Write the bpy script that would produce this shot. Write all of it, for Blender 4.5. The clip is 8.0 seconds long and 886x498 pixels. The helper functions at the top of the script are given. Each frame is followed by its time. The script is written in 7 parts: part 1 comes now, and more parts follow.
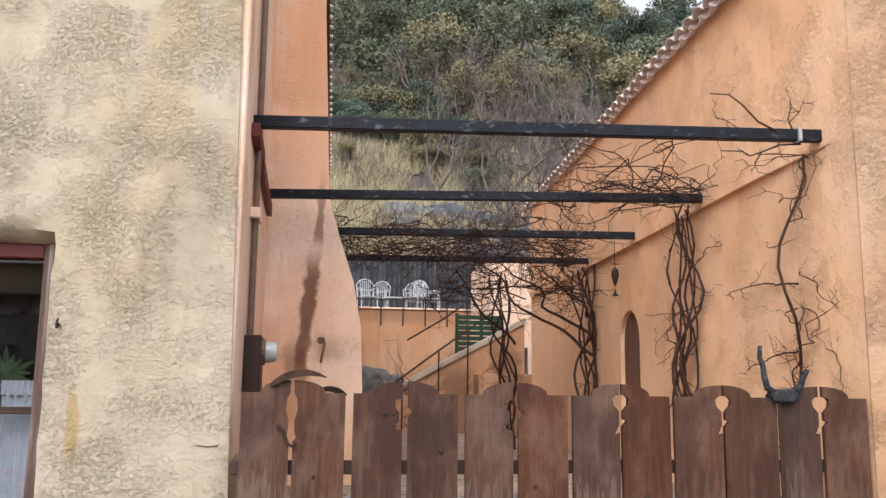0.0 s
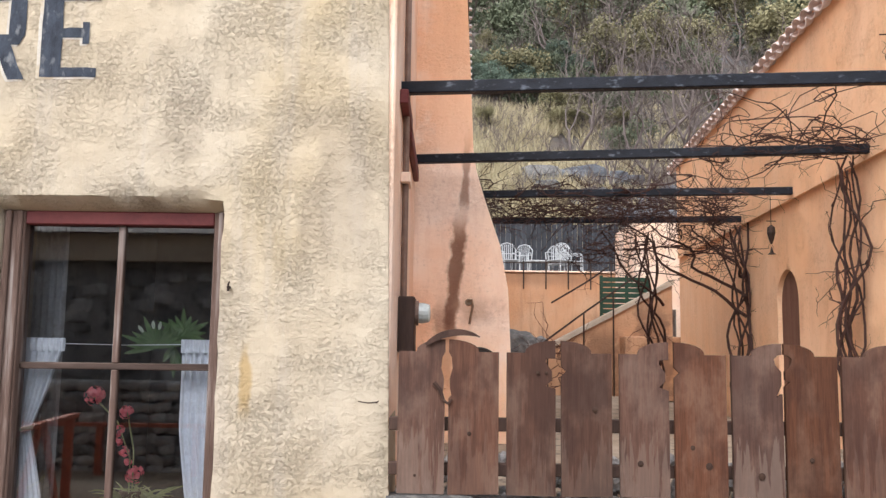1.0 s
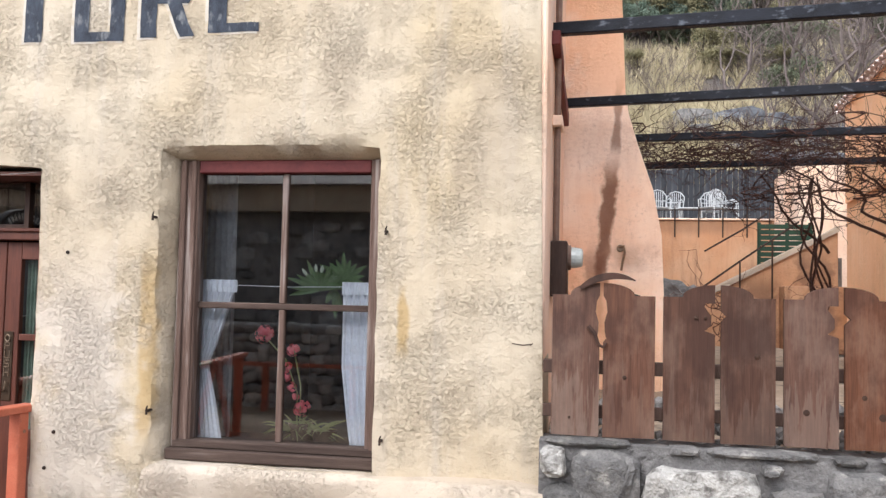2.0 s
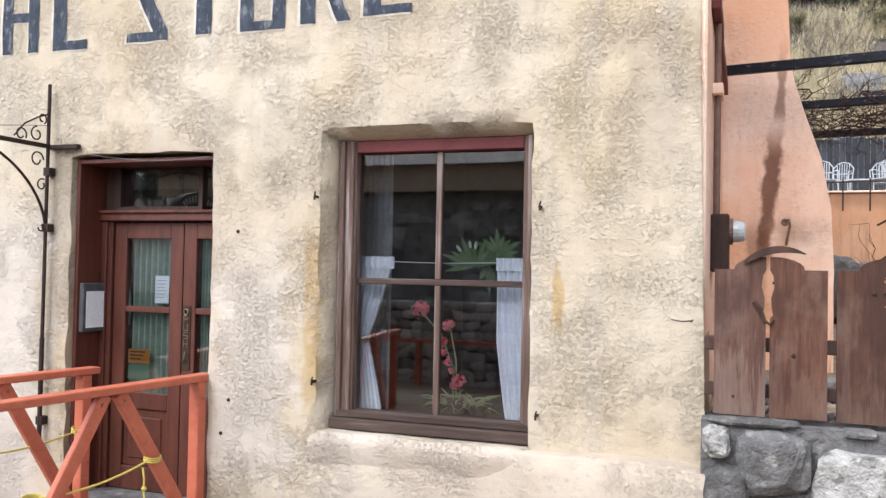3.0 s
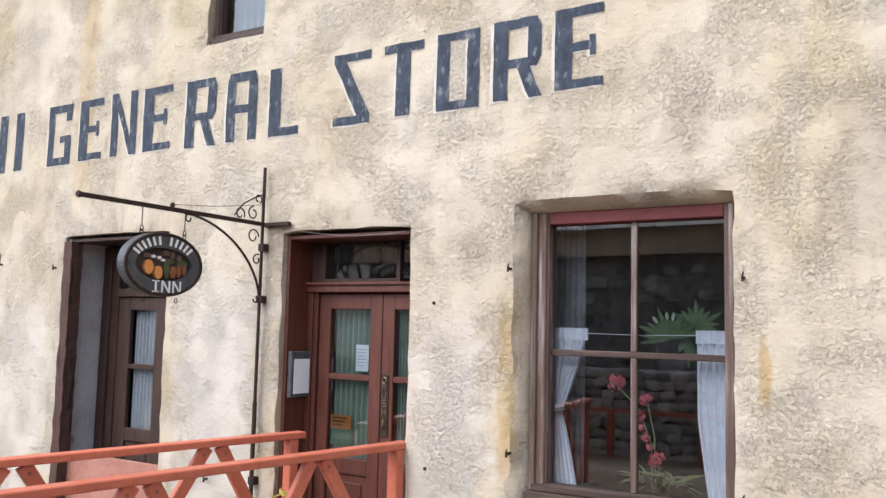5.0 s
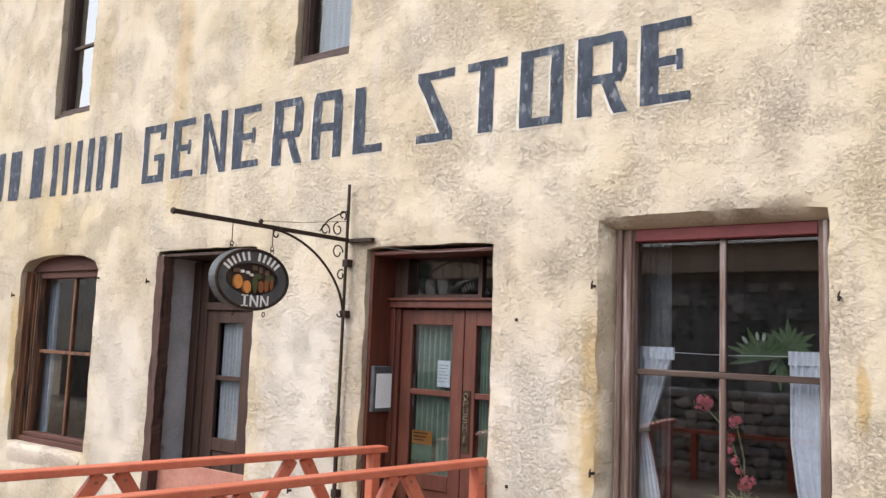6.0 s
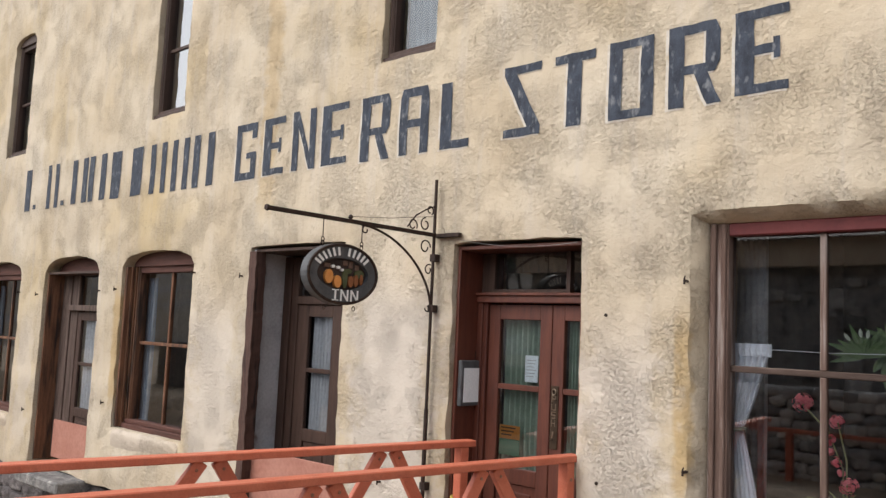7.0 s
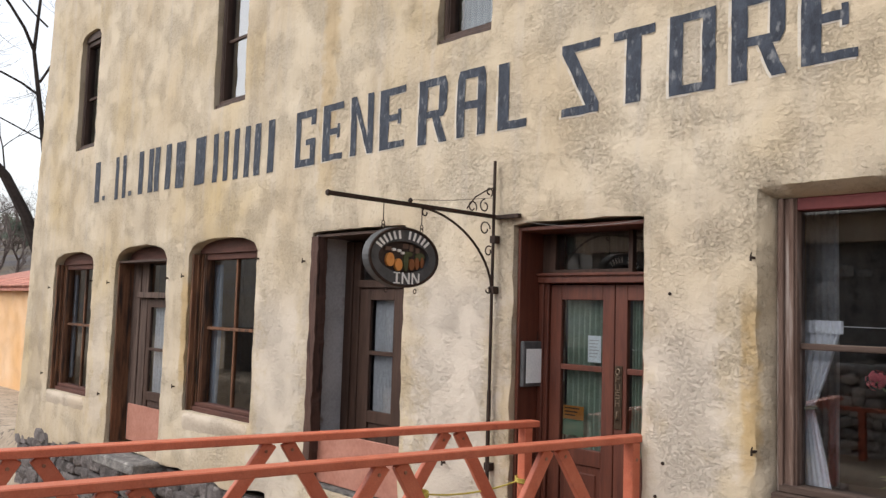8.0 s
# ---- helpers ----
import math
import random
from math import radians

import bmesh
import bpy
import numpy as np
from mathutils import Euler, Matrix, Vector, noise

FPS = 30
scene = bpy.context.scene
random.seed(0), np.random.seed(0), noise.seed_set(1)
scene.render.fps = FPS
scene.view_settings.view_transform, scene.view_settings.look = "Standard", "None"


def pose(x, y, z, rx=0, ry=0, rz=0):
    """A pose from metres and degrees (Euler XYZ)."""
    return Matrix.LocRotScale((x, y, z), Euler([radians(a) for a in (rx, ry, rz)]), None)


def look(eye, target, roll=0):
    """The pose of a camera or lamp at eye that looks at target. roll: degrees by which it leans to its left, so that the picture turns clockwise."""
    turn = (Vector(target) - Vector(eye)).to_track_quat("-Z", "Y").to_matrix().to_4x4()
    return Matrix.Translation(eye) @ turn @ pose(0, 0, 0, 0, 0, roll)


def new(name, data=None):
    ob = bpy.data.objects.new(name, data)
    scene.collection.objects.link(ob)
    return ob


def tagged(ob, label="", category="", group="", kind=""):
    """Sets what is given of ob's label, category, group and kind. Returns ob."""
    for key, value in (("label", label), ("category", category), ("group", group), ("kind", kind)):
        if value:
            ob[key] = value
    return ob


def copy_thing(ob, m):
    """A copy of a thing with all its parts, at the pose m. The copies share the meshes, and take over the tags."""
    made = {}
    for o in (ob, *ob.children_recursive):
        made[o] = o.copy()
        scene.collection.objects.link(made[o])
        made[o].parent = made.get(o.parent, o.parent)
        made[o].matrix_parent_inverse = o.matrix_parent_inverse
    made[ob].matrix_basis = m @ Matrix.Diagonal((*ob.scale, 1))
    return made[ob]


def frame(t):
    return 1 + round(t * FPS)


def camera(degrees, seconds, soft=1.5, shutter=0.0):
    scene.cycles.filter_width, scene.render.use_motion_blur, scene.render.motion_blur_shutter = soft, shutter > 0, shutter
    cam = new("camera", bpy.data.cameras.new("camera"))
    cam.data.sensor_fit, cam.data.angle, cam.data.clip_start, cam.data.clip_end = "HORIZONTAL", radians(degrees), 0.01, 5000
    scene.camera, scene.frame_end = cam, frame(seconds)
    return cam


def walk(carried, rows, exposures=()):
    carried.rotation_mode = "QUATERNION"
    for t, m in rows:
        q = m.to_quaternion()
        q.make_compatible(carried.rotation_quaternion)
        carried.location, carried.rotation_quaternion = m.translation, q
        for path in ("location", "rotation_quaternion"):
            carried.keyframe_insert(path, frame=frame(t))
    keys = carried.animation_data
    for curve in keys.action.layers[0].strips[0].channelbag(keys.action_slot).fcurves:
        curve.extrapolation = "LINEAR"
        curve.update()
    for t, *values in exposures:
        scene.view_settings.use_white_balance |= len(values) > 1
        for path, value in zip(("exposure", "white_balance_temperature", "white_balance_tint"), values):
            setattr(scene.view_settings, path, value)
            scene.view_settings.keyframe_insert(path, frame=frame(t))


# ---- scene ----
cam = camera(54.9, 8.0, soft=1.4)
PATH = [
    (0, (-0.482, -4.877, 1.778), (-0.166, -2.928, 2.095), 0.7),
    (0.5, (-0.517, -4.889, 1.765), (-0.364, -2.916, 2.051), 0.8),
    (1, (-0.543, -4.899, 1.753), (-0.55, -2.912, 1.983), 0.8),
    (1.5, (-0.566, -4.912, 1.734), (-0.73, -2.926, 1.901), 1.3),
    (2, (-0.591, -4.918, 1.715), (-0.933, -2.951, 1.822), 1.3),
    (3.5, (-0.649, -4.938, 1.688), (-1.449, -3.106, 1.735), 0.8),
    (4, (-0.658, -4.946, 1.711), (-1.56, -3.164, 1.81), 0.6),
    (4.5, (-0.661, -4.963, 1.736), (-1.644, -3.229, 1.895), 1.0),
    (6, (-0.699, -5.014, 1.751), (-1.904, -3.433, 1.97), 2.2),
    (6.5, (-0.713, -5.03, 1.746), (-1.996, -3.511, 1.959), 2.5),
    (7, (-0.726, -5.043, 1.755), (-2.079, -3.584, 1.952), 2.6),
    (7.5, (-0.73, -5.048, 1.745), (-2.146, -3.647, 1.921), 2.3),
    (8, (-0.731, -5.056, 1.749), (-2.183, -3.689, 1.9), 1.8),
]
walk(cam, [(t, look(eye, target, roll)) for t, eye, target, roll in PATH], [(0, 0.25, 6250, 10), (1.0, 0.47, 6200, 10), (2.0, 0.54, 6150, 10), (3.5, 0.58, 5800, 10), (4.5, 0.53, 5700, 10), (6.0, 0.45, 6180, 10), (6.5, 0.41, 6280, 10), (7.0, 0.11, 6430, 10), (8.0, 0.01, 6530, 10)])

# ---- world and light ----
world = bpy.data.worlds.new("sky")
scene.world = world
world.use_nodes = True
wn = world.node_tree.nodes
sky = wn.new("ShaderNodeTexSky")
sky.sky_type, sky.sun_disc = "NISHITA", False
sky.sun_elevation, sky.sun_rotation = radians(46), radians(204)
sky.air_density, sky.dust_density, sky.ozone_density = 1.0, 3.0, 1.0
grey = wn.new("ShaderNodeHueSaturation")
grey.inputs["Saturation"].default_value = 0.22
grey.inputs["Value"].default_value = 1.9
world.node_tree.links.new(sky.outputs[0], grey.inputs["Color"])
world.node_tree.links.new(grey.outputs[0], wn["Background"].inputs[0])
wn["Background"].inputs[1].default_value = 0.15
sun_data = bpy.data.lights.new("sun", "SUN")
sun_data.energy, sun_data.angle, sun_data.color = 0.9, radians(50), (1.0, 0.95, 0.88)
sun = new("sun", sun_data)
sun.matrix_world = look((-13, -22, 25), (-3, 0, 0))


# ---- materials ----
def nodes_of(name):
    m = bpy.data.materials.new(name)
    m.use_nodes = True
    return m, m.node_tree.nodes, m.node_tree.links, m.node_tree.nodes["Principled BSDF"]


def mix(n, l, fac, a, b, blend="MIX"):
    """A colour mix node; a, b and fac are colours, numbers or sockets."""
    k = n.new("ShaderNodeMix")
    k.data_type, k.blend_type = "RGBA", blend
    for i, v in ((0, fac), (6, a), (7, b)):
        if isinstance(v, bpy.types.NodeSocket):
            l.new(v, k.inputs[i])
        else:
            k.inputs[i].default_value = v if i == 0 else (*v, 1)
    return k.outputs[2]


def fractal(n, l, where, scale, detail=4, lo=0.35, hi=0.65, stretch=None, kind="NOISE", rough=0.55):
    """A noise mask from 0 to 1."""
    if stretch:
        mp = n.new("ShaderNodeMapping")
        mp.inputs["Scale"].default_value = stretch
        l.new(where, mp.inputs[0])
        where = mp.outputs[0]
    if kind == "NOISE":
        t = n.new("ShaderNodeTexNoise")
        t.inputs["Detail"].default_value = detail
        t.inputs["Roughness"].default_value = rough
    else:
        t = n.new("ShaderNodeTexVoronoi")
    t.inputs["Scale"].default_value = scale
    l.new(where, t.inputs["Vector"])
    r = n.new("ShaderNodeMapRange")
    r.inputs[1].default_value, r.inputs[2].default_value = lo, hi
    l.new(t.outputs[0], r.inputs[0])
    return r.outputs[0]


def bumped(n, l, bsdf, pairs):
    """Chains bump nodes: pairs of (mask, distance in metres, strength)."""
    last = None
    for mask, far, strength in pairs:
        b = n.new("ShaderNodeBump")
        b.inputs["Distance"].default_value, b.inputs["Strength"].default_value = far, strength
        l.new(mask, b.inputs["Height"])
        if last:
            l.new(last, b.inputs["Normal"])
        last = b.outputs[0]
    l.new(last, bsdf.inputs["Normal"])


def mat(name, c1, c2, scale=6, rough=0.8, relief=0.004, rscale=40, metal=0.0, c3=None, c3scale=1.5, c3lo=0.55, stretch=None, rand=0.0, spec=0.3):
    m, n, l, b = nodes_of(name)
    where = n.new("ShaderNodeTexCoord").outputs["Object"]
    info = n.new("ShaderNodeObjectInfo")
    if rand:
        add = n.new("ShaderNodeVectorMath")
        add.operation = "ADD"
        mul = n.new("ShaderNodeVectorMath")
        mul.operation = "SCALE"
        mul.inputs[0].default_value = (17.0, 31.0, 23.0)
        l.new(info.outputs["Random"], mul.inputs["Scale"])
        l.new(where, add.inputs[0])
        l.new(mul.outputs[0], add.inputs[1])
        where = add.outputs[0]
    col = mix(n, l, fractal(n, l, where, scale, 6, stretch=stretch), c1, c2)
    fine = fractal(n, l, where, scale * 9, 3, 0.3, 0.7, stretch=stretch)
    col = mix(n, l, 0.22, col, mix(n, l, fine, [v * 0.55 for v in c1], [min(1, v * 1.25) for v in c2]))
    if c3:
        col = mix(n, l, fractal(n, l, where, c3scale, 5, c3lo, c3lo + 0.14, stretch=stretch), col, c3)
    if rand:
        hsv = n.new("ShaderNodeHueSaturation")
        mr = n.new("ShaderNodeMapRange")
        mr.inputs[3].default_value, mr.inputs[4].default_value = 1 - rand, 1 + rand
        l.new(info.outputs["Random"], mr.inputs[0])
        l.new(mr.outputs[0], hsv.inputs["Value"])
        l.new(col, hsv.inputs["Color"])
        col = hsv.outputs[0]
    l.new(col, b.inputs["Base Color"])
    b.inputs["Roughness"].default_value, b.inputs["Metallic"].default_value = rough, metal
    b.inputs["Specular IOR Level"].default_value = spec
    if relief:
        bumped(n, l, b, [(fractal(n, l, where, rscale, 4, 0.25, 0.75, stretch=stretch), relief, 0.7), (fractal(n, l, where, rscale * 5, 2, 0.2, 0.8, stretch=stretch), relief * 0.3, 0.5)])
    return m


def stucco(name, base, pale, dirt, ochre, relief=1.0, streak=None):
    """Hand-trowelled lime stucco: patches, stains, smeared ridges and fine grit."""
    m, n, l, b = nodes_of(name)
    where = n.new("ShaderNodeTexCoord").outputs["Object"]
    col = mix(n, l, fractal(n, l, where, 0.9, 5, 0.35, 0.68), base, pale)
    col = mix(n, l, fractal(n, l, where, 0.55, 6, 0.52, 0.75), col, ochre)
    d = fractal(n, l, where, 1.7, 11, 0.5, 0.68, rough=0.74)
    half = n.new("ShaderNodeMath")
    half.operation = "MULTIPLY"
    half.inputs[1].default_value = 0.22
    l.new(d, half.inputs[0])
    col = mix(n, l, half.outputs[0], col, dirt)
    worn = fractal(n, l, where, 3.6, 7, 0.45, 0.57, rough=0.62)
    speck = fractal(n, l, where, 26, 6, 0.54, 0.66, rough=0.7)
    both = n.new("ShaderNodeMath")
    both.operation = "MULTIPLY"
    l.new(speck, both.inputs[0])
    l.new(worn, both.inputs[1])
    k = n.new("ShaderNodeMath")
    k.operation = "MULTIPLY"
    k.inputs[1].default_value = 0.32
    l.new(both.outputs[0], k.inputs[0])
    col = mix(n, l, k.outputs[0], col, [v * 0.5 for v in dirt])
    if streak:
        run = fractal(n, l, where, 2.0, 9, 0.5, 0.66, stretch=(5, 5, 0.8), rough=0.72)
        q = n.new("ShaderNodeMath")
        q.operation = "MULTIPLY"
        q.inputs[1].default_value = 0.18
        l.new(run, q.inputs[0])
        col = mix(n, l, q.outputs[0], col, [v * 0.8 for v in dirt])
        s = fractal(n, l, where, 1.0, 8, 0.52, 0.72, stretch=(5, 5, 0.35), rough=0.65)
        q = n.new("ShaderNodeMath")
        q.operation = "MULTIPLY"
        q.inputs[1].default_value = 0.5
        l.new(s, q.inputs[0])
        col = mix(n, l, q.outputs[0], col, streak)
    # Ridge hollows darkened: dirt tone, with shade painted in to accent the relief.
    pit = fractal(n, l, where, 27, 6, 0.50, 0.42, stretch=(0.80, 1, 1.20), rough=0.62)
    spread = fractal(n, l, where, 2.3, 6, 0.42, 0.58, rough=0.62)
    hollow_tone = n.new("ShaderNodeMath")
    hollow_tone.operation = "MULTIPLY"
    l.new(pit, hollow_tone.inputs[0])
    l.new(spread, hollow_tone.inputs[1])
    faint = n.new("ShaderNodeMath")
    faint.operation = "MULTIPLY"
    faint.inputs[1].default_value = 0.24 * min(1.0, relief)
    l.new(hollow_tone.outputs[0], faint.inputs[0])
    col = mix(n, l, faint.outputs[0], col, [v * 0.62 for v in dirt])
    l.new(col, b.inputs["Base Color"])
    b.inputs["Roughness"].default_value = 0.92
    b.inputs["Specular IOR Level"].default_value = 0.15
    swell = fractal(n, l, where, 2.6, 4, 0.25, 0.75)
    ridge = fractal(n, l, where, 27, 6, 0.43, 0.62, stretch=(0.80, 1, 1.20), rough=0.62)
    flake = fractal(n, l, where, 44, 6, 0.5, 0.60, rough=0.70)
    grit = fractal(n, l, where, 120, 3, 0.3, 0.7)
    some = n.new("ShaderNodeMath")
    some.operation = "MULTIPLY_ADD"
    some.inputs[1].default_value = 0.88
    some.inputs[2].default_value = 0.12
    l.new(fractal(n, l, where, 2.3, 6, 0.42, 0.58, rough=0.62), some.inputs[0])
    patch = some.outputs[0]
    dimple = fractal(n, l, where, 6.5, 5, 0.32, 0.68, rough=0.55)
    def times(p, q):
        k = n.new("ShaderNodeMath")
        k.operation = "MULTIPLY"
        l.new(p, k.inputs[0])
        l.new(q, k.inputs[1])
        return k.outputs[0]
    bumped(n, l, b, [(swell, 0.030 * relief, 0.6), (dimple, 0.006 * relief, 0.7), (times(ridge, patch), 0.0070 * relief, 0.9), (times(flake, patch), 0.005 * relief, 0.9), (grit, 0.0015 * relief, 0.6)])
    return m


def stained(m, spots):
    """Adds stains to a stucco: (x, lean, half width, foot, low, high, top, colour, strength), soft at both ends."""
    n, l = m.node_tree.nodes, m.node_tree.links
    b = n["Principled BSDF"]
    col = b.inputs["Base Color"].links[0].from_socket
    where = n.new("ShaderNodeTexCoord").outputs["Object"]
    sep = n.new("ShaderNodeSeparateXYZ")
    l.new(where, sep.inputs[0])
    wob = fractal(n, l, where, 5, 6, 0.2, 0.8)

    def calc(op, p, q):
        k = n.new("ShaderNodeMath")
        k.operation = op
        for i, v in enumerate((p, q)):
            if isinstance(v, bpy.types.NodeSocket):
                l.new(v, k.inputs[i])
            else:
                k.inputs[i].default_value = v
        return k.outputs[0]

    def ramp(v, p, q):
        r = n.new("ShaderNodeMapRange")
        r.interpolation_type = "SMOOTHSTEP"
        r.inputs[1].default_value, r.inputs[2].default_value = p, q
        l.new(v, r.inputs[0])
        return r.outputs[0]

    for x0, lean, half, z0, z1, z2, z3, colour, strength in spots:
        mid = calc("ADD", calc("MULTIPLY", sep.outputs[2], lean), x0)
        d = calc("ABSOLUTE", calc("SUBTRACT", sep.outputs[0], mid), 0.0)
        d = calc("ADD", d, calc("MULTIPLY", calc("SUBTRACT", wob, 0.5), half * 1.3))
        k = calc("MULTIPLY", ramp(d, half, half * 0.4), ramp(sep.outputs[2], z0, z1))
        k = calc("MULTIPLY", calc("MULTIPLY", k, ramp(sep.outputs[2], z3, z2)), strength)
        col = mix(n, l, k, col, colour)
    l.new(col, b.inputs["Base Color"])
    return m


CREAM = stucco("cream_stucco", (0.475, 0.388, 0.276), (0.54, 0.468, 0.368), (0.365, 0.29, 0.212), (0.455, 0.350, 0.20), 1.0, (0.46, 0.41, 0.36))
OCHRE, LIME, GRIME = (0.40, 0.25, 0.07), (0.53, 0.47, 0.408), (0.26, 0.21, 0.16)
stained(CREAM, [(-3.30, 0.0, 0.07, 0.7, 0.9, 1.7, 2.1, OCHRE, 0.5), (-1.68, 0.0, 0.05, 1.3, 1.45, 1.65, 1.8, OCHRE, 0.6), (-3.75, 0.0, 0.42, 0.1, 0.5, 1.4, 2.2, LIME, 0.75), (-5.95, 0.0, 0.65, -0.6, 0.0, 1.7, 2.4, LIME, 0.85), (-8.65, 0.0, 0.6, -0.9, -0.2, 1.5, 2.3, LIME, 0.72), (-10.85, 0.0, 0.10, 0.6, 0.9, 1.9, 2.3, OCHRE, 0.5), (-13.5, 0.0, 0.3, -0.5, 0.2, 1.2, 2.0, LIME, 0.5), (-3.6, 0.0, 0.35, 2.1, 2.25, 2.55, 2.75, GRIME, 0.22), (-1.15, 0.0, 0.30, 2.1, 2.5, 2.9, 3.3, GRIME, 0.35), (-2.1, 0.0, 0.18, 2.75, 2.9, 3.1, 3.4, GRIME, 0.3), (-7.9, 0.0, 0.18, 2.6, 3.1, 6.5, 8.0, OCHRE, 0.30), (-16.2, 0.0, 0.5, -0.6, 0.2, 1.5, 3.5, GRIME, 0.4), (-12.3, 0.0, 0.5, 2.6, 2.75, 3.0, 3.3, GRIME, 0.25)])
PEACH = stucco("peach_stucco", (0.90, 0.64, 0.475), (0.91, 0.73, 0.61), (0.66, 0.38, 0.25), (0.83, 0.46, 0.26), 0.5, (0.72, 0.45, 0.32))
ORANGE = stucco("orange_stucco", (0.90, 0.55, 0.325), (0.91, 0.62, 0.415), (0.79, 0.45, 0.25), (0.89, 0.50, 0.265), 0.7, (0.74, 0.45, 0.28))
PLINTH = stucco("pale_plinth_stucco", (0.455, 0.375, 0.29), (0.50, 0.43, 0.355), (0.35, 0.295, 0.245), (0.45, 0.36, 0.25), 0.8)
# House stucco in a darker tone that offsets the sun falling on its front.
HOUSEFRONT = stucco("toned_down_house_front_stucco", (0.50, 0.30, 0.18), (0.54, 0.36, 0.235), (0.40, 0.25, 0.15), (0.50, 0.27, 0.14), 1.0)
# Orange stucco darkened: shade at the court's back is put into the colour.
SHADEORANGE = stucco("shaded_orange_stucco", (0.48, 0.25, 0.135), (0.52, 0.32, 0.20), (0.28, 0.16, 0.10), (0.46, 0.22, 0.11), 0.6, (0.17, 0.10, 0.075))
# Dark stains, plus painted shading at the terrace wall's top and left.
stained(SHADEORANGE, [(0.65, 0.0, 0.5, 0.6, 0.8, 2.5, 3.4, (0.16, 0.085, 0.055), 0.6), (2.55, 0.0, 0.45, 0.6, 0.8, 1.9, 2.3, (0.17, 0.095, 0.065), 0.6), (3.55, 0.0, 0.4, 0.6, 0.8, 2.3, 2.9, (0.15, 0.085, 0.06), 0.6), (2.2, 0.0, 2.3, 3.35, 3.6, 4.0, 4.2, (0.20, 0.11, 0.07), 0.45)])
TAN = stucco("tan_stucco", (0.64, 0.40, 0.22), (0.68, 0.47, 0.30), (0.5, 0.33, 0.2), (0.62, 0.36, 0.16), 0.8)
PAINT = mat("blue_black_paint", (0.014, 0.018, 0.028), (0.045, 0.054, 0.075), 9, 0.75, 0.006, 30, c3=(0.16, 0.165, 0.175), c3scale=13, c3lo=0.56, stretch=(1.6, 1, 0.8))


def board_mat(name):
    """Weathered fence board: fine grain, bleached patches and dark damp stains, each board its own."""
    m, n, l, b = nodes_of(name)
    info = n.new("ShaderNodeObjectInfo")
    mul = n.new("ShaderNodeVectorMath")
    mul.operation = "SCALE"
    mul.inputs[0].default_value = (17.0, 31.0, 23.0)
    l.new(info.outputs["Random"], mul.inputs["Scale"])
    add = n.new("ShaderNodeVectorMath")
    l.new(n.new("ShaderNodeTexCoord").outputs["Object"], add.inputs[0])
    l.new(mul.outputs[0], add.inputs[1])
    where = add.outputs[0]
    grain = fractal(n, l, where, 6, 8, 0.35, 0.65, stretch=(7, 7, 0.45), rough=0.6)
    fine = fractal(n, l, where, 30, 4, 0.3, 0.7, stretch=(6, 6, 0.25))
    damp = fractal(n, l, where, 2.9, 7, 0.46, 0.58, stretch=(1.3, 1, 0.8), rough=0.6)
    worn = fractal(n, l, where, 3.4, 7, 0.49, 0.66, stretch=(1.6, 1, 0.7), rough=0.65)
    col = mix(n, l, grain, (0.066, 0.028, 0.018), (0.132, 0.061, 0.039))
    col = mix(n, l, 0.35, col, mix(n, l, fine, (0.036, 0.016, 0.010), (0.145, 0.078, 0.055)))
    k = n.new("ShaderNodeMath")
    k.operation = "MULTIPLY"
    k.inputs[1].default_value = 0.42
    l.new(worn, k.inputs[0])
    col = mix(n, l, k.outputs[0], col, (0.215, 0.140, 0.105))
    k = n.new("ShaderNodeMath")
    k.operation = "MULTIPLY"
    k.inputs[1].default_value = 0.55
    l.new(damp, k.inputs[0])
    col = mix(n, l, k.outputs[0], col, (0.045, 0.021, 0.016))
    # bleached, dripping feet on some boards
    sep = n.new("ShaderNodeSeparateXYZ")
    l.new(n.new("ShaderNodeTexCoord").outputs["Object"], sep.inputs[0])
    drip = n.new("ShaderNodeMath")
    drip.operation = "MULTIPLY_ADD"
    drip.inputs[1].default_value = 0.55
    l.new(fractal(n, l, where, 7, 5, 0.3, 0.7, stretch=(4, 4, 0.35)), drip.inputs[0])
    l.new(sep.outputs[2], drip.inputs[2])
    foot = n.new("ShaderNodeMapRange")
    foot.inputs[1].default_value, foot.inputs[2].default_value = 1.46, 1.40
    l.new(drip.outputs[0], foot.inputs[0])
    which = n.new("ShaderNodeMapRange")
    which.inputs[1].default_value, which.inputs[2].default_value = 0.25, 0.9
    which.inputs[4].default_value = 0.34
    l.new(info.outputs["Random"], which.inputs[0])
    k = n.new("ShaderNodeMath")
    k.operation = "MULTIPLY"
    l.new(foot.outputs[0], k.inputs[0])
    l.new(which.outputs[0], k.inputs[1])
    col = mix(n, l, k.outputs[0], col, (0.23, 0.165, 0.13))
    tone = n.new("ShaderNodeHueSaturation")
    sat = n.new("ShaderNodeMapRange")
    sat.inputs[3].default_value, sat.inputs[4].default_value = 1.22, 0.88
    l.new(info.outputs["Random"], sat.inputs[0])
    l.new(sat.outputs[0], tone.inputs["Saturation"])
    odd = n.new("ShaderNodeMath")
    odd.operation = "PINGPONG"
    odd.inputs[1].default_value = 0.17
    l.new(info.outputs["Random"], odd.inputs[0])
    val = n.new("ShaderNodeMapRange")
    val.inputs[2].default_value, val.inputs[3].default_value, val.inputs[4].default_value = 0.17, 0.60, 0.98
    l.new(odd.outputs[0], val.inputs[0])
    l.new(val.outputs[0], tone.inputs["Value"])
    l.new(col, tone.inputs["Color"])
    l.new(tone.outputs[0], b.inputs["Base Color"])
    b.inputs["Roughness"].default_value = 0.8
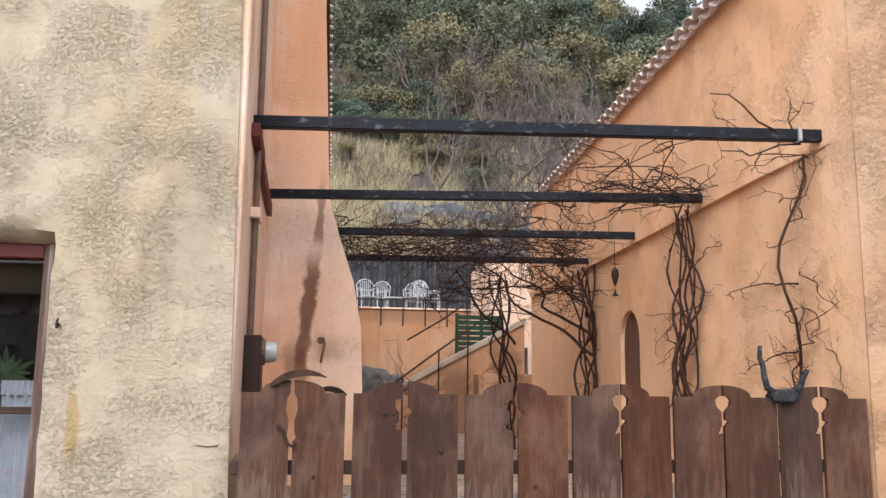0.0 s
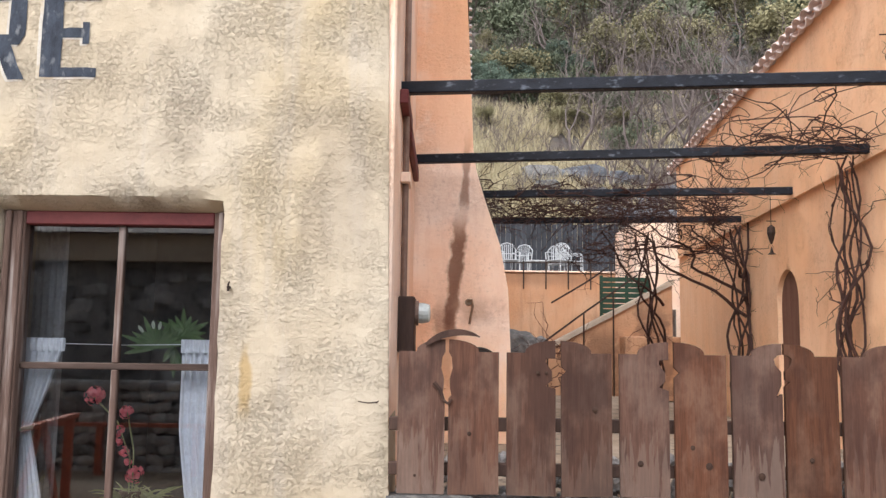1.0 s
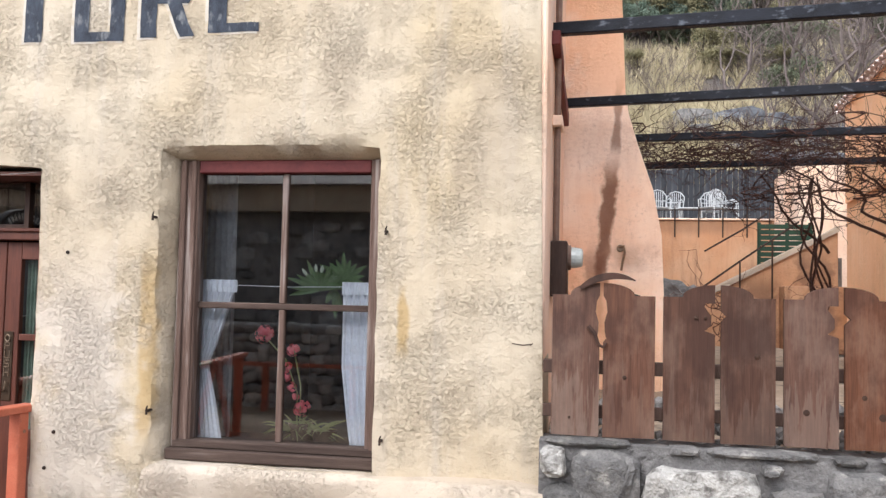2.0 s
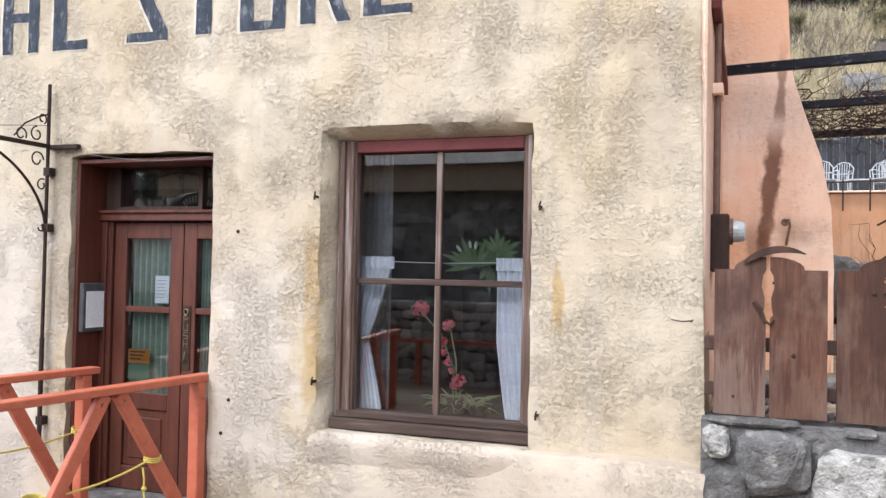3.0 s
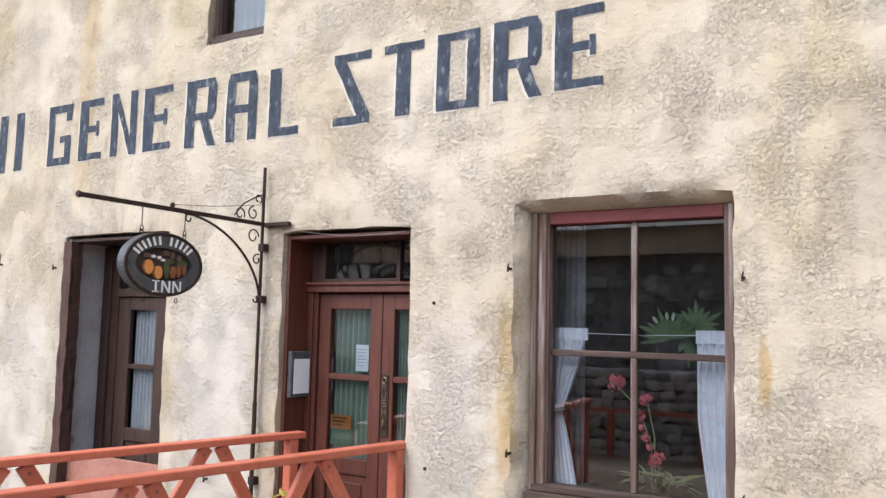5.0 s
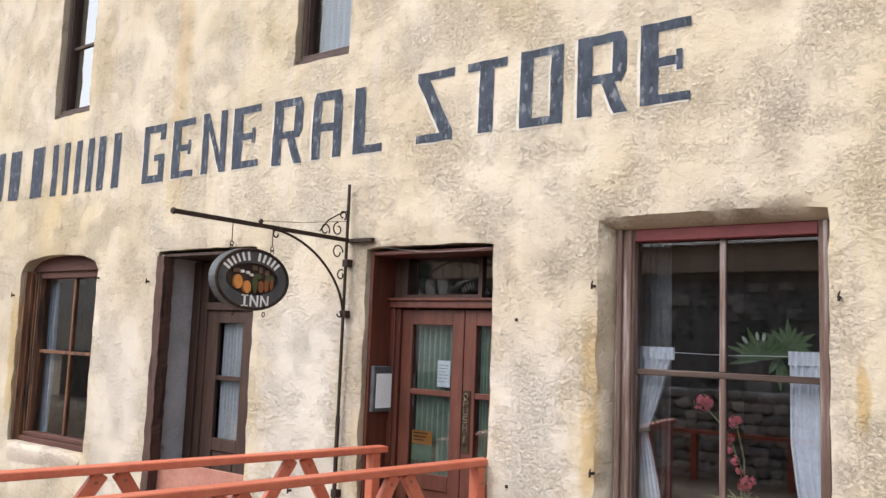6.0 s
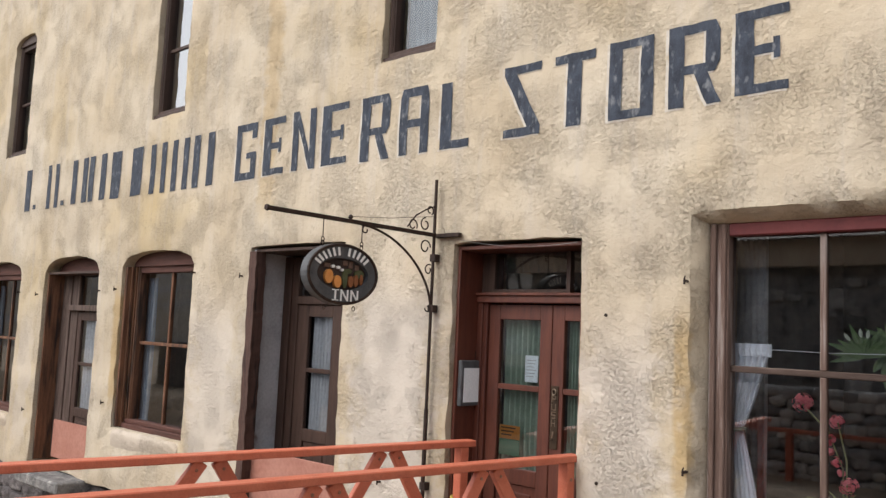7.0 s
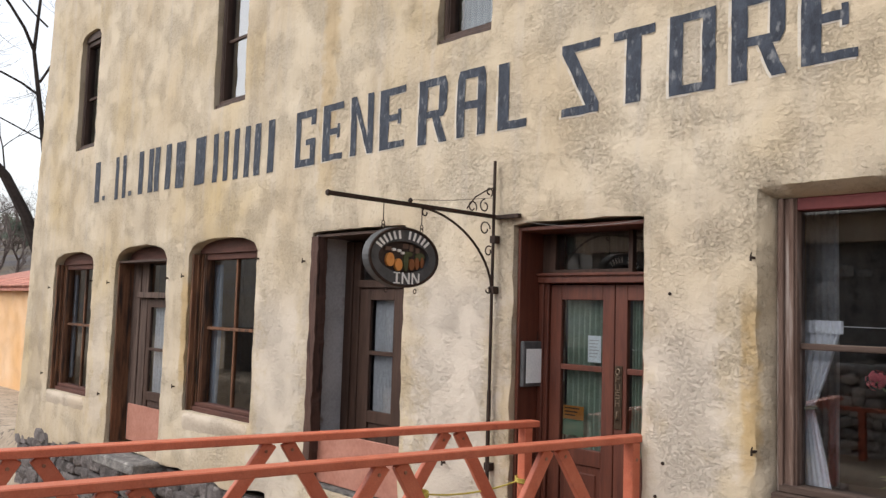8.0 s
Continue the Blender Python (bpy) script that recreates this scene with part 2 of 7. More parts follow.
    b.inputs["Specular IOR Level"].default_value = 0.25
    bumped(n, l, b, [(grain, 0.002, 0.6), (fine, 0.001, 0.7)])
    return m


WOOD = board_mat("weathered_fence_board")
DARKWOOD = mat("dark_brown_wood", (0.034, 0.018, 0.013), (0.068, 0.038, 0.028), 3, 0.6, 0.001, 30, stretch=(6, 6, 0.6))
BROWNWOOD = mat("varnished_brown_wood", (0.064, 0.017, 0.010), (0.118, 0.034, 0.019), 3, 0.5, 0.001, 30, stretch=(6, 6, 0.6), spec=0.45)
GREYWOOD = mat("weathered_grey_frame_wood", (0.085, 0.050, 0.038), (0.17, 0.115, 0.095), 3, 0.85, 0.002, 40, c3=(0.27, 0.225, 0.205), c3scale=3, c3lo=0.53, stretch=(8, 8, 0.5))
GREYWOOD_ACROSS = mat("weathered_grey_wood_across", (0.040, 0.025, 0.020), (0.090, 0.060, 0.048), 3, 0.85, 0.003, 40, c3=(0.15, 0.115, 0.10), c3scale=3, c3lo=0.6, stretch=(0.5, 8, 8))
WARMWOOD = mat("warm_brown_weathered_wood", (0.070, 0.030, 0.017), (0.195, 0.092, 0.050), 3, 0.75, 0.003, 30, c3=(0.028, 0.017, 0.013), c3scale=2.5, c3lo=0.50, stretch=(6, 6, 0.6))
REDWOOD = mat("dull_red_painted_wood", (0.095, 0.016, 0.017), (0.145, 0.030, 0.028), 4, 0.6, 0.001, 30)
RAILRED = mat("rust_red_rail_paint", (0.46, 0.115, 0.06), (0.52, 0.15, 0.085), 4, 0.5, 0.001, 30, c3=(0.36, 0.10, 0.06), c3scale=5, c3lo=0.6, stretch=(3, 3, 3), rand=0.08, spec=0.4)
IRON = mat("rusty_black_iron", (0.020, 0.014, 0.012), (0.055, 0.033, 0.025), 20, 0.7, 0.001, 90, metal=0.3)
BEAM = mat("black_painted_beam", (0.006, 0.0065, 0.010), (0.014, 0.016, 0.024), 3, 0.45, 0.002, 25, c3=(0.10, 0.112, 0.135), c3scale=4, c3lo=0.58, stretch=(3, 6, 6), spec=0.15)
TERRA = mat("terracotta_tile", (0.84, 0.70, 0.675), (0.90, 0.81, 0.795), 5, 0.8, 0.003, 40, c3=(0.82, 0.74, 0.71), c3scale=4, rand=0.15)
STONE = mat("field_stone", (0.075, 0.072, 0.072), (0.19, 0.18, 0.172), 7, 0.9, 0.03, 16, c3=(0.30, 0.285, 0.26), c3scale=9, c3lo=0.58, rand=0.35)
PALESTONE = mat("pale_field_stone", (0.26, 0.25, 0.235), (0.46, 0.44, 0.41), 9, 0.9, 0.03, 18, c3=(0.15, 0.14, 0.13), c3scale=14, c3lo=0.5)
MORTAR = mat("grey_mortar", (0.16, 0.15, 0.14), (0.26, 0.24, 0.22), 8, 0.95, 0.01, 30)
GROUND = mat("bare_earth", (0.26, 0.205, 0.15), (0.38, 0.31, 0.24), 2, 0.95, 0.02, 12, c3=(0.12, 0.10, 0.08), c3scale=6)
# Plaster coloured very dark so the rooms read as unlit.
ROOM = mat("darkened_room_plaster", (0.07, 0.074, 0.083), (0.11, 0.115, 0.127), 2, 0.9, 0.002, 20)
CLOTH = mat("white_curtain_cloth", (0.72, 0.73, 0.80), (0.80, 0.81, 0.86), 6, 0.9, 0.001, 60)


def glass_mat(name, ior, tint=(0.9, 0.93, 0.95), rough=0.02):
    m, n, l, b = nodes_of(name)
    n.remove(b)
    fr = n.new("ShaderNodeFresnel")
    fr.inputs[0].default_value = ior
    tr = n.new("ShaderNodeBsdfTransparent")
    tr.inputs[0].default_value = (*tint, 1)
    gl = n.new("ShaderNodeBsdfGlossy")
    gl.inputs["Roughness"].default_value = rough
    ms = n.new("ShaderNodeMixShader")
    l.new(fr.outputs[0], ms.inputs[0])
    l.new(tr.outputs[0], ms.inputs[1])
    l.new(gl.outputs[0], ms.inputs[2])
    l.new(ms.outputs[0], n["Material Output"].inputs[0])
    return m


GLASS = glass_mat("window_glass", 2.5, (0.86, 0.93, 1.0))
UPPERGLASS = glass_mat("old_rippled_window_glass", 1.9)
BRIGHTGLASS = glass_mat("sky_mirroring_window_glass", 5.0)


# ---- mesh helpers ----
def thing(name, label, category, kind="", group="", at=(0, 0, 0)):
    ob = tagged(new(name), label, category, group, kind)
    ob.location = at
    return ob


def mesh_of(bm, material, smooth=False, name="mesh"):
    me = bpy.data.meshes.new(name)
    bmesh.ops.recalc_face_normals(bm, faces=bm.faces)
    bm.to_mesh(me)
    bm.free()
    for m in material if isinstance(material, (list, tuple)) else [material]:
        me.materials.append(m)
    if smooth:
        me.shade_smooth()
    return me


def part(name, bm, material, parent=None, label="", smooth=False):
    ob = new(name, mesh_of(bm, material, smooth, name))
    if parent:
        ob.parent = parent
        chain, base = [], Matrix.Identity(4)
        while parent:
            chain, parent = [parent] + chain, parent.parent
        for o in chain:
            base = base @ o.matrix_parent_inverse @ o.matrix_basis
        ob.matrix_parent_inverse = base.inverted()
    return tagged(ob, label)


def box(bm, a, b, bevel=0.0, turn=None):
    """A box between two corners, with bevelled edges; turn: a matrix applied to it."""
    lo, hi = [min(p) for p in zip(a, b)], [max(p) for p in zip(a, b)]
    v = [bm.verts.new((x, y, z)) for x in (lo[0], hi[0]) for y in (lo[1], hi[1]) for z in (lo[2], hi[2])]
    faces = [bm.faces.new([v[i] for i in q]) for q in ((0, 1, 3, 2), (4, 6, 7, 5), (0, 4, 5, 1), (2, 3, 7, 6), (0, 2, 6, 4), (1, 5, 7, 3))]
    if bevel:
        edges = list({e for f in faces for e in f.edges})
        made = bmesh.ops.bevel(bm, geom=edges, offset=bevel, segments=1, affect="EDGES")
        v = list({w for f in made["faces"] for w in f.verts})
    if turn is not None:
        bmesh.ops.transform(bm, matrix=turn, verts=[w for w in v if w.is_valid])
    return bm


def boxes(*pairs, bevel=0.0):
    bm = bmesh.new()
    for a, b in pairs:
        box(bm, a, b, bevel)
    return bm


def strut(bm, a, b, w, d, side=(1, 0, 0), bevel=0.0):
    """A squared timber from a to b, w wide along side and d deep across it."""
    a, b = Vector(a), Vector(b)
    z = (b - a).normalized()
    x = Vector(side)
    x = (x - z * x.dot(z)).normalized()
    y = z.cross(x)
    m = Matrix((x, y, z)).transposed().to_4x4()
    m.translation = a
    return box(bm, (-w / 2, -d / 2, 0), (w / 2, d / 2, (b - a).length), bevel, m)


def tube(bm, pts, r, seg=6, taper=1.0):
    """A round bar along points; taper: the end's radius over the start's."""
    pts = [Vector(p) for p in pts]
    rings = []
    for i, p in enumerate(pts):
        d = (pts[min(i + 1, len(pts) - 1)] - pts[max(i - 1, 0)]).normalized()
        u = d.orthogonal().normalized() if i == 0 else (u - d * u.dot(d)).normalized()
        w = d.cross(u)
        k = r * (1 + (taper - 1) * i / max(1, len(pts) - 1))
        rings.append([bm.verts.new(p + (u * math.cos(a) + w * math.sin(a)) * k) for a in [2 * math.pi * j / seg for j in range(seg)]])
    for a, b in zip(rings, rings[1:]):
        for j in range(seg):
            bm.faces.new((a[j], a[(j + 1) % seg], b[(j + 1) % seg], b[j]))
    bm.faces.new(rings[0][::-1])
    bm.faces.new(rings[-1])
    return bm


def prism(bm, outline, axis, lo, hi):
    """A solid from a flat outline of (u, v) pairs, pushed along an axis: 'y' takes (x, z), 'x' takes (y, z), 'z' takes (x, y)."""
    def at(u, v, w):
        return {"y": (u, w, v), "x": (w, u, v), "z": (u, v, w)}[axis]
    a = [bm.verts.new(at(u, v, lo)) for u, v in outline]
    b = [bm.verts.new(at(u, v, hi)) for u, v in outline]
    bm.faces.new(a[::-1])
    bm.faces.new(b)
    for i in range(len(a)):
        j = (i + 1) % len(a)
        bm.faces.new((a[i], a[j], b[j], b[i]))
    return bm


def lathe(bm, profile, centre=(0, 0, 0), seg=20, m=None):
    """A turned form about z from (radius, height) pairs."""
    rows = [[bm.verts.new(Vector(centre) + Vector((r * math.cos(2 * math.pi * k / seg), r * math.sin(2 * math.pi * k / seg), z))) for k in range(seg)] for r, z in profile]
    for a, b in zip(rows, rows[1:]):
        for k in range(seg):
            bm.faces.new((a[k], a[(k + 1) % seg], b[(k + 1) % seg], b[k]))
    bm.faces.new(rows[0][::-1])
    bm.faces.new(rows[-1])
    if m is not None:
        bmesh.ops.transform(bm, matrix=m, verts=[v for r in rows for v in r])
    return bm


def structure(name, bm, material, label, category, smooth=False):
    return tagged(part(name, bm, material, None, "", smooth), label, category, "", "structure")


def wave(x, y, z, s):
    return noise.noise((x * s, y * s, z * s))


# ---- the store's front wall ----
def front(x, z):
    """How far the uneven stucco face stands back from the wall's plane."""
    return 0.014 * wave(x, 3, z, 0.9) + 0.006 * wave(x, 7, z, 3.1)


# left, right, sill, springing, crown
GROUND_OPENINGS = [(-15.58, -13.93, 0.30, 2.36, 2.55), (-13.10, -11.42, -0.26, 2.36, 2.57), (-10.80, -9.18, 0.44, 2.40, 2.58), (-8.09, -6.62, -0.02, 2.54, 2.56), (-5.29, -4.075, -0.02, 2.47, 2.49), (-3.255, -1.845, 0.645, 2.585, 2.61)]
UPPER_OPENINGS = [(-14.97, -14.19, 4.20, 6.02, 6.15), (-10.38, -9.63, 4.20, 6.02, 6.15), (-6.28, -5.60, 4.15, 6.02, 6.15)]
SPLAYED = {GROUND_OPENINGS[5]: 0.065}
LEFT_END, RIGHT_END, WALL_TOP = -16.75, -0.880, 8.6


def opening_line(openings, x, which):
    """The sill (which 0) or head (which 1) of the row of openings at x, carried on between them."""
    last = None
    for a, b, sill, spring, crown in openings:
        if a - 1e-6 <= x <= b + 1e-6:
            u = (x - (a + b) / 2) / ((b - a) / 2)
            return sill if which == 0 else spring + (crown - spring) * math.sqrt(max(0, 1 - min(1, abs(u)) ** 2.4))
        edge = (sill, spring)[which]
        if x < a:
            if last is None:
                return edge
            f = (x - last[0]) / (a - last[0])
            return last[1] + (edge - last[1]) * f
        last = (b, edge)
    return last[1]


def inside(openings, x):
    return any(a < x < b for a, b, *_ in openings)


def base_line(x):
    return -1.6 if x > -8.75 else -0.28 + 0.10 * wave(x, 0, 0, 1.3) - 0.28 * max(0, (-12.5 - x) / 3)


def facade():
    cuts = sorted({LEFT_END, RIGHT_END, *[v for o in GROUND_OPENINGS + UPPER_OPENINGS for v in o[:2]]})
    xs = []
    for a, b in zip(cuts, cuts[1:]):
        k = max(1, round((b - a) / 0.07))
        xs += [a + (b - a) * i / k for i in range(k)]
    xs.append(cuts[-1])
    bands = [9, 24, 20, 24, 22]
    rows = []
    for x in xs:
        stops = [base_line(x), opening_line(GROUND_OPENINGS, x, 0), opening_line(GROUND_OPENINGS, x, 1), opening_line(UPPER_OPENINGS, x, 0), opening_line(UPPER_OPENINGS, x, 1), WALL_TOP]
        zs = [(stops[0], -1)]
        for i, k in enumerate(bands):
            zs += [(stops[i] + (stops[i + 1] - stops[i]) * (j + 1) / k, i if j + 1 < k else i + 0.5) for j in range(k)]
        rows.append(zs)
    bm = bmesh.new()
    grid, back = [], []
    for x, zs in zip(xs, rows):
        gcol, bcol = [], []
        for z, _ in zs:
            lean = 0.075 * (z - 3.0) * max(0.0, 1 - (x - LEFT_END) / 1.2) - 0.02 * (z - 2.5) * max(0.0, 1 - (RIGHT_END - x) / 0.8)
            gcol.append(bm.verts.new((x + lean, front(x, z), z)))
            bcol.append(bm.verts.new((x + lean, 0.70, z)))
        grid.append(gcol)
        back.append(bcol)
    starts = [sum(bands[:i]) for i in range(len(bands) + 1)]
    def hole(i, j):
        xm = (xs[i] + xs[i + 1]) / 2
        return (starts[1] <= j < starts[2] and inside(GROUND_OPENINGS, xm)) or (starts[3] <= j < starts[4] and inside(UPPER_OPENINGS, xm))
    nx, nz = len(xs) - 1, starts[-1]
    rim, mids = set(), {}

    def mid(i, j):
        """The edge of the reveal where the window frame stands; its left side is splayed."""
        if (i, j) not in mids:
            x, z = xs[i], rows[i][j][0]
            deep, shift, drop = 0.14, 0.0, 0.0
            for o in GROUND_OPENINGS:
                if o in SPLAYED and abs(x - o[0]) < 1e-5 and o[2] - 1e-5 <= z <= o[4] + 1e-5:
                    shift = SPLAYED[o]
                if abs(o[0] + 3.255) < 0.01 and o[0] - 1e-5 <= x <= o[1] + 1e-5 and z < 3:
                    deep = 0.14
                    if z > 2.4:
                        drop = z - 2.537
            mids[(i, j)] = bm.verts.new((back[i][j].co.x + shift, deep, z - drop))
            back[i][j].co.z -= drop
            if shift:
                back[i][j].co.x += shift
        return mids[(i, j)]

    for i in range(nx):
        for j in range(nz):
            if hole(i, j):
                continue
            bm.faces.new((grid[i][j], grid[i + 1][j], grid[i + 1][j + 1], grid[i][j + 1]))
            bm.faces.new((back[i][j + 1], back[i + 1][j + 1], back[i + 1][j], back[i][j]))
            for p, q, other in (((i, j), (i + 1, j), (i, j - 1)), ((i, j + 1), (i + 1, j + 1), (i, j + 1)), ((i, j), (i, j + 1), (i - 1, j)), ((i + 1, j), (i + 1, j + 1), (i + 1, j))):
                u, v = other
                if not (0 <= u < nx and 0 <= v < nz) or hole(u, v):
                    bm.faces.new((grid[p[0]][p[1]], grid[q[0]][q[1]], mid(*q), mid(*p)))
                    bm.faces.new((mid(*p), mid(*q), back[q[0]][q[1]], back[p[0]][p[1]]))
                    rim |= {p, q}
    for i, j in rim:
        # worn, rounded arrises
        x, z = grid[i][j].co.x, grid[i][j].co.z
        grid[i][j].co.y += 0.014 + 0.012 * wave(x, 1, z, 6)
        if LEFT_END + 0.1 < xs[i] < RIGHT_END - 0.1:
            grid[i][j].co.x += 0.016 * wave(x, 4, z, 5) + 0.010 * wave(x, 8, z, 14)
            grid[i][j].co.z += 0.012 * wave(x, 6, z, 5)
        for di, dj in ((1, 0), (-1, 0), (0, 1), (0, -1)):
            p = (i + di, j + dj)
            if p not in rim and 0 <= p[0] <= nx and 0 <= p[1] <= nz:
                grid[p[0]][p[1]].co.y += 0.002
    wall = structure("wall_south", bm, CREAM, "cream hand-trowelled stucco store front with stains and painted lettering", "wall", True)
    mod = wall.modifiers.new("crease", "EDGE_SPLIT")
    mod.split_angle = radians(50)
    return wall


facade()


# ---- lettering painted on the wall ----
LETTERS = {
    "G": [((0, 0), (0.24, 0), (0.24, 1), (0, 1)), ((0.24, 0.87), (1, 0.87), (1, 1), (0.24, 1)), ((0.24, 0), (1, 0), (1, 0.13), (0.24, 0.13)), ((0.74, 0.13), (1, 0.13), (1, 0.48), (0.74, 0.48)), ((0.52, 0.37), (0.74, 0.37), (0.74, 0.48), (0.52, 0.48)), ((0.76, 0.72), (1, 0.72), (1, 0.87), (0.76, 0.87))],
    "E": [((0, 0), (0.36, 0), (0.36, 1), (0, 1)), ((0.36, 0.88), (1, 0.88), (1, 1), (0.36, 1)), ((0.36, 0.45), (0.72, 0.45), (0.72, 0.56), (0.36, 0.56)), ((0.72, 0.38), (0.84, 0.38), (0.84, 0.63), (0.72, 0.63)), ((0.36, 0), (1, 0), (1, 0.11), (0.36, 0.11))],
    "N": [((0, 0), (0.25, 0), (0.25, 1), (0, 1)), ((0.25, 1), (0.25, 0.72), (0.75, 0), (0.75, 0.28)), ((0.75, 0), (1, 0), (1, 1), (0.75, 1))],
    "R": [((0, 0), (0.3, 0), (0.3, 1), (0, 1)), ((0.3, 0.88), (0.98, 0.88), (0.90, 1), (0.3, 1)), ((0.70, 0.50), (0.98, 0.50), (0.98, 0.88), (0.70, 0.88)), ((0.3, 0.39), (0.88, 0.39), (0.98, 0.50), (0.3, 0.50)), ((0.48, 0.40), (0.74, 0.40), (1, 0), (0.74, 0))],
    "A": [((0, 0), (0.28, 0), (0.28, 0.86), (0, 0.86)), ((0, 0.86), (1, 0.86), (0.92, 1), (0.08, 1)), ((0.72, 0), (1, 0), (1, 0.86), (0.72, 0.86)), ((0.28, 0.40), (0.72, 0.40), (0.72, 0.52), (0.28, 0.52))],
    "L": [((0, 0), (0.38, 0), (0.38, 1), (0, 1)), ((0.38, 0), (1, 0), (1, 0.12), (0.38, 0.12))],
    "S": [((0, 0.88), (1, 0.88), (1, 1), (0, 1)), ((0, 0.88), (0.34, 0.88), (1, 0.12), (0.66, 0.12)), ((0, 0), (1, 0), (1, 0.12), (0, 0.12))],
    "T": [((0, 0.88), (1, 0.88), (1, 1), (0, 1)), ((0.32, 0), (0.68, 0), (0.68, 0.88), (0.32, 0.88))],
    "O": [((0, 0), (0.3, 0), (0.3, 1), (0, 1)), ((0.3, 0.89), (1, 0.89), (1, 1), (0.3, 1)), ((0.3, 0), (1, 0), (1, 0.11), (0.3, 0.11)), ((0.72, 0.11), (1, 0.11), (1, 0.89), (0.72, 0.89))],
    "bar": [((0, 0), (0.30, 0), (0.30, 1), (0, 1)), ((0.66, 0), (0.96, 0), (0.96, 1), (0.66, 1))],
    "single": [((0.3, 0), (0.85, 0), (0.85, 1), (0.3, 1))],
    "dot": [((0, 0), (1, 0), (1, 1), (0, 1))],
}


def painted(name, shape, x, z, w, h, material=None, proud=0.006):
    """One letter as a skin of paint that follows the stucco."""
    bm = bmesh.new()
    for q in LETTERS[shape]:
        q = [Vector(p) for p in q]
        nu = max(1, round(max((q[1] - q[0]).length * w, (q[2] - q[3]).length * w) / 0.05))
        nv = max(1, round(max((q[3] - q[0]).length * h, (q[2] - q[1]).length * h) / 0.05))
        grid = []
        for i in range(nu + 1):
            a, b = q[0].lerp(q[1], i / nu), q[3].lerp(q[2], i / nu)
            col = []
            for j in range(nv + 1):
                p = a.lerp(b, j / nv)
                px, pz = x + p.x * w, z + p.y * h
                px += 0.006 * wave(px, 2, pz, 9)
                pz += 0.006 * wave(px, 5, pz, 9)
                col.append(bm.verts.new((px, front(px, pz) - proud, pz)))
            grid.append(col)
        for i in range(nu):
            for j in range(nv):
                bm.faces.new((grid[i][j], grid[i + 1][j], grid[i + 1][j + 1], grid[i][j + 1]))
    for f in bm.faces:
        if f.normal.y > 0:
            f.normal_flip()
    return part(name, bm, material or PAINT, SIGN)


PALEPAINT = mat("worn_pale_paint", (0.50, 0.45, 0.38), (0.55, 0.51, 0.45), 9, 0.9, 0.006, 30, c3=(0.44, 0.365, 0.265), c3scale=7, c3lo=0.48)
SIGN = thing("painted_wall_lettering", "worn blue-black block lettering painted on cream stucco", "lettering", at=(-8, 0, 3.3))
for shape, a, b, z, top in (("G", -8.47, -8.10, 3.26, 3.86), ("E", -7.97, -7.63, 3.275, 3.86), ("N", -7.50, -7.14, 3.275, 3.87), ("E", -7.04, -6.66, 3.28, 3.86), ("R", -6.47, -6.09, 3.255, 3.845), ("A", -5.97, -5.63, 3.26, 3.845), ("L", -5.49, -5.17, 3.26, 3.82), ("S", -4.82, -4.47, 3.27, 3.83), ("T", -4.345, -3.995, 3.285, 3.83), ("O", -3.88, -3.535, 3.28, 3.84), ("R", -3.425, -3.06, 3.295, 3.85), ("E", -2.97, -2.63, 3.315, 3.855)):
    painted("letter", shape, a, z, b - a, top - z)
    painted("pale_edge", shape, a - 0.022, z - 0.012, b - a + 0.01, top - z + 0.006, PALEPAINT, 0.003)
for shape, a, b, z, top in (("bar", -9.32, -8.88, 3.26, 3.86), ("bar", -9.79, -9.41, 3.26, 3.865), ("bar", -10.29, -9.91, 3.265, 3.87), ("single", -10.9, -10.42, 3.275, 3.88), ("single", -11.42, -10.98, 3.28, 3.89), ("bar", -11.92, -11.42, 3.29, 3.90), ("bar", -12.44, -11.95, 3.29, 3.90), ("dot", -12.77, -12.67, 3.30, 3.37), ("bar", -13.24, -12.86, 3.28, 3.91), ("dot", -13.70, -13.60, 3.30, 3.37), ("single", -14.12, -13.76, 3.29, 3.91)):
    painted("bar", shape, a, z, b - a, top - z)


# ---- windows and doors of the store ----
def pane(parent, x0, x1, y, z0, z1, material=None):
    bm = bmesh.new()
    bm.faces.new([bm.verts.new(p) for p in ((x0, y, z0), (x1, y, z0), (x1, y, z1), (x0, y, z1))])
    ob = part("pane", bm, material or GLASS, parent)
    if ob.data.polygons[0].normal.y > 0:
        ob.data.flip_normals()
    ob.visible_shadow = False
    return ob


